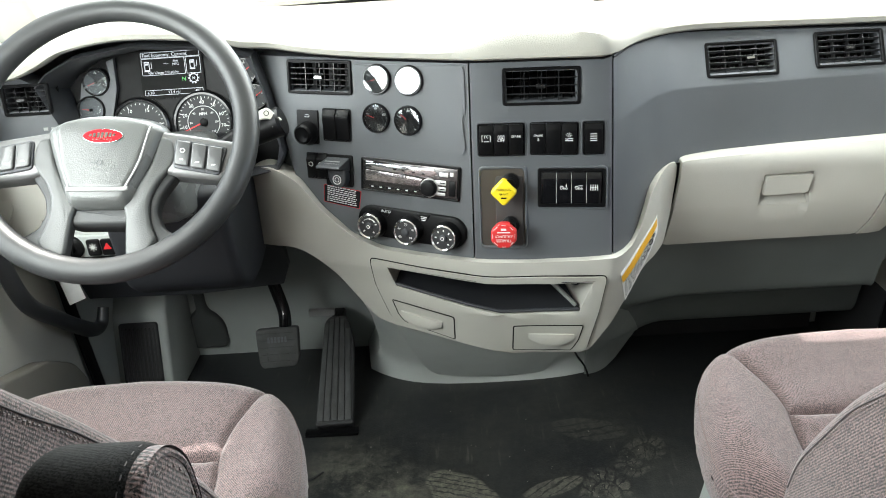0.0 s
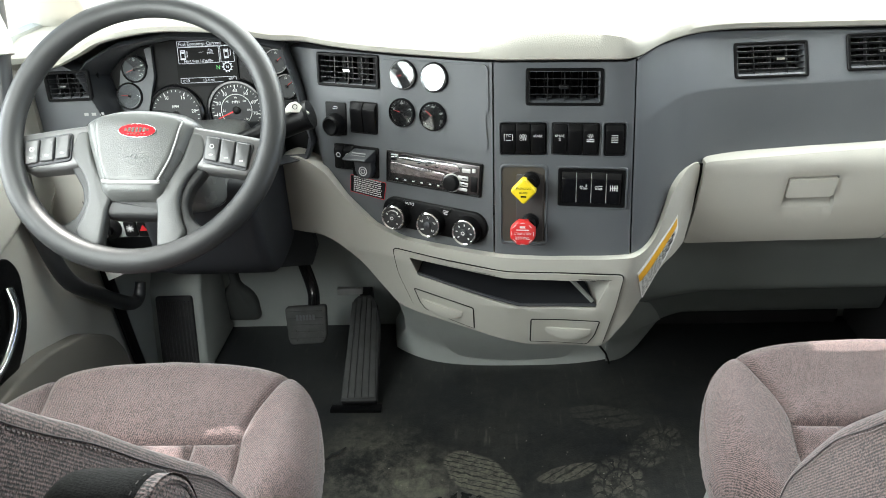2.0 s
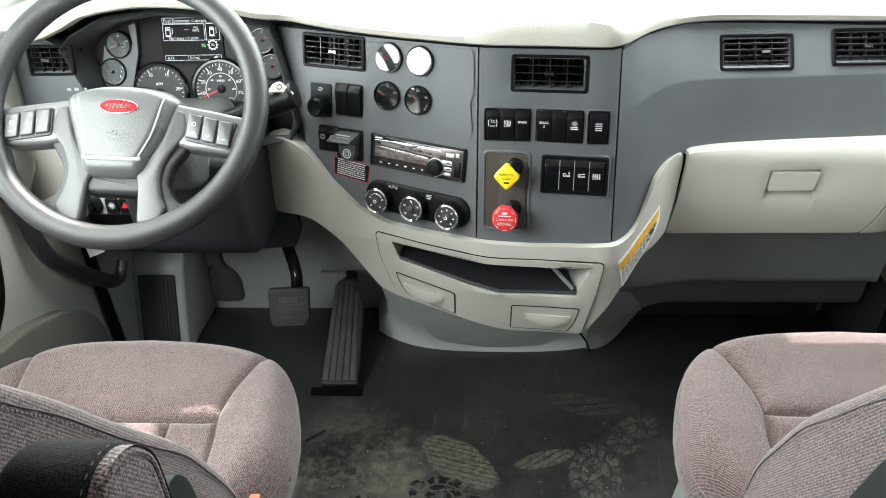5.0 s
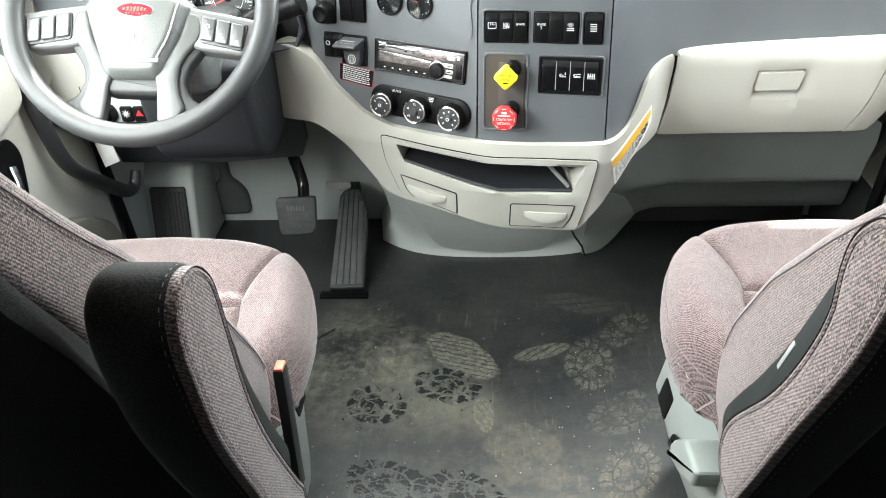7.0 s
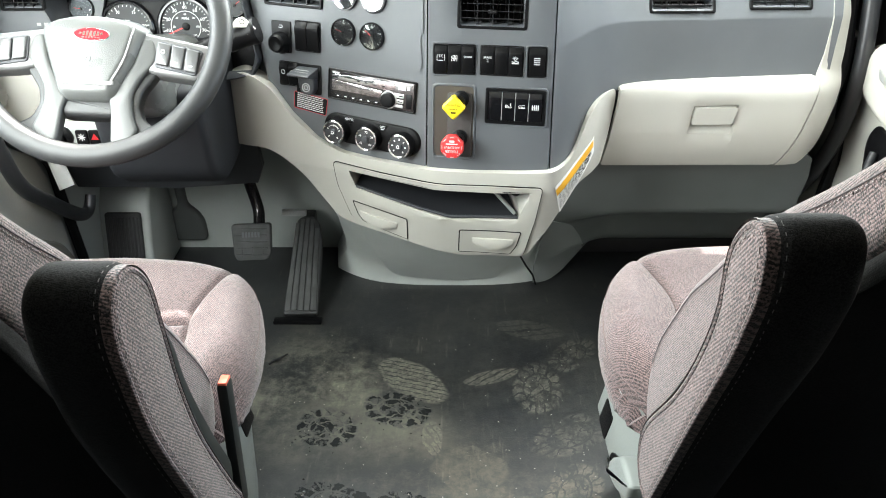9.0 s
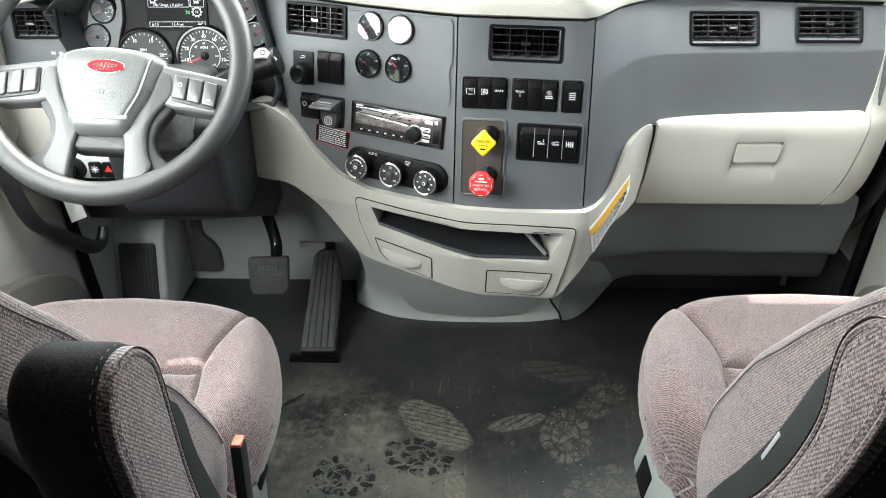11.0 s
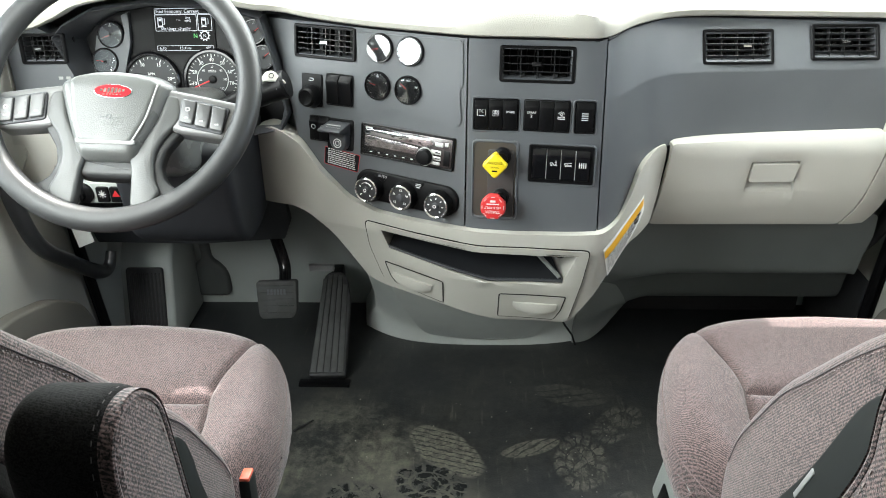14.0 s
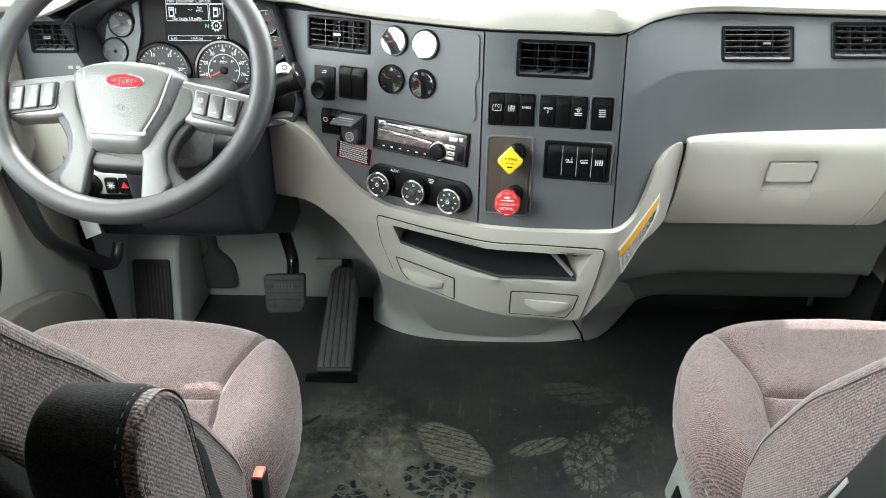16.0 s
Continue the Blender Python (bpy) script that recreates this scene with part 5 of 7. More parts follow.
block(bm, 0.083, 0.096, -0.024, 0.006, 0.004, 0.0052, 0.0006)
part("socket_cover", bm, BLACK, radio, m=m)
bm = bmesh.new()
for u, v, l in ((-0.086, 0.017, 0.012), (-0.03, 0.0155, 0.006), (-0.012, 0.015, 0.006), (0.01, 0.014, 0.006), (0.03, 0.0135, 0.006), (0.07, 0.0, 0.010), (0.07, -0.012, 0.010)):
    block(bm, u - l / 2, u + l / 2, v - 0.0011, v + 0.0011, 0.0056, 0.0060)
part("print", bm, BLACK, radio, m=m)["kind"] = "stuff"

# Climate controls: a long dark pod with three knobs
m = on_dash(-0.055, 0.666)
climate = thing("climate_control", m.translation, "black climate control bar with three round chrome-ringed knobs", "climate control")
turn = math.degrees(math.atan2(-0.004, 0.072))
bm = bmesh.new()
prism(bm, [(u, v) for u, v in rrect(0.012, 0.003, 0.232, 0.063, 0.030, 8)], -0.002, 0.006, 0.004)
part("pod", bm, BLACK, climate, m=m @ shift(0, 0, 0, turn))
KNOBFACE = material("dark_grey_knob_face", (0.022, 0.023, 0.025), 0.4)
for k in (-1, 0, 1):
    q = m @ shift(0, 0, 0, turn) @ shift(k * 0.0785 + 0.011, -0.003, 0.006)
    bm = bmesh.new()
    lathe(bm, [(0.0285, -0.004), (0.0285, 0.002), (0.025, 0.010), (0.0245, 0.020)], n=44)
    knob = part("knob", bm, BLACK, climate, m=q)
    bm = bmesh.new()
    lathe(bm, [(0.0255, 0.019), (0.0255, 0.022), (0.0235, 0.024), (0.0215, 0.022), (0.0215, 0.019)], n=44)
    part("ring", bm, CHROME, knob, "chrome ring", m=q)
    bm = bmesh.new()
    lathe(bm, [(0.0216, 0.018), (0.0216, 0.0205), (0.010, 0.0212), (0, 0.0212)], n=40)
    part("face", bm, KNOBFACE, knob, "dark grey printed face", m=q)
    bm = bmesh.new()
    lathe(bm, [(0.0075, 0.0205), (0.0075, 0.0245), (0.006, 0.0255), (0, 0.0255)], n=24)
    part("button", bm, DARK, knob, m=q)
    if k == 0:
        for i, words in enumerate(("60", "66", "72", "78", "84")):
            a = radians(222 - 66 * i)
            text(words, 0.0066, q @ shift(0.0152 * math.cos(a), 0.0152 * math.sin(a) - 0.0022, 0.0211), WHITE, knob, "numeral")
    else:
        bm = bmesh.new()
        for i in range(7 if k > 0 else 5):
            a = radians(225 - (45 if k > 0 else 68) * i)
            bmesh.ops.create_cube(bm, size=1, matrix=Matrix.Rotation(a, 4, "Z") @ Matrix.Translation((0.0150, 0, 0.0211)) @ Matrix.Diagonal((0.004, 0.0022, 0.0006, 1)))
        if k < 0:
            tube(bm, [(0.0152 * math.cos(radians(40 + 100 * i / 12)), 0.0152 * math.sin(radians(40 + 100 * i / 12)), 0.0212) for i in range(13)], [0.0003 + 0.0001 * (12 - i) for i in range(13)], 5)
        hoop(bm, circle(0, 0, 0.0036, 14), circle(0, 0, 0.0024, 14), 0.0256, 0.0259)
        part("marks", bm, WHITE, knob, "white printed symbols", m=q, smooth=False)
for u, words in ((-0.041, "AUTO"), (0.040, "")):
    bm = bmesh.new()
    prism(bm, rounded([(u - 0.015, 0.032), (u + 0.013, 0.032), (u + 0.004, 0.017), (u - 0.007, 0.017)], 0.003), 0.005, 0.008, 0.001)
    key = part("key", bm, BLACK, climate, m=m @ shift(0, 0, 0, turn))
    if words:
        text(words, 0.0075, m @ shift(0, 0, 0, turn) @ shift(u, 0.0245, 0.0081), WHITE, key)
    else:
        bm = bmesh.new()
        for v in (0.024, 0.027):
            block(bm, u - 0.006, u + 0.006, v - 0.0006, v + 0.0006, 0.008, 0.0083)
        block(bm, u - 0.004, u + 0.004, 0.0195, 0.0215, 0.008, 0.0083)
        part("mark", bm, WHITE, key, m=m @ shift(0, 0, 0, turn))

# Air-brake valves on their plate
m = on_dash(0.134, 0.716)
valves = thing("brake_valve_plate", m.translation, "satin bronze-grey recessed plate behind the brake knobs", "valve plate")
w, h = span(m, 0.089, 0.179, 0.638, 0.794)
PLATE = material("bronze_grey_plate", (0.13, 0.115, 0.10), 0.3, metal=0.5)
BROWN = material("dark_brown_grey_panel", (0.050, 0.045, 0.043), 0.4, grain=900, bump=0.25)
bm = bmesh.new()
hoop(bm, rrect(0, 0, w, h, 0.010), rrect(0, 0, w - 0.010, h - 0.012, 0.008), 0.0, 0.004, 0.002)
part("rim", bm, GREY, valves, m=m)
bm = bmesh.new()
prism(bm, rrect(0, 0, w - 0.008, h - 0.010, 0.008), -0.001, 0.0015)
part("plate", bm, PLATE, valves, m=m)
bm = bmesh.new()
prism(bm, rrect(0.012, -0.006, w - 0.040, h - 0.026, 0.005), 0.0015, 0.004, 0.001)
part("panel", bm, BROWN, valves, m=m)
for x, z, mat, kind in ((0.1425, 0.761, YELLOW, 4), (0.1395, 0.681, REDKNOB, 8)):
    q = on_dash(x, z)
    name = "parking_brake_knob" if kind == 4 else "trailer_supply_knob"
    k = thing(name, q.translation, "yellow four-sided parking brake knob on a short stem" if kind == 4 else "red eight-sided trailer air supply knob on a short stem", "brake knob", "air brake knobs")
    bm = bmesh.new()
    lathe(bm, [(0.017, 0.0), (0.017, 0.008), (0.011, 0.010), (0.011, 0.034)], n=24)
    part("stem", bm, BLACK, k, m=q @ shift(0.007, 0.003))
    bm = bmesh.new()
    tube(bm, [(0.004, 0.0, 0.014), (-0.003, -0.006, 0.033)], [0.0105, 0.013], 16)
    part("neck", bm, mat, k, m=q @ shift(0.002, 0.001))
    if kind == 4:
        outline = rounded([(0, 0.0265), (0.0255, 0), (0, -0.0265), (-0.0255, 0)], 0.007, 5)
    else:
        outline = rounded([(0.0255 * math.cos(radians(22.5 + 45 * i)), 0.0255 * math.sin(radians(22.5 + 45 * i))) for i in range(8)], 0.004, 3)
    bm = bmesh.new()
    prism(bm, outline, 0.028, 0.046, 0.004)
    cap = part("cap", bm, mat, k, m=q @ shift(-0.004, -0.008))
    at = q @ shift(-0.004, -0.008, 0.0462)
    ink = BLACK if kind == 4 else WHITE
    if kind == 4:
        text("PARKING", 0.0066, at @ shift(0, 0.003), ink, cap)
        text("BRAKE", 0.0052, at @ shift(0, -0.0045), ink, cap)
        bm = bmesh.new()
        block(bm, -0.005, 0.005, -0.0115, -0.0085, 0, 0.0003)
        part("mark", bm, ink, cap, m=at)
    else:
        turned = at @ shift(0, 0, 0, 180)
        text("TRAILER", 0.0076, turned @ shift(0, 0.006), ink, cap)
        text("AIR SUPPLY", 0.0064, turned @ shift(0, -0.002), ink, cap)
        bm = bmesh.new()
        block(bm, -0.012, 0.012, -0.008, -0.006, 0, 0.0003)
        block(bm, -0.005, 0.005, -0.0145, -0.0105, 0, 0.0003)
        for i in range(8):
            bmesh.ops.create_cube(bm, size=1, matrix=Matrix.Rotation(radians(45 * i), 4, "Z") @ Matrix.Translation((0.0204, 0, 0.0001)) @ Matrix.Diagonal((0.0009, 0.008, 0.0003, 1)))
        part("mark", bm, ink, cap, m=turned, smooth=False)

# Glove box with its recessed latch
glove = thing("glove_box", (0.70, 1.53, 0.56), "beige glove box door with a recessed latch in the passenger dash", "glove box")


def glove_face(x, z):
    roll = curve(z, [(0.54, 0.036), (0.565, 0.021), (0.60, 0.009), (0.64, 0.001), (0.68, 0.0), (0.72, 0.0), (0.741, 0.001), (0.746, 0.004), (0.757, 0.014), (0.77, 0.032)])
    return 1.494 + roll + (0.25 * (x - 0.90) if x > 0.90 else 0)


LATCH_HOLE = [(0.662, 0.706), (0.759, 0.708), (0.752, 0.640), (0.655, 0.641)]
part("door", patch(rounded([(0.4945, 0.746), (0.7, 0.755), (0.93, 0.762), (0.918, 0.70), (0.89, 0.60), (0.871, 0.555), (0.66, 0.555), (0.4715, 0.554), (0.4835, 0.640), (0.4945, 0.716)], 0.010, 2), glove_face, 0.004, 0.04, cell=0.022, edge=0.006, holes=[LATCH_HOLE]), BEIGE, glove)
part("recess", patch([(0.640, 0.72), (0.775, 0.72), (0.765, 0.625), (0.640, 0.625)], lambda x, z: glove_face(x, z) + 0.0015 + 0.020 * min(1, max(0, (z - 0.641) / 0.022)), 0, 0.004, cell=0.006, edge=0), BEIGE, glove)
part("latch", patch(rounded([(0.6645, 0.704), (0.756, 0.705), (0.7485, 0.666), (0.6595, 0.665)], 0.004, 2), glove_face, 0.006, 0.012, edge=0.002), BEIGE, glove, "beige latch flap")
part("gap", patch([(0.470, 0.738), (0.945, 0.745), (0.925, 0.70), (0.896, 0.60), (0.878, 0.562), (0.455, 0.562), (0.470, 0.64)], glove_face, -0.012, 0.004, edge=0, holes=[[(0.650, 0.715), (0.77, 0.715), (0.76, 0.63), (0.645, 0.63)]]), BLACK, glove, "dark gap round the door")
def end_face(x, z):
    w = min(1, max(0, (z - 0.70) / 0.07))
    return glove_face(x, z) * (1 - w) + min(front(x, z), glove_face(x, z)) * w + 1.9 * max(0, x - 0.930) ** 1.5


part("end_panel", patch([(0.950, 0.972), (0.948, 0.868), (0.941, 0.805), (0.932, 0.766), (0.922, 0.705), (0.894, 0.603), (0.874, 0.556), (0.924, 0.557), (0.955, 0.60), (0.987, 0.70), (0.998, 0.80), (0.998, 0.88), (0.992, 0.970)], end_face, 0.006, 0.06, cell=0.018, edge=0.005), BEIGE, dash, "beige end piece beside the door")
part("end_seal", tube(bmesh.new(), spline([(1.012, 1.64, 0.97), (1.018, 1.63, 0.88), (1.016, 1.60, 0.78), (1.003, 1.585, 0.70), (0.972, 1.57, 0.60), (0.940, 1.57, 0.55)], 5), 0.012, 8), BLACK, dash, "black rubber seal")

# Storage bin and two ash drawers
bin_ = thing("storage_bin", (0.1, 1.42, 0.39), "beige open storage bin with a dark rubber shelf under the dash", "storage bin")
UNIT = rounded([(-0.136, 0.602), (-0.024, 0.593), (0.112, 0.588), (0.322, 0.592), (0.313, 0.507), (0.293, 0.393), (0.143, 0.385), (0.027, 0.408), (-0.106, 0.444), (-0.131, 0.534)], 0.012, 3)
part("gap", patch(UNIT, lower, 0.0007, 0.002, edge=0, holes=[MOUTH]), BLACK, bin_, "dark gap round the bin")
INNER = [(-0.100, 0.583), (0.079, 0.572), (0.204, 0.570), (0.296, 0.576), (0.273, 0.500), (0.123, 0.490), (0.061, 0.504), (-0.086, 0.537)]
part("front", patch(inset(UNIT, 0.0022), lower, 0.004, 0.006, edge=0.004, holes=[INNER]), BEIGE, bin_)
bm = bmesh.new()
n = len(MOUTH)
rings = []
for back, grow in ((0.0, 0.0), (0.02, 0.002), (0.22, 0.004)):
    rings.append([bm.verts.new((0.09 + (x - 0.09) * (1 - 1.15 * back), lower(x, z) + back, z + 0.12 * back)) for x, z in MOUTH])
for a, b in zip(rings, rings[1:]):
    for k in range(n):
        bm.faces.new((a[k], a[(k + 1) % n], b[(k + 1) % n], b[k]))
part("well", bm, BEIGE, bin_)
SHELF = material("dark_shelf_rubber", (0.008, 0.009, 0.012), 0.7)
bm = bmesh.new()
edge_pts = [(-0.088, 0.5385), (-0.02, 0.5225), (0.061, 0.5065), (0.123, 0.4925), (0.20, 0.497), (0.274, 0.5025)]
a = [bm.verts.new((x, lower(x, z) + 0.002, z + 0.002)) for x, z in edge_pts]
b = [bm.verts.new((0.09 + (x - 0.09) * 0.76, lower(x, z) + 0.20, z + 0.045)) for x, z in edge_pts]
c = [bm.verts.new((0.09 + (x - 0.09) * 0.76, lower(x, z) + 0.20, z + 0.12)) for x, z in edge_pts]
for p, q in ((a, b), (b, c)):
    for k in range(len(p) - 1):
        bm.faces.new((p[k], p[k + 1], q[k + 1], q[k]))
part("shelf", bm, SHELF, bin_, "dark rubber shelf lining")
bm = bmesh.new()
tube(bm, [(0.205, lower(0.205, 0.57) + 0.05, 0.570), (0.268, lower(0.272, 0.503) + 0.010, 0.510)], 0.0045, 8)
part("strut", bm, BASE, bin_, "grey prop of the shelf")
bm = bmesh.new()
tube(bm, [(x, lower(x, z) + 0.003, z + 0.003) for x, z in edge_pts], 0.0034, 8)
part("shelf_lip", bm, DARK, bin_, "grey rubber lip of the shelf")
for x, z in ((0.262, 0.553), (-0.073, 0.567)):
    bm = bmesh.new()
    lathe(bm, [(0.013, 0), (0.013, 0.004), (0.010, 0.005), (0, 0.004)], n=20)
    part("socket", bm, BLACK, bin_, m=on_dash(x, z, lower) @ shift(0, 0, -0.035))
for outline, hx in (([(-0.100, 0.501), (0.029, 0.474), (0.028, 0.409), (-0.02, 0.422), (-0.078, 0.440), (-0.09, 0.460)], -0.030), ([(0.145, 0.462), (0.284, 0.467), (0.276, 0.425), (0.262, 0.395), (0.143, 0.393)], 0.212)):
    d = thing("drawer", (hx, 1.42, 0.40), "small beige pull-out drawer with a scooped grip", "drawer", "ash drawers")
    outline = rounded(outline, 0.006, 3)
    part("gap", patch(outline, lower, 0.0047, 0.001, edge=0), BLACK, d, "dark gap round the drawer")
    part("front", patch(inset(outline, 0.0027), lower, 0.006, 0.003, edge=0.003, cell=0.012), BEIGE, d)
    cx, cz = sum(p[0] for p in outline) / len(outline), sum(p[1] for p in outline) / len(outline)
    m = on_dash(cx, cz + 0.004, lower) @ shift(0, 0, 0.005, -11 if hx < 0 else 1)
    bm = bmesh.new()
    rows = []
    for i in range(13):
        s = -1 + i / 6
        u = 0.046 * s
        drop = 0.016 * (1 - s * s)
        rows.append([bm.verts.new(p) for p in ((u, 0.012, 0.0), (u, 0.012, 0.003 + 0.002 * (1 - s * s)), (u, 0.002 - drop * 0.5, 0.004 + 0.009 * (1 - s * s)), (u, -0.003 - drop * 0.8, 0.003 + 0.008 * (1 - s * s)), (u, -0.001 - drop * 0.7, 0.0))])
    for a, b in zip(rows, rows[1:]):
        for k in range(4):
            bm.faces.new((a[k], a[k + 1], b[k + 1], b[k]))
    part("grip", bm, BEIGE, d, m=m)

# Yellow-striped safety sticker on the beige arm
sticker = thing("safety_sticker", (0.40, 1.43, 0.58), "white safety sticker with an orange stripe and fine print", "sticker")
part("sheet", patch([(0.439, 0.657), (0.443, 0.620), (0.366, 0.508), (0.347, 0.588)], lower, 0.002, 0.001, cell=0.012, edge=0), PAPER, sticker)
part("stripe", patch([(0.438, 0.650), (0.4395, 0.634), (0.3545, 0.562), (0.3495, 0.581)], lower, 0.003, 0.0005, cell=0.012, edge=0), ORANGE, sticker, "orange stripe")
rows = bmesh.new()
for k in range(10):
    s0 = 0.05
    while s0 < 0.9:
        l = rng.uniform(0.04, 0.10)
        a = Vector((0.3545 + 0.0008 * k, 0.560 - 0.0052 * k)).lerp(Vector((0.4395, 0.631 - 0.001 * k)), s0)
        b = Vector((0.3545 + 0.0008 * k, 0.560 - 0.0052 * k)).lerp(Vector((0.4395, 0.631 - 0.001 * k)), min(0.95, s0 + l))
        q = [rows.verts.new((x, lower(x, z) - 0.0032, z)) for x, z in ((a.x, a.y), (b.x, b.y), (b.x, b.y + 0.0012), (a.x, a.y + 0.0022))]
        rows.faces.new(q)
        s0 += l + 0.03
part("print", rows, BLACK, sticker, "rows of dark fine print", smooth=False)

# ---- instrument cluster ----
DIAL = material("dial_face", (0.030, 0.032, 0.034), 0.55, specular=0.3)

def cluster_face(x, z):
    return 1.630 + 0.25 * (z - 0.9)


cluster = thing("instrument_cluster", (-0.53, 1.63, 0.75), "black instrument cluster with dials and a lit trip display", "instrument cluster")
part("backplate", patch([(-0.75, 0.75), (-0.31, 0.75), (-0.335, 0.91), (-0.365, 0.98), (-0.45, 1.005), (-0.57, 1.012), (-0.68, 0.995), (-0.75, 0.945)], cluster_face, 0, 0.01, cell=0.1, edge=0), BLACK, cluster)
# Grey web between the small left dials and the display
part("web", patch([(-0.655, 0.985), (-0.640, 0.990), (-0.640, 0.93), (-0.665, 0.845), (-0.70, 0.78), (-0.73, 0.78), (-0.735, 0.84), (-0.712, 0.945), (-0.700, 0.965), (-0.660, 0.93), (-0.650, 0.95)], cluster_face, 0.012, 0.012, edge=0.003), GREY, cluster, "grey web between the dials")
for x, z, r, kw in ((-0.470, 0.852, 0.056, dict(major=8, minor=4, needle=0.085, inner=("", "20", "40", "60", "80", "100", "120"), numerals=("", "10", "20", "30", "40", "50", "60", "70", "80"), reading="MPH")),
                    (-0.604, 0.848, 0.054, dict(major=5, minor=5, needle=0.02, numerals=("", "5", "10", "15", "20", "25"), reading="RPM")),
                    (-0.681, 0.944, 0.0245, dict(major=4, minor=3, needle=0.1, numerals=("", "50", "150", "250", ""))),
                    (-0.699, 0.890, 0.0255, dict(major=4, minor=3, needle=0.2, numerals=("", "100", "200", "300", ""))),
                    (-0.372, 0.947, 0.023, dict(major=4, minor=3, needle=0.7, numerals=("", "30", "60", "90", ""))),
                    (-0.355, 0.896, 0.023, dict(major=4, minor=3, needle=0.7, numerals=("", "50", "100", "150", "")))):
    m = on_dash(x, z, cluster_face) @ shift(0, 0, 0.010 if r < 0.03 else 0.003)
    d = bmesh.new()
    lathe(d, [(r * 1.20, -0.012), (r * 1.20, -0.001), (r * 1.13, 0.001), (r * 1.05, -0.002), (0, -0.002)], n=48)
    holder = part("dial", d, BLACK, cluster, "round dial with a black face", m=m)
    dial(m, r, owner=holder, face=DIAL, tip=(9 if z > 0.92 else 11) if x < -0.65 else 0, lens=x < -0.65, **kw)
m = on_dash(-0.524, 0.952, cluster_face) @ shift(0, 0, 0.004)
bm = bmesh.new()
prism(bm, rrect(0, 0, 0.132, 0.10, 0.004), -0.004, 0.0)
display = part("display", bm, material("screen_black", (0.003, 0.003, 0.003), 0.5, specular=0.1), cluster, "dark trip display", m=m)


def boxed(u, v, w, h):
    bm = bmesh.new()
    hoop(bm, rrect(u, v, w, h, 0.002), rrect(u, v, w - 0.0018, h - 0.0018, 0.0015), 0.0005, 0.0008)
    part("outline", bm, SCREEN, display, m=m)


boxed(0, 0.0385, 0.122, 0.012)
boxed(-0.016, 0.015, 0.090, 0.034)
boxed(0.046, 0.015, 0.030, 0.034)
boxed(0, -0.037, 0.122, 0.011)
text("Fuel Economy: Current", 0.0098, m @ shift(-0.058, 0.0352, 0.0006), SCREEN, display, align="LEFT")
text("Idle Usage 1.0 gal/hr", 0.0078, m @ shift(-0.017, 0.0005, 0.0006), SCREEN, display)
text("Avg\nMPG", 0.0068, m @ shift(0.010, 0.023, 0.0006), SCREEN, display)
text("--.-", 0.0085, m @ shift(-0.010, 0.019, 0.0006), SCREEN, display)
text("6:10", 0.0085, m @ shift(-0.056, -0.040, 0.0006), SCREEN, display, align="LEFT")
text("13.4 mi", 0.0085, m @ shift(0.0, -0.040, 0.0006), SCREEN, display)
text("48\u00b0", 0.0085, m @ shift(0.056, -0.040, 0.0006), SCREEN, display, align="RIGHT")
text("N", 0.0115, m @ shift(0.024, -0.016, 0.0006), GREEN, display)
text("N", 0.0085, m @ shift(0.044, -0.0145, 0.0006), SCREEN, display)
for u, s in ((-0.048, 1.0), (0.046, 0.9)):
    bm = bmesh.new()
    hoop(bm, rrect(u - 0.002, 0.017, 0.011 * s, 0.018 * s, 0.001), rrect(u - 0.002, 0.017, 0.008 * s, 0.015 * s, 0.0005), 0.0005, 0.0008)
    block(bm, u - 0.006 * s - 0.002, u + 0.006 * s - 0.002, 0.006, 0.008, 0.0005, 0.0008)
    block(bm, u - 0.003 * s - 0.002, u + 0.003 * s - 0.002, 0.019, 0.023, 0.0005, 0.0008)
    tube(bm, [(u + 0.004, 0.012, 0.0006), (u + 0.0075, 0.012, 0.0006), (u + 0.0075, 0.024, 0.0006)], 0.0006, 5)
    part("pump_symbol", bm, SCREEN, display, "white fuel pump symbol", m=m, smooth=False)
bm = bmesh.new()
hoop(bm, circle(0.044, -0.0115, 0.0090, 24), circle(0.044, -0.0115, 0.0075, 24), 0.0005, 0.0008)
for k in range(10):
    bmesh.ops.create_cube(bm, size=1, matrix=Matrix.Translation((0.044, -0.0115, 0.0006)) @ Matrix.Rotation(radians(36 * k), 4, "Z") @ Matrix.Translation((0.0100, 0, 0)) @ Matrix.Diagonal((0.003, 0.0026, 0.0003, 1)))
part("gear_symbol", bm, SCREEN, display, "white gear symbol", m=m, smooth=False)

# Headlamp switch beside the column
m = on_dash(-0.745, 0.845, left_face)
lamp_switch = thing("headlamp_switch", m.translation, "round grey headlamp switch with white symbols", "headlamp switch")
bm = bmesh.new()
lathe(bm, [(0.034, 0), (0.034, 0.003), (0.031, 0.004), (0.026, 0.004), (0.025, 0.012), (0.020, 0.020), (0, 0.021)])
part("knob", bm, DARK, lamp_switch, m=m @ shift(0, -0.012))
bm = bmesh.new()
for u in (-0.026, -0.010, 0.008):
    block(bm, u, u + 0.009, 0.030, 0.036, 0.0003, 0.0009)
part("mark", bm, PRINT, lamp_switch, m=m)

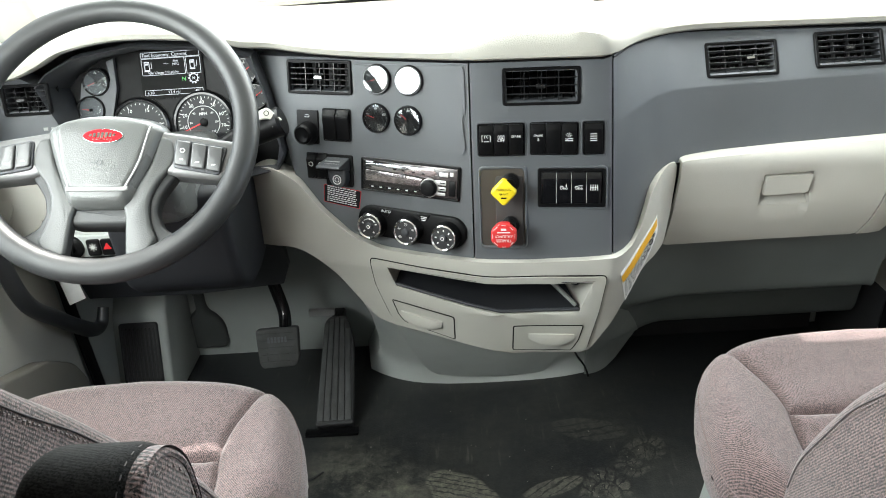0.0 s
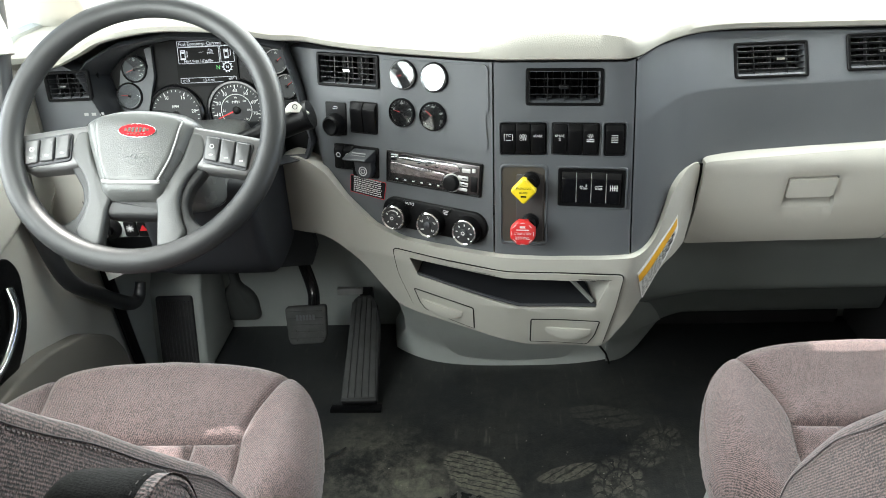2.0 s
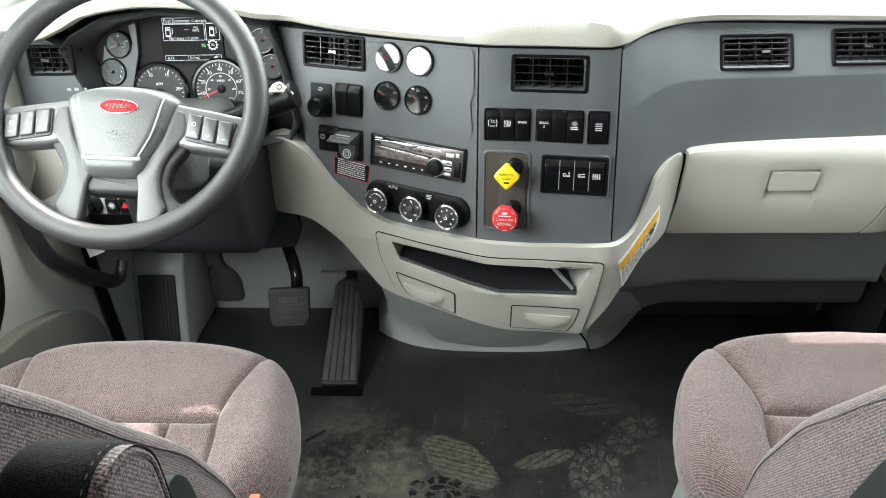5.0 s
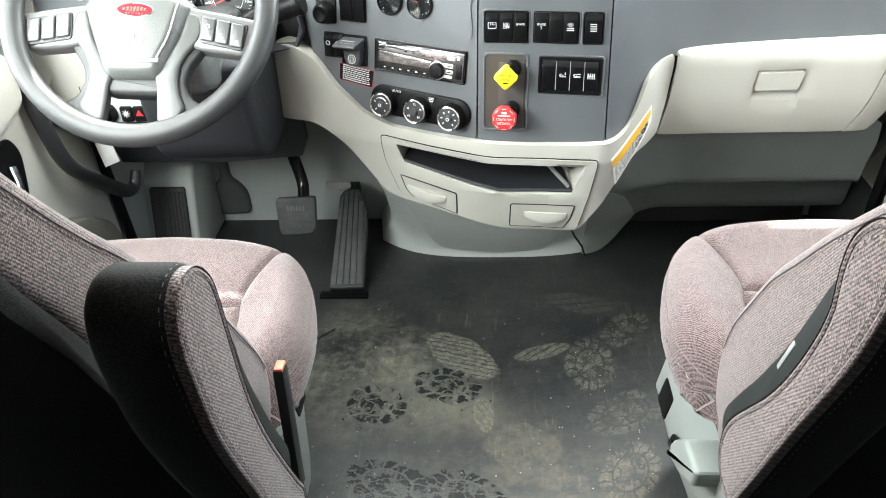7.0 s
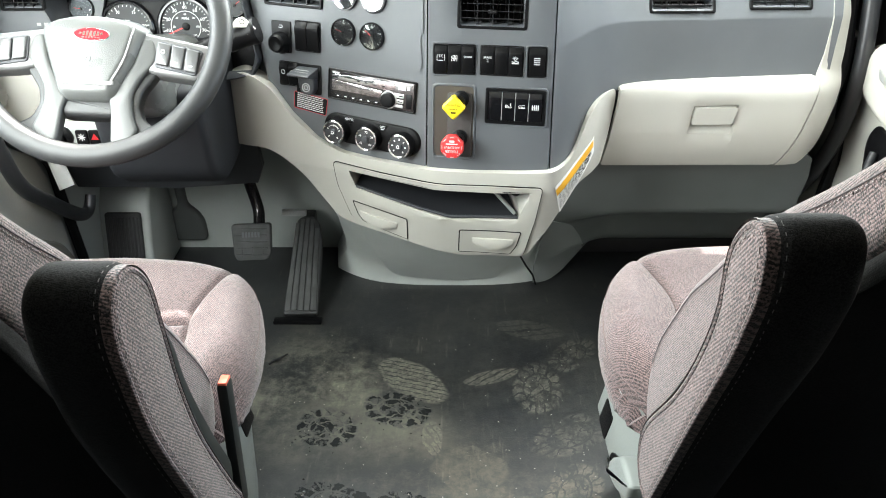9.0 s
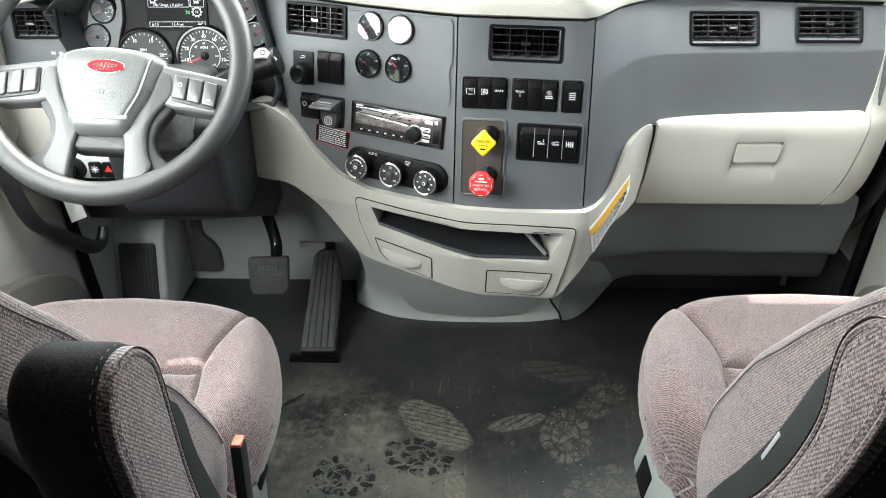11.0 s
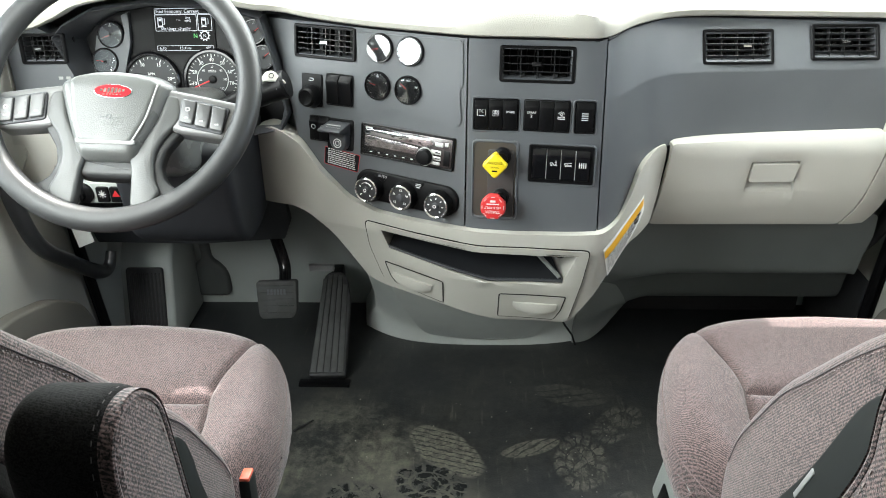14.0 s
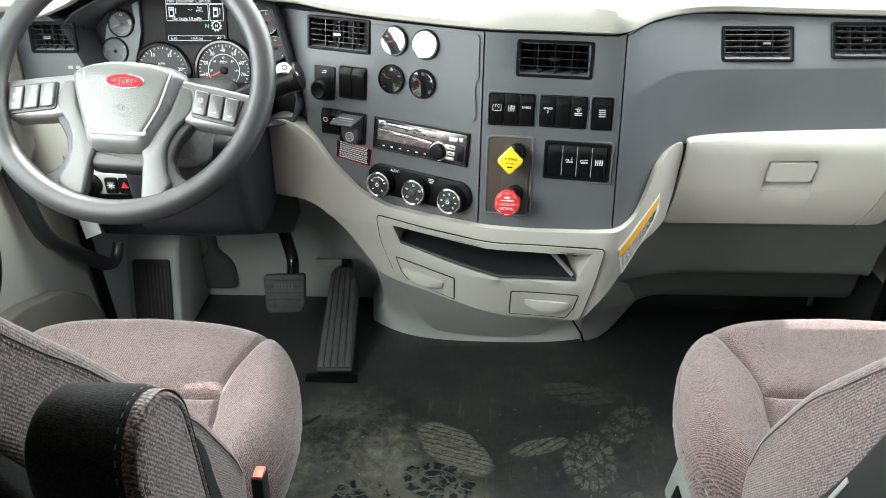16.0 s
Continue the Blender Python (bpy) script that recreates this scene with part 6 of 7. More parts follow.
# ---- steering wheel and column ----
WC, PITCH, YAW = Vector((-0.497, 1.233, 0.942)), radians(38.8), 0.05
normal = Vector((math.sin(YAW) * math.cos(PITCH), -math.cos(YAW) * math.cos(PITCH), math.sin(PITCH)))
across = Vector((math.cos(YAW), math.sin(YAW), 0))
wm = Matrix.Identity(4)
for k, c in enumerate((across, normal.cross(across), normal, WC)):
    for r in range(3):
        wm[r][k] = c[r]
wm = wm @ shift(0, 0, 0, -4.0)
wheel = thing("steering_wheel", WC, "grey grained truck steering wheel with button pods and red badge", "steering wheel")
bm = bmesh.new()
rows = []
for k in range(96):
    a = 2 * math.pi * k / 96
    rows.append([bm.verts.new(((0.2232 + 0.0206 * math.cos(b)) * math.cos(a) - 0.006, (0.2232 + 0.0206 * math.cos(b)) * math.sin(a) + 0.002, 0.0185 * math.sin(b))) for b in (2 * math.pi * j / 18 for j in range(18))])
for a, b in zip(rows, rows[1:] + rows[:1]):
    for j in range(18):
        bm.faces.new((a[j], b[j], b[(j + 1) % 18], a[(j + 1) % 18]))
part("rim", bm, WHEEL, wheel, m=wm)


def mirrored(half):
    return half + [(-u, v) for u, v in half[::-1] if abs(u) > 1e-6]


# The hub sits slightly off the rim's centre
hm = wm @ shift(-0.012, 0)
SPOKE = material("satin_silver_spoke", (0.115, 0.115, 0.114), 0.3, metal=0.15, vary=0.05)
BUTTON = material("satin_grey_button", (0.062, 0.063, 0.064), 0.26)
pad = mirrored([(0.0, -0.119), (0.042, -0.118), (0.052, -0.110), (0.074, -0.058), (0.092, -0.012), (0.099, 0.012), (0.093, 0.024), (0.070, 0.037), (0.036, 0.043), (0.0, 0.045)])
GRAINED = material("grained_satin_grey", (0.060, 0.062, 0.061), 0.36, grain=520, bump=0.35, vary=0.06)


def swell(outline, rise, base, rings=16):
    """A moulded pad: its outline drawn in ring by ring on a swelling face, over a straight edge."""
    n = len(outline)
    line = np.array(outline + outline[:1], float)
    dense = np.concatenate([np.linspace(p, q, 6, endpoint=False) for p, q in zip(line, line[1:])])
    cu, cv = line[:-1].mean(axis=0)
    bm = bmesh.new()
    made = [[bm.verts.new((u, v, base)) for u, v in outline]]
    for k in range(rings):
        f = 1 - (k / rings) ** 1.4
        ring = []
        for u, v in outline:
            u, v = cu + (u - cu) * f, cv + (v - cv) * f
            d = float(np.min(np.hypot(dense[:, 0] - u, dense[:, 1] - v)))
            ring.append(bm.verts.new((u, v, rise(u, v, d))))
        made.append(ring)
    for a, b in zip(made, made[1:]):
        for k in range(n):
            bm.faces.new((a[k], a[(k + 1) % n], b[(k + 1) % n], b[k]))
    bm.faces.new(made[-1])
    return bm


def pad_rise(u, v, d):
    """The hub pad rolls over at its edge and leans back towards its top."""
    return 0.006 - 0.020 * max(0, 1 - d / 0.020) ** 2.2 - 7.0 * max(0, v) ** 2 - 0.8 * u * u


hub = part("airbag_pad", swell(even(rounded(pad, 0.016, 4), 0.003), pad_rise, -0.05), HUB, wheel, "light grey grained hub pad", m=hm)
# Raised shield inside the pad, with its bright edge
shield = mirrored([(0.0, -0.092), (0.038, -0.092), (0.045, -0.086), (0.062, -0.046), (0.073, 0.002), (0.076, 0.016), (0.066, 0.026), (0.034, 0.034), (0.0, 0.036)])


def shield_rise(u, v, d):
    return pad_rise(u, v, 1.0) + 0.0030 - 0.0040 * max(0, 1 - d / 0.007) ** 2


part("shield", swell(even(rounded(shield, 0.008, 3), 0.003), shield_rise, -0.004), HUB, hub, m=hm)
TRIM = material("pale_grey_trim", (0.34, 0.34, 0.335), 0.28, vary=0.05)
for line, size in (([(-0.044, -0.087), (-0.039, -0.0905), (0.039, -0.0905), (0.044, -0.087)], 0.0036), ([(0.0445, -0.0855), (0.0615, -0.046), (0.072, 0.002), (0.0755, 0.017)], 0.0019)):
    path = [(p.x, p.y, shield_rise(p.x, p.y, 0.002) - 0.0006) for p in spline([(u, v, 0) for u, v in line], 8)]
    part("shield_edge", tube(bmesh.new(), path, size, 8), TRIM, hub, "pale satin edge", m=hm)
hm_badge = hm @ shift(0.004, -0.004, 0.0) @ pose(0, 0, 0, -3, 0, 0)
bm = bmesh.new()
prism(bm, [(0.032 * math.cos(a), 0.0125 * math.sin(a)) for a in (2 * math.pi * k / 32 for k in range(32))], 0.006, 0.0102, 0.001)
badge = part("badge", bm, CHROME, hub, "chrome-rimmed oval badge", m=hm_badge)
bm = bmesh.new()
prism(bm, [(0.0308 * math.cos(a), 0.0116 * math.sin(a)) for a in (2 * math.pi * k / 32 for k in range(32))], 0.0100, 0.0108)
part("badge_field", bm, material("red_enamel", (0.42, 0.008, 0.014), 0.35, specular=0.15), badge, "red enamel field", m=hm_badge)
bm = bmesh.new()
for k in range(7):
    prism(bm, rounded([(-0.022 + 0.0062 * k, -0.001 - 0.0003 * k * (6 - k)), (-0.0175 + 0.0062 * k, -0.001 - 0.0003 * k * (6 - k)), (-0.0165 + 0.0062 * k, 0.0035 + 0.0003 * k * (6 - k)), (-0.021 + 0.0062 * k, 0.0035 + 0.0003 * k * (6 - k))], 0.001, 2), 0.0108, 0.0112)
for k in range(6):
    block(bm, -0.016 + 0.0056 * k, -0.0125 + 0.0056 * k, -0.0072, -0.0052, 0.0108, 0.0112)
part("badge_bars", bm, CHROME, badge, "bright bars", m=hm_badge)
bm = bmesh.new()
hoop(bm, circle(0.004, 0, 0.0045, 16), circle(0.004, 0, 0.0036, 16), 0.0, 0.0005)
block(bm, -0.009, 0.001, -0.0005, 0.0005, 0, 0.0005)
block(bm, 0.007, 0.0085, -0.004, 0.004, 0, 0.0005)
part("horn_mark", bm, DARK, hub, m=hm @ shift(-0.002, -0.048, 0.0089))
for s in (-1, 1):
    bm = bmesh.new()
    prism(bm, rounded([(s * u, v) for u, v in ((0.078, 0.016), (0.098, 0.012), (0.150, 0.004), (0.216, -0.008), (0.216, -0.046), (0.190, -0.072), (0.118, -0.064), (0.080, -0.054))], 0.008, 3), -0.045, -0.0105, 0.008)
    spoke = part("spoke", bm, SPOKE, wheel, "satin silver spoke", m=hm)
    bm = bmesh.new()
    prism(bm, rounded([(s * u, v) for u, v in ((0.114, -0.002), (0.197, -0.018), (0.187, -0.065), (0.112, -0.051))], 0.006, 3), -0.03, -0.0075, 0.001)
    pod = part("button_pod", bm, DARK, wheel, "dark grey pod with three satin buttons", m=hm)
    for k in range(3):
        u0 = 0.1165 + k * 0.0258
        v0 = -0.0055 - 0.195 * (u0 - 0.117)
        bm = bmesh.new()
        prism(bm, rounded([(s * u, v) for u, v in ((u0, v0), (u0 + 0.0238, v0 - 0.0046), (u0 + 0.0208, v0 - 0.0455), (u0 - 0.0015, v0 - 0.0415))], 0.003, 2), -0.012, -0.003, 0.0025)
        key = part("button", bm, BUTTON, pod, "satin grey button", m=hm)
        bm = bmesh.new()
        block(bm, s * (u0 + 0.010) - 0.003, s * (u0 + 0.010) + 0.003, v0 - 0.0345, v0 - 0.033, -0.003, -0.0026)
        if k == (0 if s > 0 else 2):
            hoop(bm, circle(s * (u0 + 0.0108), v0 - 0.019, 0.0038, 14), circle(s * (u0 + 0.0108), v0 - 0.019, 0.0029, 14), -0.003, -0.0026)
        part("mark", bm, WHITE, key, m=hm)
    bm = bmesh.new()
    prism(bm, rounded([(s * u, v) for u, v in ((0.060, -0.045), (0.098, -0.030), (0.116, -0.062), (0.093, -0.096), (0.088, -0.122), (0.098, -0.146), (0.120, -0.160), (0.152, -0.154), (0.125, -0.178), (0.074, -0.202), (0.066, -0.172), (0.059, -0.142), (0.054, -0.112))], 0.007, 3), -0.040, -0.018, 0.006)
    arm = part("lower_spoke", bm, WHEEL, wheel, "dark grained lower arm", m=hm)
    face = [(0.036, -0.112), (0.054, -0.084), (0.076, -0.044), (0.088, 0.004), (0.108, 0.000), (0.116, -0.030), (0.112, -0.046), (0.090, -0.073), (0.079, -0.097), (0.077, -0.118), (0.083, -0.148), (0.094, -0.168), (0.078, -0.196), (0.047, -0.196), (0.044, -0.160), (0.042, -0.130)]
    bm = bmesh.new()
    prism(bm, rounded([(s * u, v) for u, v in face], 0.008, 3), -0.028, -0.0085, 0.006)
    part("arm_face", bm, GRAINED, arm, "pale grained face of the arm", m=hm)
bm = bmesh.new()
prism(bm, rounded([(-0.056, -0.108), (0.056, -0.108), (0.058, -0.140), (0.040, -0.145), (-0.040, -0.145), (-0.058, -0.140)], 0.006, 3), -0.05, -0.016, 0.010)
part("lower_cover", bm, WHEEL, wheel, "dark lower hub cover", m=hm)
bm = bmesh.new()
lathe(bm, [(0.055, -0.05), (0.060, -0.075), (0.05, -0.10), (0.045, -0.16)])
part("hub_back", bm, BLACK, wheel, m=wm)

COLUMN = material("black_column_plastic", (0.014, 0.015, 0.018), 0.6, grain=900, bump=0.3, specular=0.3)
column = thing("steering_column", (-0.5, 1.5, 0.56), "dark plastic steering column shroud under the wheel", "steering column")
bm = cushion((-0.495, 1.43, 0.805), (0.080, 0.15, 0.055), 0.45)
part("upper_shroud", bm, HUB, column, "grey upper shroud")
part("lower_shroud", slab(rounded([(1.33, 0.80), (1.60, 0.84), (1.66, 0.60), (1.52, 0.555), (1.43, 0.552), (1.36, 0.60)], 0.03, 3), -0.605, -0.372, 0.02), COLUMN, column, "dark lower shroud")
stalk = thing("column_stalk", (-0.40, 1.42, 0.84), "black column stalk with a pale paddle and white symbols", "control stalk")
bm = bmesh.new()
tube(bm, spline([(-0.43, 1.41, 0.845), (-0.36, 1.44, 0.862), (-0.30, 1.45, 0.880), (-0.268, 1.452, 0.890)], 4), [0.018] * 4 + [0.024] * 2 + [0.031] * 5 + [0.033, 0.030], 18, squash=0.85)
part("arm", bm, BLACK, stalk)
sm = on_dash(-0.292, 0.905, lambda x, z: 1.43 + 0.35 * (z - 0.9) + 0.3 * (x + 0.29))
bm = bmesh.new()
prism(bm, rounded([(-0.026, -0.004), (-0.010, 0.014), (0.004, 0.016), (0.027, -0.010), (0.020, -0.013), (0.0, -0.004)], 0.005, 3), -0.004, 0.004, 0.002)
part("paddle", bm, BEIGE, stalk, "pale grey paddle", m=sm)
bm = bmesh.new()
hoop(bm, circle(0.0, 0.006, 0.005, 16), circle(0.0, 0.006, 0.0036, 16), 0.004, 0.0045)
block(bm, 0.012, 0.018, -0.002, 0.0, 0.004, 0.0045)
part("mark", bm, BLACK, stalk, m=sm)
bm = bmesh.new()
tube(bm, [(0.006, -0.020, 0.006), (0.014, -0.014, 0.006)], 0.0006, 5)
tube(bm, [(0.007, -0.014, 0.006), (0.013, -0.020, 0.006)], 0.0006, 5)
part("mark", bm, WHITE, stalk, m=sm)

# Ignition and two switches under the column
im = on_dash(-0.716, 0.636, lambda x, z: 1.50)
ignition = thing("ignition_panel", im.translation, "grey ignition panel with key barrel and two small switches", "ignition panel")
bm = bmesh.new()
prism(bm, rrect(0, 0, 0.135, 0.050, 0.015), -0.03, 0.0, 0.004)
part("plate", bm, KICK, ignition, m=im)
bm = bmesh.new()
lathe(bm, [(0.026, 0), (0.026, 0.006), (0.02, 0.010), (0.012, 0.010), (0.011, 0.02), (0, 0.02)])
part("key_barrel", bm, BLACK, ignition, m=im @ shift(-0.043, 0.0))
bm = bmesh.new()
block(bm, -0.0025, 0.0025, -0.012, 0.012, 0.018, 0.035, 0.001)
part("key", bm, SILVER, ignition, "metal key", m=im @ shift(-0.043, 0.0))
for u in (0.004, 0.034):
    bm = bmesh.new()
    prism(bm, rrect(u, -0.002, 0.027, 0.036, 0.004), 0, 0.006, 0.002)
    cap = part("switch", bm, BLACK, ignition, m=im)
    bm = bmesh.new()
    if u < 0.03:
        for k in range(8):
            bmesh.ops.create_cube(bm, size=1, matrix=Matrix.Translation((u, 0, 0.0062)) @ Matrix.Rotation(radians(45 * k), 4, "Z") @ Matrix.Translation((0.0065, 0, 0)) @ Matrix.Diagonal((0.005, 0.0014, 0.0004, 1)))
        lathe(bm, [(0.004, 0.006), (0.004, 0.0064)], u, 0, 16)
        part("sun_symbol", bm, WHITE, cap, m=im, smooth=False)
    else:
        prism(bm, [(u - 0.009, -0.006), (u + 0.009, -0.006), (u, 0.009)], 0.006, 0.0064)
        part("hazard_symbol", bm, RED, cap, "red hazard triangle", m=im)
fuse = thing("fuse_flap", (-0.80, 1.53, 0.66), "small beige flap in the knee panel", "flap")
bm = bmesh.new()
hoop(bm, rrect(0, 0, 0.05, 0.07, 0.008), rrect(0, 0, 0.046, 0.066, 0.007), 0, 0.002)
part("gap", bm, BLACK, fuse, m=on_dash(-0.795, 0.665, lambda x, z: 1.528))

# ---- pedals and footwell ----
brake = thing("brake_pedal", (-0.45, 1.80, 0.10), "black rubber brake pedal hanging on a curved arm", "pedal")
pm = Matrix.Translation((-0.4525, 1.80, 0.182)) @ pose(0, 0, 0, 72, 0, 2)
bm = bmesh.new()
prism(bm, rounded([(-0.057, 0.050), (0.057, 0.053), (0.054, -0.035), (0.042, -0.054), (-0.046, -0.056), (-0.053, -0.04)], 0.010, 3), -0.012, 0.010, 0.004)
pedal_pad = part("pad", bm, TREAD, brake, m=pm)
bm = bmesh.new()
for k in range(-2, 3):
    block(bm, -0.046, 0.046, k * 0.019 - 0.0018, k * 0.019 + 0.0018, 0.010, 0.0125, 0.0008, 1)
for k in (-1, 0, 1):
    block(bm, k * 0.03 - 0.0015, k * 0.03 + 0.0015, -0.046, -0.012, 0.010, 0.0122)
part("ribs", bm, TREAD, pedal_pad, m=pm)
bm = bmesh.new()
for k in range(6):
    block(bm, -0.026 + 0.009 * k, -0.020 + 0.009 * k, 0.014, 0.029, 0.0125, 0.0134)
part("bars", bm, GREY, pedal_pad, "worn moulded bars", m=pm)
bm = bmesh.new()
tube(bm, spline([(-0.432, 1.822, 0.225), (-0.436, 1.85, 0.262), (-0.456, 1.872, 0.33), (-0.470, 1.872, 0.40), (-0.474, 1.85, 0.50), (-0.474, 1.83, 0.62)], 6), 0.0165, 14, squash=0.55)
part("arm", bm, SHINY, brake, "glossy black painted flat arm")
gas = thing("accelerator_pedal", (-0.31, 1.66, 0.0), "long ribbed black accelerator pedal hinged on the floor", "pedal")
a, b = Vector((-0.3065, 1.667, 0.014)), Vector((-0.313, 1.935, 0.185))
up = (b - a).normalized()
side = Vector((1, 0, 0))
side = (side - up * side.dot(up)).normalized()
gm = Matrix.Identity(4)
for k, c in enumerate((side, up, side.cross(up), a)):
    for r in range(3):
        gm[r][k] = c[r]
length = (b - a).length
bm = bmesh.new()
prism(bm, rounded([(-0.050, 0.0), (0.050, 0.0), (0.050, length * 0.74), (0.038, length * 0.93), (0.022, length), (-0.016, length), (-0.030, length * 0.955)], 0.008, 3), -0.012, 0.010, 0.004)
tread = part("tread", bm, RUBBER, gas, m=gm)
for k in range(-2, 3):
    bm = bmesh.new()
    high = length * (0.925, 0.965, 0.975, 0.96, 0.865)[k + 2]
    lean_by = high / length * (0.004 - 0.0042 * k)
    prism(bm, [(k * 0.0186 - 0.0080, 0.010), (k * 0.0186 + 0.0080, 0.010), (k * 0.0186 + 0.0080 - 0.0022 * high / length + lean_by, high), (k * 0.0186 - 0.0080 + 0.0022 * high / length + lean_by, high)], 0.009, 0.0135, 0.0012)
    part("rib", bm, TREAD, tread, m=gm)
bm = bmesh.new()
block(bm, -0.382, -0.243, 1.640, 1.668, 0.0, 0.010, 0.003)
part("hinge", bm, BLACK, gas)
bm = bmesh.new()
block(bm, -0.335, -0.300, 1.94, 2.02, 0.02, 0.17, 0.006)
part("bracket", bm, BLACK, gas)
bm = bmesh.new()
block(bm, -0.40, -0.325, 1.97, 1.985, 0.170, 0.190, 0.003)
part("bracket_plate", bm, SILVER, gas, "bare metal bracket")
dead = thing("foot_rest", (-0.85, 1.85, 0.0), "black ribbed rubber foot rest sloping against the kick panel", "foot rest")
dm = Matrix.Translation((-0.848, 1.833, 0.118)) @ pose(0, 0, 0, 74, 0, 0)
bm = bmesh.new()
prism(bm, rrect(0, 0, 0.106, 0.25, 0.008), -0.012, 0.0, 0.004)
base = part("plate", bm, RUBBER, dead, m=dm)
for k in range(-4, 5):
    bm = bmesh.new()
    block(bm, k * 0.011 - 0.003, k * 0.011 + 0.003, -0.112, 0.112, -0.001, 0.005, 0.0012, 1)
    part("rib", bm, RUBBER, base, m=dm)
bm = bmesh.new()
bm = slab(rounded([(1.813, 0.0), (2.068, 0.0), (2.068, 0.44), (1.98, 0.36), (1.888, 0.252)], 0.015, 3), -0.93, -0.772, 0.012, 3)
part("support", bm, KICK, dead, "grey-green plastic wedge")
bulge = thing("firewall_bulge", (-0.73, 2.05, 0.02), "dark grey moulded bulge on the firewall", "moulding")
bm = bmesh.new()
prism(bm, rounded([(-0.068, -0.055), (0.060, -0.055), (0.058, 0.02), (0.040, 0.052), (0.012, 0.075), (0.008, 0.20), (-0.022, 0.20), (-0.016, 0.075), (-0.046, 0.052), (-0.064, 0.02)], 0.02, 3), -0.04, 0.012, 0.010)
part("cover", bm, material("mid_grey_moulding", (0.07, 0.075, 0.074), 0.55, grain=700, bump=0.3), bulge, m=Matrix.Translation((-0.735, 2.06, 0.09)) @ pose(0, 0, 0, 90, 0, 0))
tag = thing("paper_tag", (-0.84, 1.60, 0.44), "white paper tag with a punched hole hanging below the column", "tag")
bm = bmesh.new()
q = [Vector(p) for p in ((-0.868, 1.598, 0.535), (-0.823, 1.594, 0.525), (-0.819, 1.604, 0.462), (-0.863, 1.608, 0.443))]
front_side = [bm.verts.new(p) for p in q]
rear_side = [bm.verts.new(p + Vector((0, 0.0012, 0))) for p in q]
bm.faces.new(front_side)
bm.faces.new(rear_side[::-1])
for k in range(4):
    bm.faces.new((front_side[k], front_side[(k + 1) % 4], rear_side[(k + 1) % 4], rear_side[k]))
part("sheet", bm, PAPER, tag)
bm = bmesh.new()
lathe(bm, [(0.005, 0), (0.005, 0.0008)], n=16)
part("hole", bm, BLACK, tag, "dark punched hole", m=Matrix.Translation((-0.832, 1.6065, 0.468)) @ pose(0, 0, 0, 90, 0, 0))
# Rubber upturn of the mat along the passenger footwell
bm = bmesh.new()
block(bm, 0.44, RIGHT - 0.04, 2.035, 2.072, 0.0, 0.10, 0.01)
structure("trim_mat_edge", bm, RUBBER, "black rubber mat turned up against the firewall", "trim")

# ---- seats ----
SEAT_THREAD = material("mauve_thread", (0.17, 0.125, 0.12), 0.9)
DIM_THREAD = material("dark_thread", (0.10, 0.09, 0.09), 0.9)
HINGE = material("grey_hinge_plastic", (0.016, 0.018, 0.0175), 0.55, specular=0.2)
def ease(points, steps=6):
    """The same closed outline with its long sides divided."""
    out = []
    for (a, b), (c, d) in zip(points, points[1:] + points[:1]):
        n = steps if abs(a - c) + abs(b - d) > 0.1 else 1
        out += [(a + (c - a) * k / n, b + (d - b) * k / n) for k in range(n)]
    return out


# Plan of a seat cushion, from its middle towards one side: outer edge, seam of the bolster, line of the cross seam
EDGE_PLAN = [(0.0, 1.207), (0.11, 1.199), (0.185, 1.183), (0.235, 1.160), (0.268, 1.118), (0.291, 1.060), (0.311, 0.980), (0.322, 0.890), (0.319, 0.835), (0.303, 0.785), (0.276, 0.735), (0.248, 0.685), (0.228, 0.600)]
SEAM_PLAN = [(0.218, 1.170), (0.213, 1.125), (0.201, 1.075), (0.190, 1.030), (0.186, 0.985), (0.188, 0.955), (0.196, 0.900), (0.206, 0.840), (0.212, 0.760), (0.214, 0.585)]
CROSS_Y, PANEL_SEAM = 0.958, 0.110


def resample(points, n):
    """n points evenly along a line."""
    p = np.array(points, float)
    d = np.concatenate([[0], np.cumsum(np.hypot(*np.diff(p, axis=0).T))])
    q = np.linspace(0, d[-1], n)
    return np.stack([np.interp(q, d, p[:, 0]), np.interp(q, d, p[:, 1])], 1)


def nearest(points, line):
    return np.min(np.hypot(points[:, None, 0] - line[None, :, 0], points[:, None, 1] - line[None, :, 1]), axis=1)


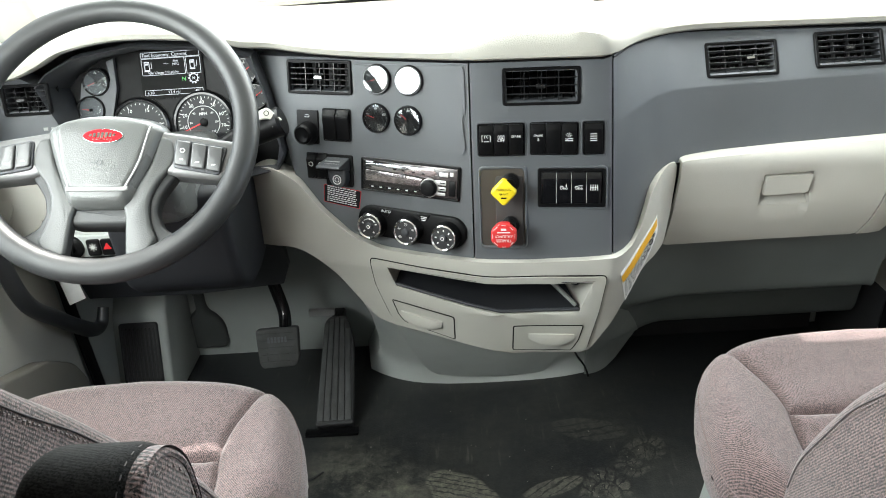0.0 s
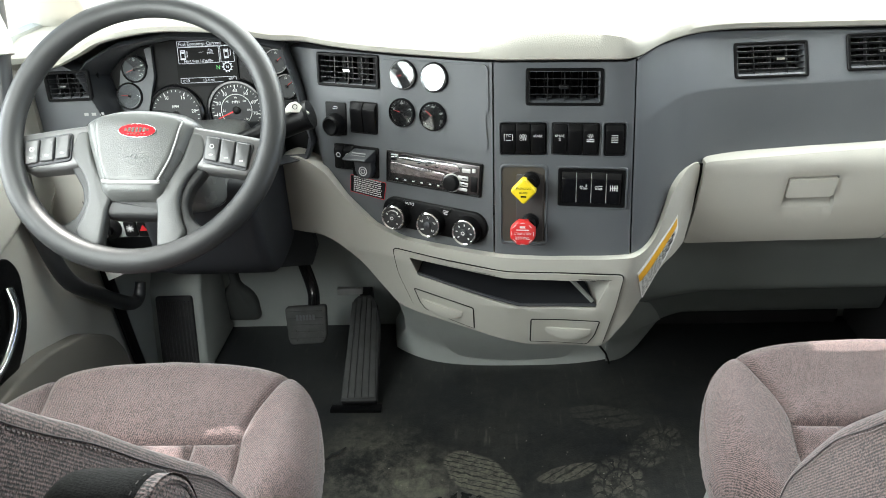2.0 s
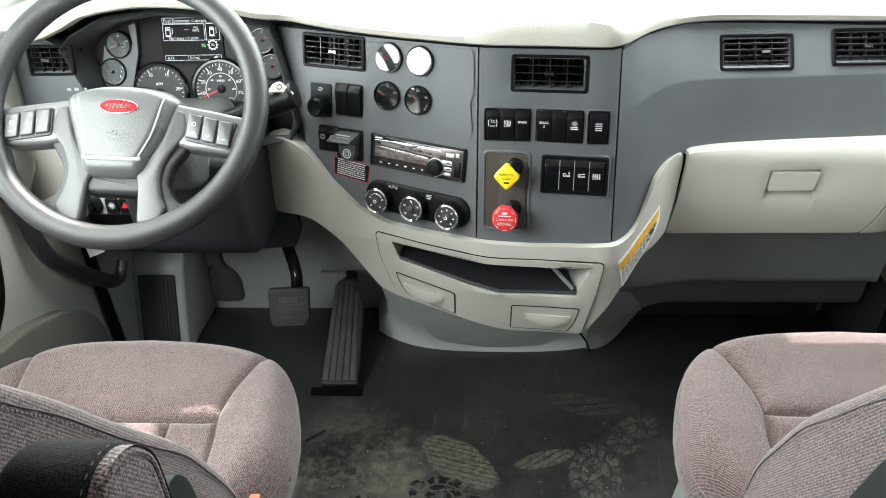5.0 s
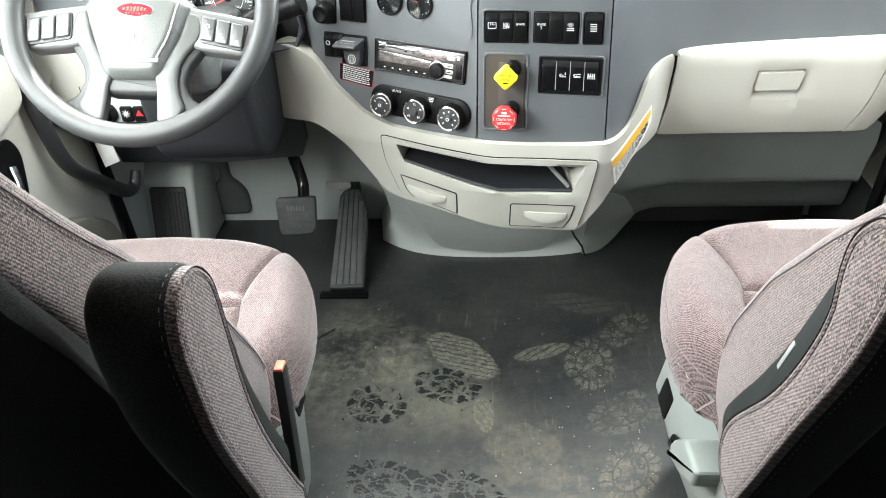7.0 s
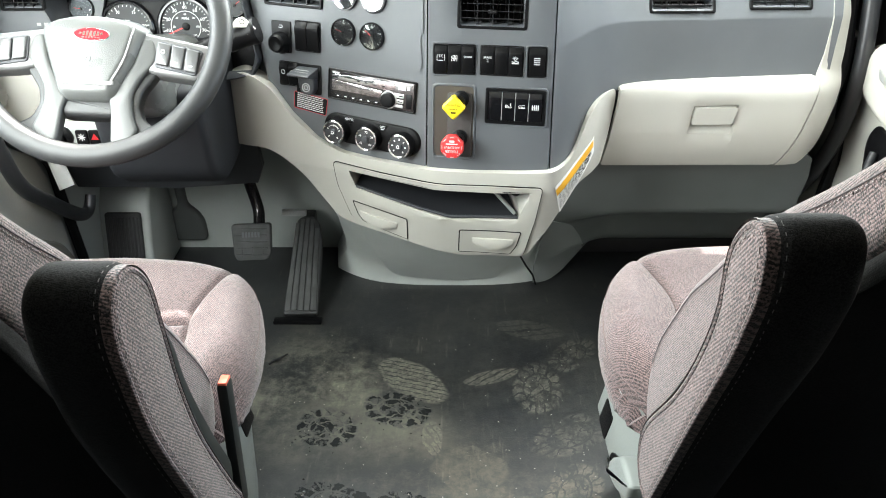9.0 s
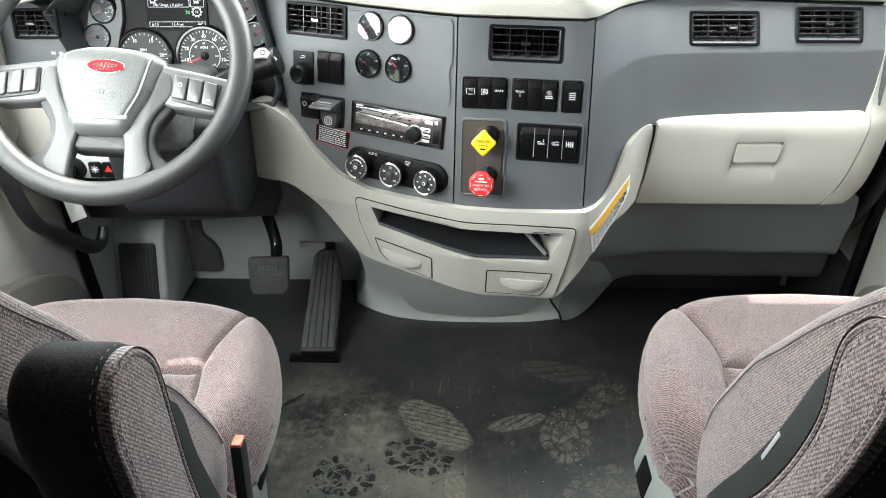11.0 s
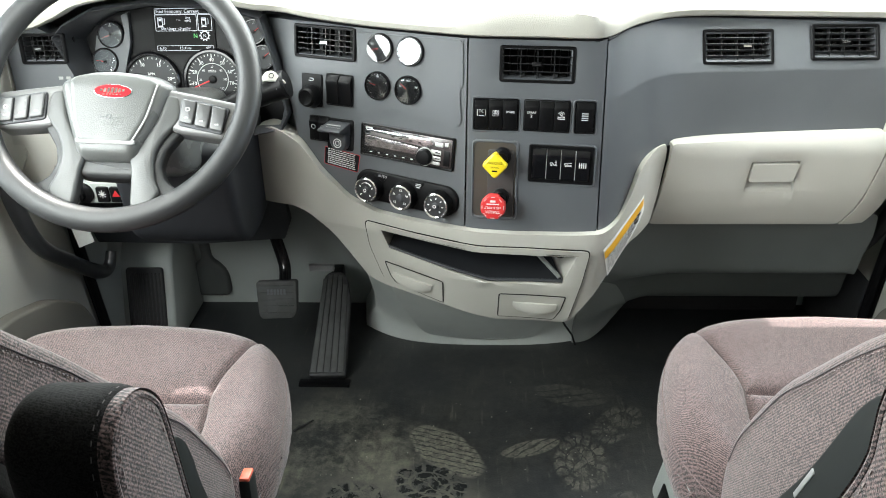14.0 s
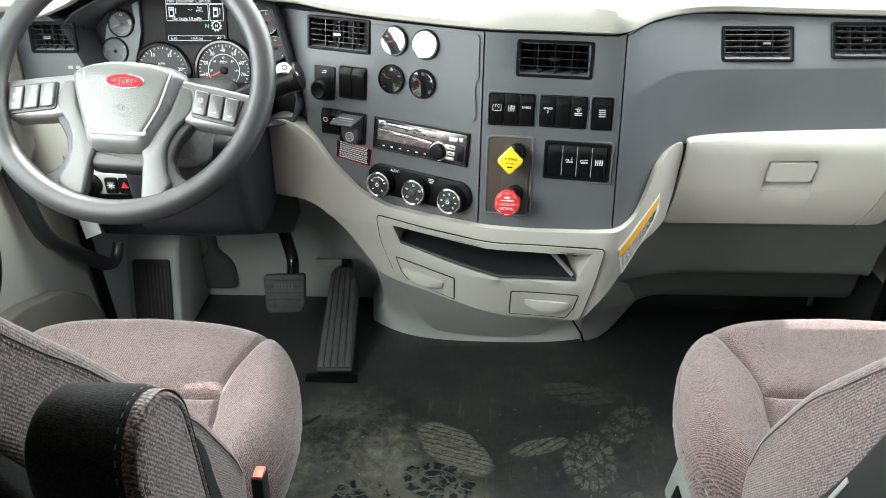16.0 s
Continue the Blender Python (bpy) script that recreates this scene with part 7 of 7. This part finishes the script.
def upholster(chair, cx, s, lift):
    """The sewn cushion: thigh pad, three rear panels and two bolsters that share one swelling surface, pinched along the seams, over a skirt."""
    side = np.array([(p[0], p[1]) for p in spline2(EDGE_PLAN, 10)])
    edge = np.concatenate([side[::-1] * (-1, 1), side[1:]])
    rim = resample(edge, 700)
    half_seam = np.array(spline2(SEAM_PLAN, 10))
    inner = half_seam[half_seam[:, 1] <= CROSS_Y + 0.006]
    seams = np.concatenate([resample(half_seam, 220), resample(half_seam, 220) * (-1, 1), resample([(-0.187, CROSS_Y), (0.187, CROSS_Y)], 200)] + [resample([(e * PANEL_SEAM, CROSS_Y), (e * PANEL_SEAM * 1.06, 0.585)], 200) for e in (-1, 1)])
    reach, drop = 0.062, 0.082

    def height(p):
        d, k = nearest(p, rim), nearest(p, seams)
        a, y = np.abs(p[:, 0]), p[:, 1]
        roll = np.clip(1 - d / reach, 0, 1)
        z = 0.521 + 0.020 * np.clip((a - 0.17) / 0.09, 0, 1) * np.clip((1.10 - y) / 0.2, 0, 1) - 0.010 * np.clip((0.96 - y) / 0.06, 0, 1) * (a < 0.2)
        z = z - drop * (1 - np.sqrt(np.clip(1 - roll**2, 0, 1)))
        near = np.clip(1 - d / 0.030, 0, 1)
        z = z - (1 - near) * (0.0065 * np.exp(-((k / 0.0055) ** 2)) + 0.011 * np.exp(-k / 0.022))
        wrinkle = np.array([noise.noise(Vector((u * 9 + cx * 3, v * 9, 2.0))) for u, v in p])
        return z + 0.0028 * wrinkle * (1 - near) + lift

    def surface(name, first, second, label, nq, ends=True):
        """A sheet ruled between two plan lines of equal count."""
        t = np.linspace(0, 1, nq + 1)
        t = 0.5 - 0.5 * np.cos(np.pi * t) if ends else t
        rows = [first * (1 - q) + second * q for q in t]
        flat = np.concatenate(rows)
        z = height(flat)
        n = len(first)
        bm = bmesh.new()
        made = [bm.verts.new((cx + s * u, v, h)) for (u, v), h in zip(flat, z)]
        for j in range(nq):
            for i in range(n - 1):
                quad = [made[j * n + i], made[j * n + i + 1], made[(j + 1) * n + i + 1], made[(j + 1) * n + i]]
                bm.faces.new(quad)
        bmesh.ops.remove_doubles(bm, verts=bm.verts[:], dist=0.0004)
        ob = part(name, bm, FABRIC, chair, label)
        if sum(f.normal.z for f in ob.data.polygons) < 0:
            ob.data.flip_normals()
        return ob

    # Thigh pad: from the cross seam to the front edge
    upper = half_seam[half_seam[:, 1] > CROSS_Y + 0.002]
    corner = int(np.argmin(np.hypot(side[:, 0] - 0.218, side[:, 1] - 1.170)))
    right_line = resample(np.concatenate([side[corner:corner + 1], upper[1:], [(0.187, CROSS_Y)]]), 46)
    surface("front_pad", right_line * (-1, 1), right_line, "mauve woven thigh pad", 60)
    # Its front strip between the two seam heads
    front_line = resample(edge[len(side) - 1 - corner:len(side) + corner], 60)
    chord = np.stack([np.linspace(-front_line[-1, 0], front_line[-1, 0], 60), np.full(60, front_line[-1, 1])], 1)
    surface("front_edge", chord, front_line, "mauve woven front roll", 22)
    for b0, b1 in ((-1, -PANEL_SEAM), (-PANEL_SEAM, PANEL_SEAM), (PANEL_SEAM, 1)):
        lines = []
        for b in (b0, b1):
            if abs(b) == 1:
                lines.append(resample(np.concatenate([[(0.187, CROSS_Y)], inner[1:]]) * (b, 1), 50))
            else:
                lines.append(resample([(b, CROSS_Y), (b * 1.06, 0.585)], 50))
        surface("rear_pad", lines[0], lines[1], "mauve woven seat panel with stitched joints", 24)
    for e in (-1, 1):
        seam_line = resample(np.concatenate([side[corner:corner + 1], half_seam[1:]]), 90) * (e, 1)
        outer = resample(side[corner:], 90) * (e, 1)
        bolster = surface("bolster", seam_line, outer, "mauve woven side bolster", 40)
        line = resample(side[corner:], 520) * (e, 1)
        centre = np.array((0.0, 0.80))
        inward = line + (centre - line) / np.linalg.norm(centre - line, axis=1)[:, None] * 0.005
        z = height(inward) + 0.0012
        bm = bmesh.new()
        pts = [Vector((cx + s * u, v, h)) for (u, v), h in zip(inward, z)]
        for p, q in zip(pts[::3], pts[2::3]):
            tube(bm, [p, q], 0.0009, 4)
        part("stitching", bm, SEAT_THREAD, bolster, "mauve thread stitches")["kind"] = "stuff"
    # Skirt: the side wall below the sewn edge
    bm = bmesh.new()
    rows = []
    line = resample(edge, 160)
    top = height(line)
    centre = np.array((0.0, 0.88))
    for down, inset_by in ((-0.001, 0.0012), (0.008, 0.0), (0.03, 0.001), (0.06, 0.010), (0.09, 0.024), (0.115, 0.040)):
        ring = line + (centre - line) / np.linalg.norm(centre - line, axis=1)[:, None] * inset_by
        rows.append([bm.verts.new((cx + s * (u + math.copysign(0.030 * min(1, down / 0.06) * min(1, max(0, (0.86 - v) / 0.12)), u)), v, h - down * min(1, max(0.35, (v - 0.62) / 0.30)))) for (u, v), h in zip(ring, top)])
    for p, q in zip(rows, rows[1:]):
        for k in range(len(p) - 1):
            bm.faces.new((p[k], p[k + 1], q[k + 1], q[k]))
    part("skirt", bm, FABRIC, chair, "mauve woven side wall of the cushion")


def seat(cx, s, shape, dy, dz, recline, a0, a1, width, by, bz, strip, lift=0.0, buckle=True):
    """A cab seat; s points from its middle to the aisle."""
    def at(a):
        return cx + s * a

    chair = thing("cab_seat", (cx, 0.8, 0.0), "mauve-grey woven cab seat, armrest folded up, on a grey base", "seat", "cab seats")

    upholster(chair, cx, s, lift)
    # Grey plastic base
    bm = bmesh.new()
    rings = []
    foot, nose = (0.245, 0.0) if buckle else (0.274, 0.035)
    for z, w, y0, y1 in ((0.0, foot - (0.01 if buckle else 0.07), 0.56, 1.045), (0.05, foot - (0.006 if buckle else 0.055), 0.56, 1.05), (0.15, foot - (0.003 if buckle else 0.018), 0.56, 1.055), (0.215, foot, 0.56, 1.06), (0.345, foot - 0.026, 0.56, 1.065), (0.37, foot - 0.036, 0.57, 1.05)):
        rings.append([bm.verts.new((cx + u * (1 - 0.14 * min(1, max(0, (0.92 - v) / 0.15))), v, z)) for u, v in ease(rrect(0, (y0 + y1 + nose) / 2, 2 * w, y1 + nose - y0, 0.04 if buckle else 0.025, 4))])
    for p, q in zip(rings, rings[1:]):
        for k in range(len(p)):
            bm.faces.new((p[k], p[(k + 1) % len(p)], q[(k + 1) % len(q)], q[k]))
    bm.faces.new(rings[-1])
    base_ = part("base", bm, BASE, chair, "grey-green plastic base cover")
    lean_in = 0.026 / 0.13
    sm_ = Matrix(((0, -s * lean_in, s, at(foot)), (1, 0, 0, 0), (0, 1, lean_in, 0.215), (0, 0, 0, 1)))
    bm = bmesh.new()
    prism(bm, rrect(1.010, 0.026, 0.062, 0.056, 0.006), -0.002, 0.002, 0.001)
    part("slot", bm, BLACK, base_, "dark square slot", m=sm_)
    bm = bmesh.new()
    prism(bm, rounded([(0.925, 0.000), (0.925, 0.022), (0.800, 0.092), (0.790, 0.078), (0.865, 0.012)], 0.006), -0.002, 0.003, 0.001)
    part("lever_slot", bm, BLACK, base_, m=sm_)
    bm = bmesh.new()
    tube(bm, spline([(0.915, 0.010, 0.006), (0.875, 0.030, 0.012), (0.815, 0.078, 0.006)], 4), 0.006, 8)
    part("lever", bm, CHROME, base_, "bright metal lever", m=sm_)
    part("slide_cover", slab(rounded([(0.905, 0.212), (0.88, 0.270), (0.82, 0.335), (0.74, 0.345), (0.75, 0.300), (0.82, 0.250)], 0.012, 3), at(foot - 0.06), at(foot + 0.012), 0.010, 3), BASE, base_, "grey moulded side cover")
    part("recliner_cover", slab(rounded([(0.76, 0.20), (0.76, 0.36), (0.70, 0.42), (0.63, 0.42), (0.605, 0.36), (0.605, 0.20)], 0.03, 4), at(foot - 0.07), at(foot - 0.030), 0.014, 3), BASE, base_, "grey recliner cover")
    # Backrest
    def lean(points):
        """The backrest's outline, moved up and forward above the cushion."""
        return [(y + by * min(1, max(0, (z - 0.45) / 0.15)) - recline * max(0, z - 0.9), z + bz * min(1, max(0, (z - 0.45) / 0.15))) for y, z in points]

    edge = [(0.735, 0.455), (0.758, 0.49), (0.768, 0.525), (0.765, 0.56), (0.745, 0.605), (0.70, 0.68), (0.66, 0.742), (0.61, 0.80), (0.55, 0.870), (0.49, 0.945), (0.44, 1.00), (0.395, 1.055), (0.335, 1.14), (0.285, 1.25), (0.25, 1.36), (0.16, 1.38), (0.21, 1.26), (0.27, 1.14), (0.33, 1.01), (0.375, 0.93), (0.42, 0.83), (0.47, 0.69), (0.535, 0.52), (0.62, 0.45)]
    part("backrest", slab(rounded(lean(edge), 0.03, 3), at(-0.28), at(width), 0.016, 5), FABRIC_BACK, chair, "mauve-grey woven backrest")
    rear = [(0.15, 1.37), (0.197, 1.25), (0.257, 1.13), (0.317, 1.00), (0.362, 0.92), (0.407, 0.82), (0.457, 0.68), (0.53, 0.40), (0.56, 0.40), (0.48, 0.69), (0.43, 0.83), (0.385, 0.93), (0.34, 1.01), (0.28, 1.14), (0.22, 1.26), (0.17, 1.38)]
    part("rear_cover", slab([(y - 0.006, z) for y, z in lean(rear)], at(-0.282), at(width + 0.002), 0.006, 2), VELOUR, chair, "black velour rear cover")
    line = spline2(lean(edge[3:15]), 24)
    for depth, mat, size in ((0.0150, DIM_THREAD, 0.0008), (0.0185, THREAD, 0.0009)):
        path = []
        for (y, z), (y2, z2) in zip(line, line[1:]):
            d = Vector((y2 - y, z2 - z)).normalized()
            path.append(Vector((at(width + 0.0003), y - depth * abs(d.y), z - depth * abs(d.x))))
        bm = bmesh.new()
        if mat is THREAD:
            for p, q in zip(path[::2], path[1::2]):
                tube(bm, [p, p.lerp(q, 0.9)], size, 5)
            part("stitching", bm, mat, chair, "pale thread stitches")["kind"] = "stuff"
        else:
            part("seam", tube(bm, path, size, 6), mat, chair, "dark seam along the edge")
    # Armrest, folded up beside the backrest
    arm_yz = [(y + dy, z + dz) for y, z in shape]
    loop = arm_yz[-2:] + arm_yz + arm_yz[:2]
    dense = spline2(loop, 12)
    arm_line = even(dense[24:-25], 0.003)
    arm = part("armrest", slab(arm_line, at(a0), at(a1), 0.015, 5), VELOUR, chair, "padded armrest with a black velour band")
    part("side_panel", slab(even(inset(arm_line, 0.0030), 0.003), at(a1 - 0.009), at(a1 + 0.003), 0.0115, 6), FABRIC_BACK, arm, "mauve woven side panel")
    bm = bmesh.new()
    ridge = even(inset(arm_line, 0.0072), 0.004)
    tube(bm, [(at(a1 + 0.0004), *p) for p in ridge + ridge[:1]], 0.0030, 8)
    part("piping", bm, FABRIC_BACK, arm, "raised woven piping along the edge")
    for depth, out, size, thread in ((0.0145, 0.0032, 0.0010, THREAD), (0.0014, -0.0092, 0.0006, DIM_THREAD)):
        bm = bmesh.new()
        line = even(inset(arm_line, depth), 0.0035)
        for p, q in zip(line[::2], line[1::2]):
            p, q = Vector(p), Vector(q)
            d = q - p
            if d.length < 0.012:
                mid = p.lerp(q, 0.5)
                bmesh.ops.create_cube(bm, size=1, matrix=Matrix.Translation((at(a1 + out), mid.x, mid.y)) @ Matrix.Rotation(math.atan2(d.y, d.x), 4, "X") @ Matrix.Diagonal((size, d.length * 0.75, size, 1)))
        part("stitching", bm, thread, arm, "pale thread stitches", smooth=False)["kind"] = "stuff"
    part("hinge_cover", slab(rounded(strip, 0.02, 3), at(width - 0.004), at(a0 + 0.004), 0.003, 2), HINGE, chair, "dark grey plastic hinge cover")
    if buckle:
        bm = bmesh.new()
        q = Matrix.Translation((at(0.318), 0.728, 0.50)) @ pose(0, 0, 0, -6, 0, 0)
        block(bm, -0.009, 0.009, -0.014, 0.014, -0.16, 0.072, 0.006)
        b_ = part("buckle", bm, HINGE, chair, "grey belt buckle on a stalk", m=q)
        bm = bmesh.new()
        block(bm, -0.0068, 0.0068, -0.0118, 0.0118, 0.068, 0.0745, 0.002)
        part("release_button", bm, material("buckle_orange_red", (0.62, 0.10, 0.05), 0.4), b_, "red release button", m=q)
    else:
        bm = bmesh.new()
        q = Matrix.Translation((at(a0 + 0.0035), 0.519, 0.785)) @ pose(0, 0, 0, 22, 0, 0)
        block(bm, -0.0018, 0.0018, -0.003, 0.003, -0.028, 0.028, 0.0012)
        part("belt_tongue", bm, SILVER, chair, "bright belt tongue", m=q)
    return chair


# Side outlines (y, z) of the two folded armrests
LEFT_ARM = [(0.435, 0.93), (0.428, 0.965), (0.405, 0.992), (0.375, 1.000), (0.350, 0.985), (0.342, 0.95), (0.346, 0.91), (0.356, 0.85), (0.375, 0.79), (0.405, 0.71), (0.445, 0.60), (0.485, 0.505), (0.53, 0.52), (0.54, 0.57), (0.52, 0.615), (0.475, 0.72), (0.452, 0.79), (0.440, 0.86)]
RIGHT_ARM = [(0.350, 1.015), (0.345, 1.045), (0.325, 1.072), (0.300, 1.083), (0.281, 1.072), (0.276, 1.04), (0.282, 1.01), (0.296, 0.965), (0.318, 0.912), (0.340, 0.86), (0.363, 0.803), (0.392, 0.73), (0.418, 0.675), (0.455, 0.668), (0.480, 0.695), (0.470, 0.748), (0.405, 0.845), (0.374, 0.903), (0.354, 0.955), (0.347, 0.99)]
seat(-0.520, 1, LEFT_ARM, -0.018, 0.004, 0.0, 0.326, 0.396, 0.290, 0.0, 0.0, [(0.47, 0.79), (0.545, 0.81), (0.568, 0.785), (0.578, 0.755), (0.582, 0.72), (0.593, 0.675), (0.612, 0.62), (0.634, 0.56), (0.676, 0.466), (0.66, 0.42), (0.55, 0.55), (0.47, 0.72)])
seat(0.705, -1, RIGHT_ARM, 0.0, 0.0, 0.3, 0.298, 0.363, 0.278, 0.0, 0.052, [(0.40, 0.975), (0.452, 0.945), (0.474, 0.910), (0.491, 0.868), (0.511, 0.82), (0.537, 0.768), (0.575, 0.70), (0.608, 0.648), (0.648, 0.58), (0.63, 0.53), (0.58, 0.53), (0.52, 0.60), (0.45, 0.78)], 0.030, buckle=False)


# ---- small things on the floor ----
rng = random.Random(7)
twig = thing("twig", (-0.335, 1.483, 0.0), "short dark twig lying on the floor mat", "twig")
part("stick", tube(bmesh.new(), [(-0.356, 1.462, 0.004), (-0.345, 1.476, 0.006), (-0.333, 1.486, 0.004), (-0.315, 1.505, 0.004)], [0.003, 0.004, 0.0035, 0.002], 6), RUBBER, twig)
bm = bmesh.new()
for cx, cy, sx, sy, count in ((-0.165, 0.975, 0.05, 0.035, 40), (-0.015, 0.930, 0.05, 0.03, 46), (-0.21, 1.16, 0.05, 0.02, 8), (-0.03, 1.24, 0.08, 0.02, 10)):
    for k in range(count):
        r = rng.uniform(0.0012, 0.0042)
        bmesh.ops.create_uvsphere(bm, u_segments=8, v_segments=5, radius=1, matrix=Matrix.Translation((rng.gauss(cx, sx), rng.gauss(cy, sy), 0.0004)) @ Matrix.Diagonal((r, r * rng.uniform(0.7, 1.3), r * 0.5, 1)))
drops = part("water_drops", bm, material("water", (0.02, 0.022, 0.022), 0.06, specular=0.8))
tagged(drops, "clear melt water drops scattered on the rubber mat", "water drops", kind="stuff")
bm = bmesh.new()
for k in range(150):
    r = rng.uniform(0.0006, 0.0017)
    p = (rng.uniform(-0.30, 0.45), rng.triangular(0.75, 1.75, 1.05), r * 0.5)
    bmesh.ops.create_icosphere(bm, subdivisions=1, radius=r, matrix=Matrix.Translation(p) @ Matrix.Diagonal((1, rng.uniform(0.6, 1.5), 0.7, 1)))
grit = part("grit", bm, material("pale_grit", (0.40, 0.38, 0.33), 0.9, blotch=60, vary=0.3), smooth=False)
tagged(grit, "pale grit and crumbs scattered on the rubber mat", "grit", kind="stuff")
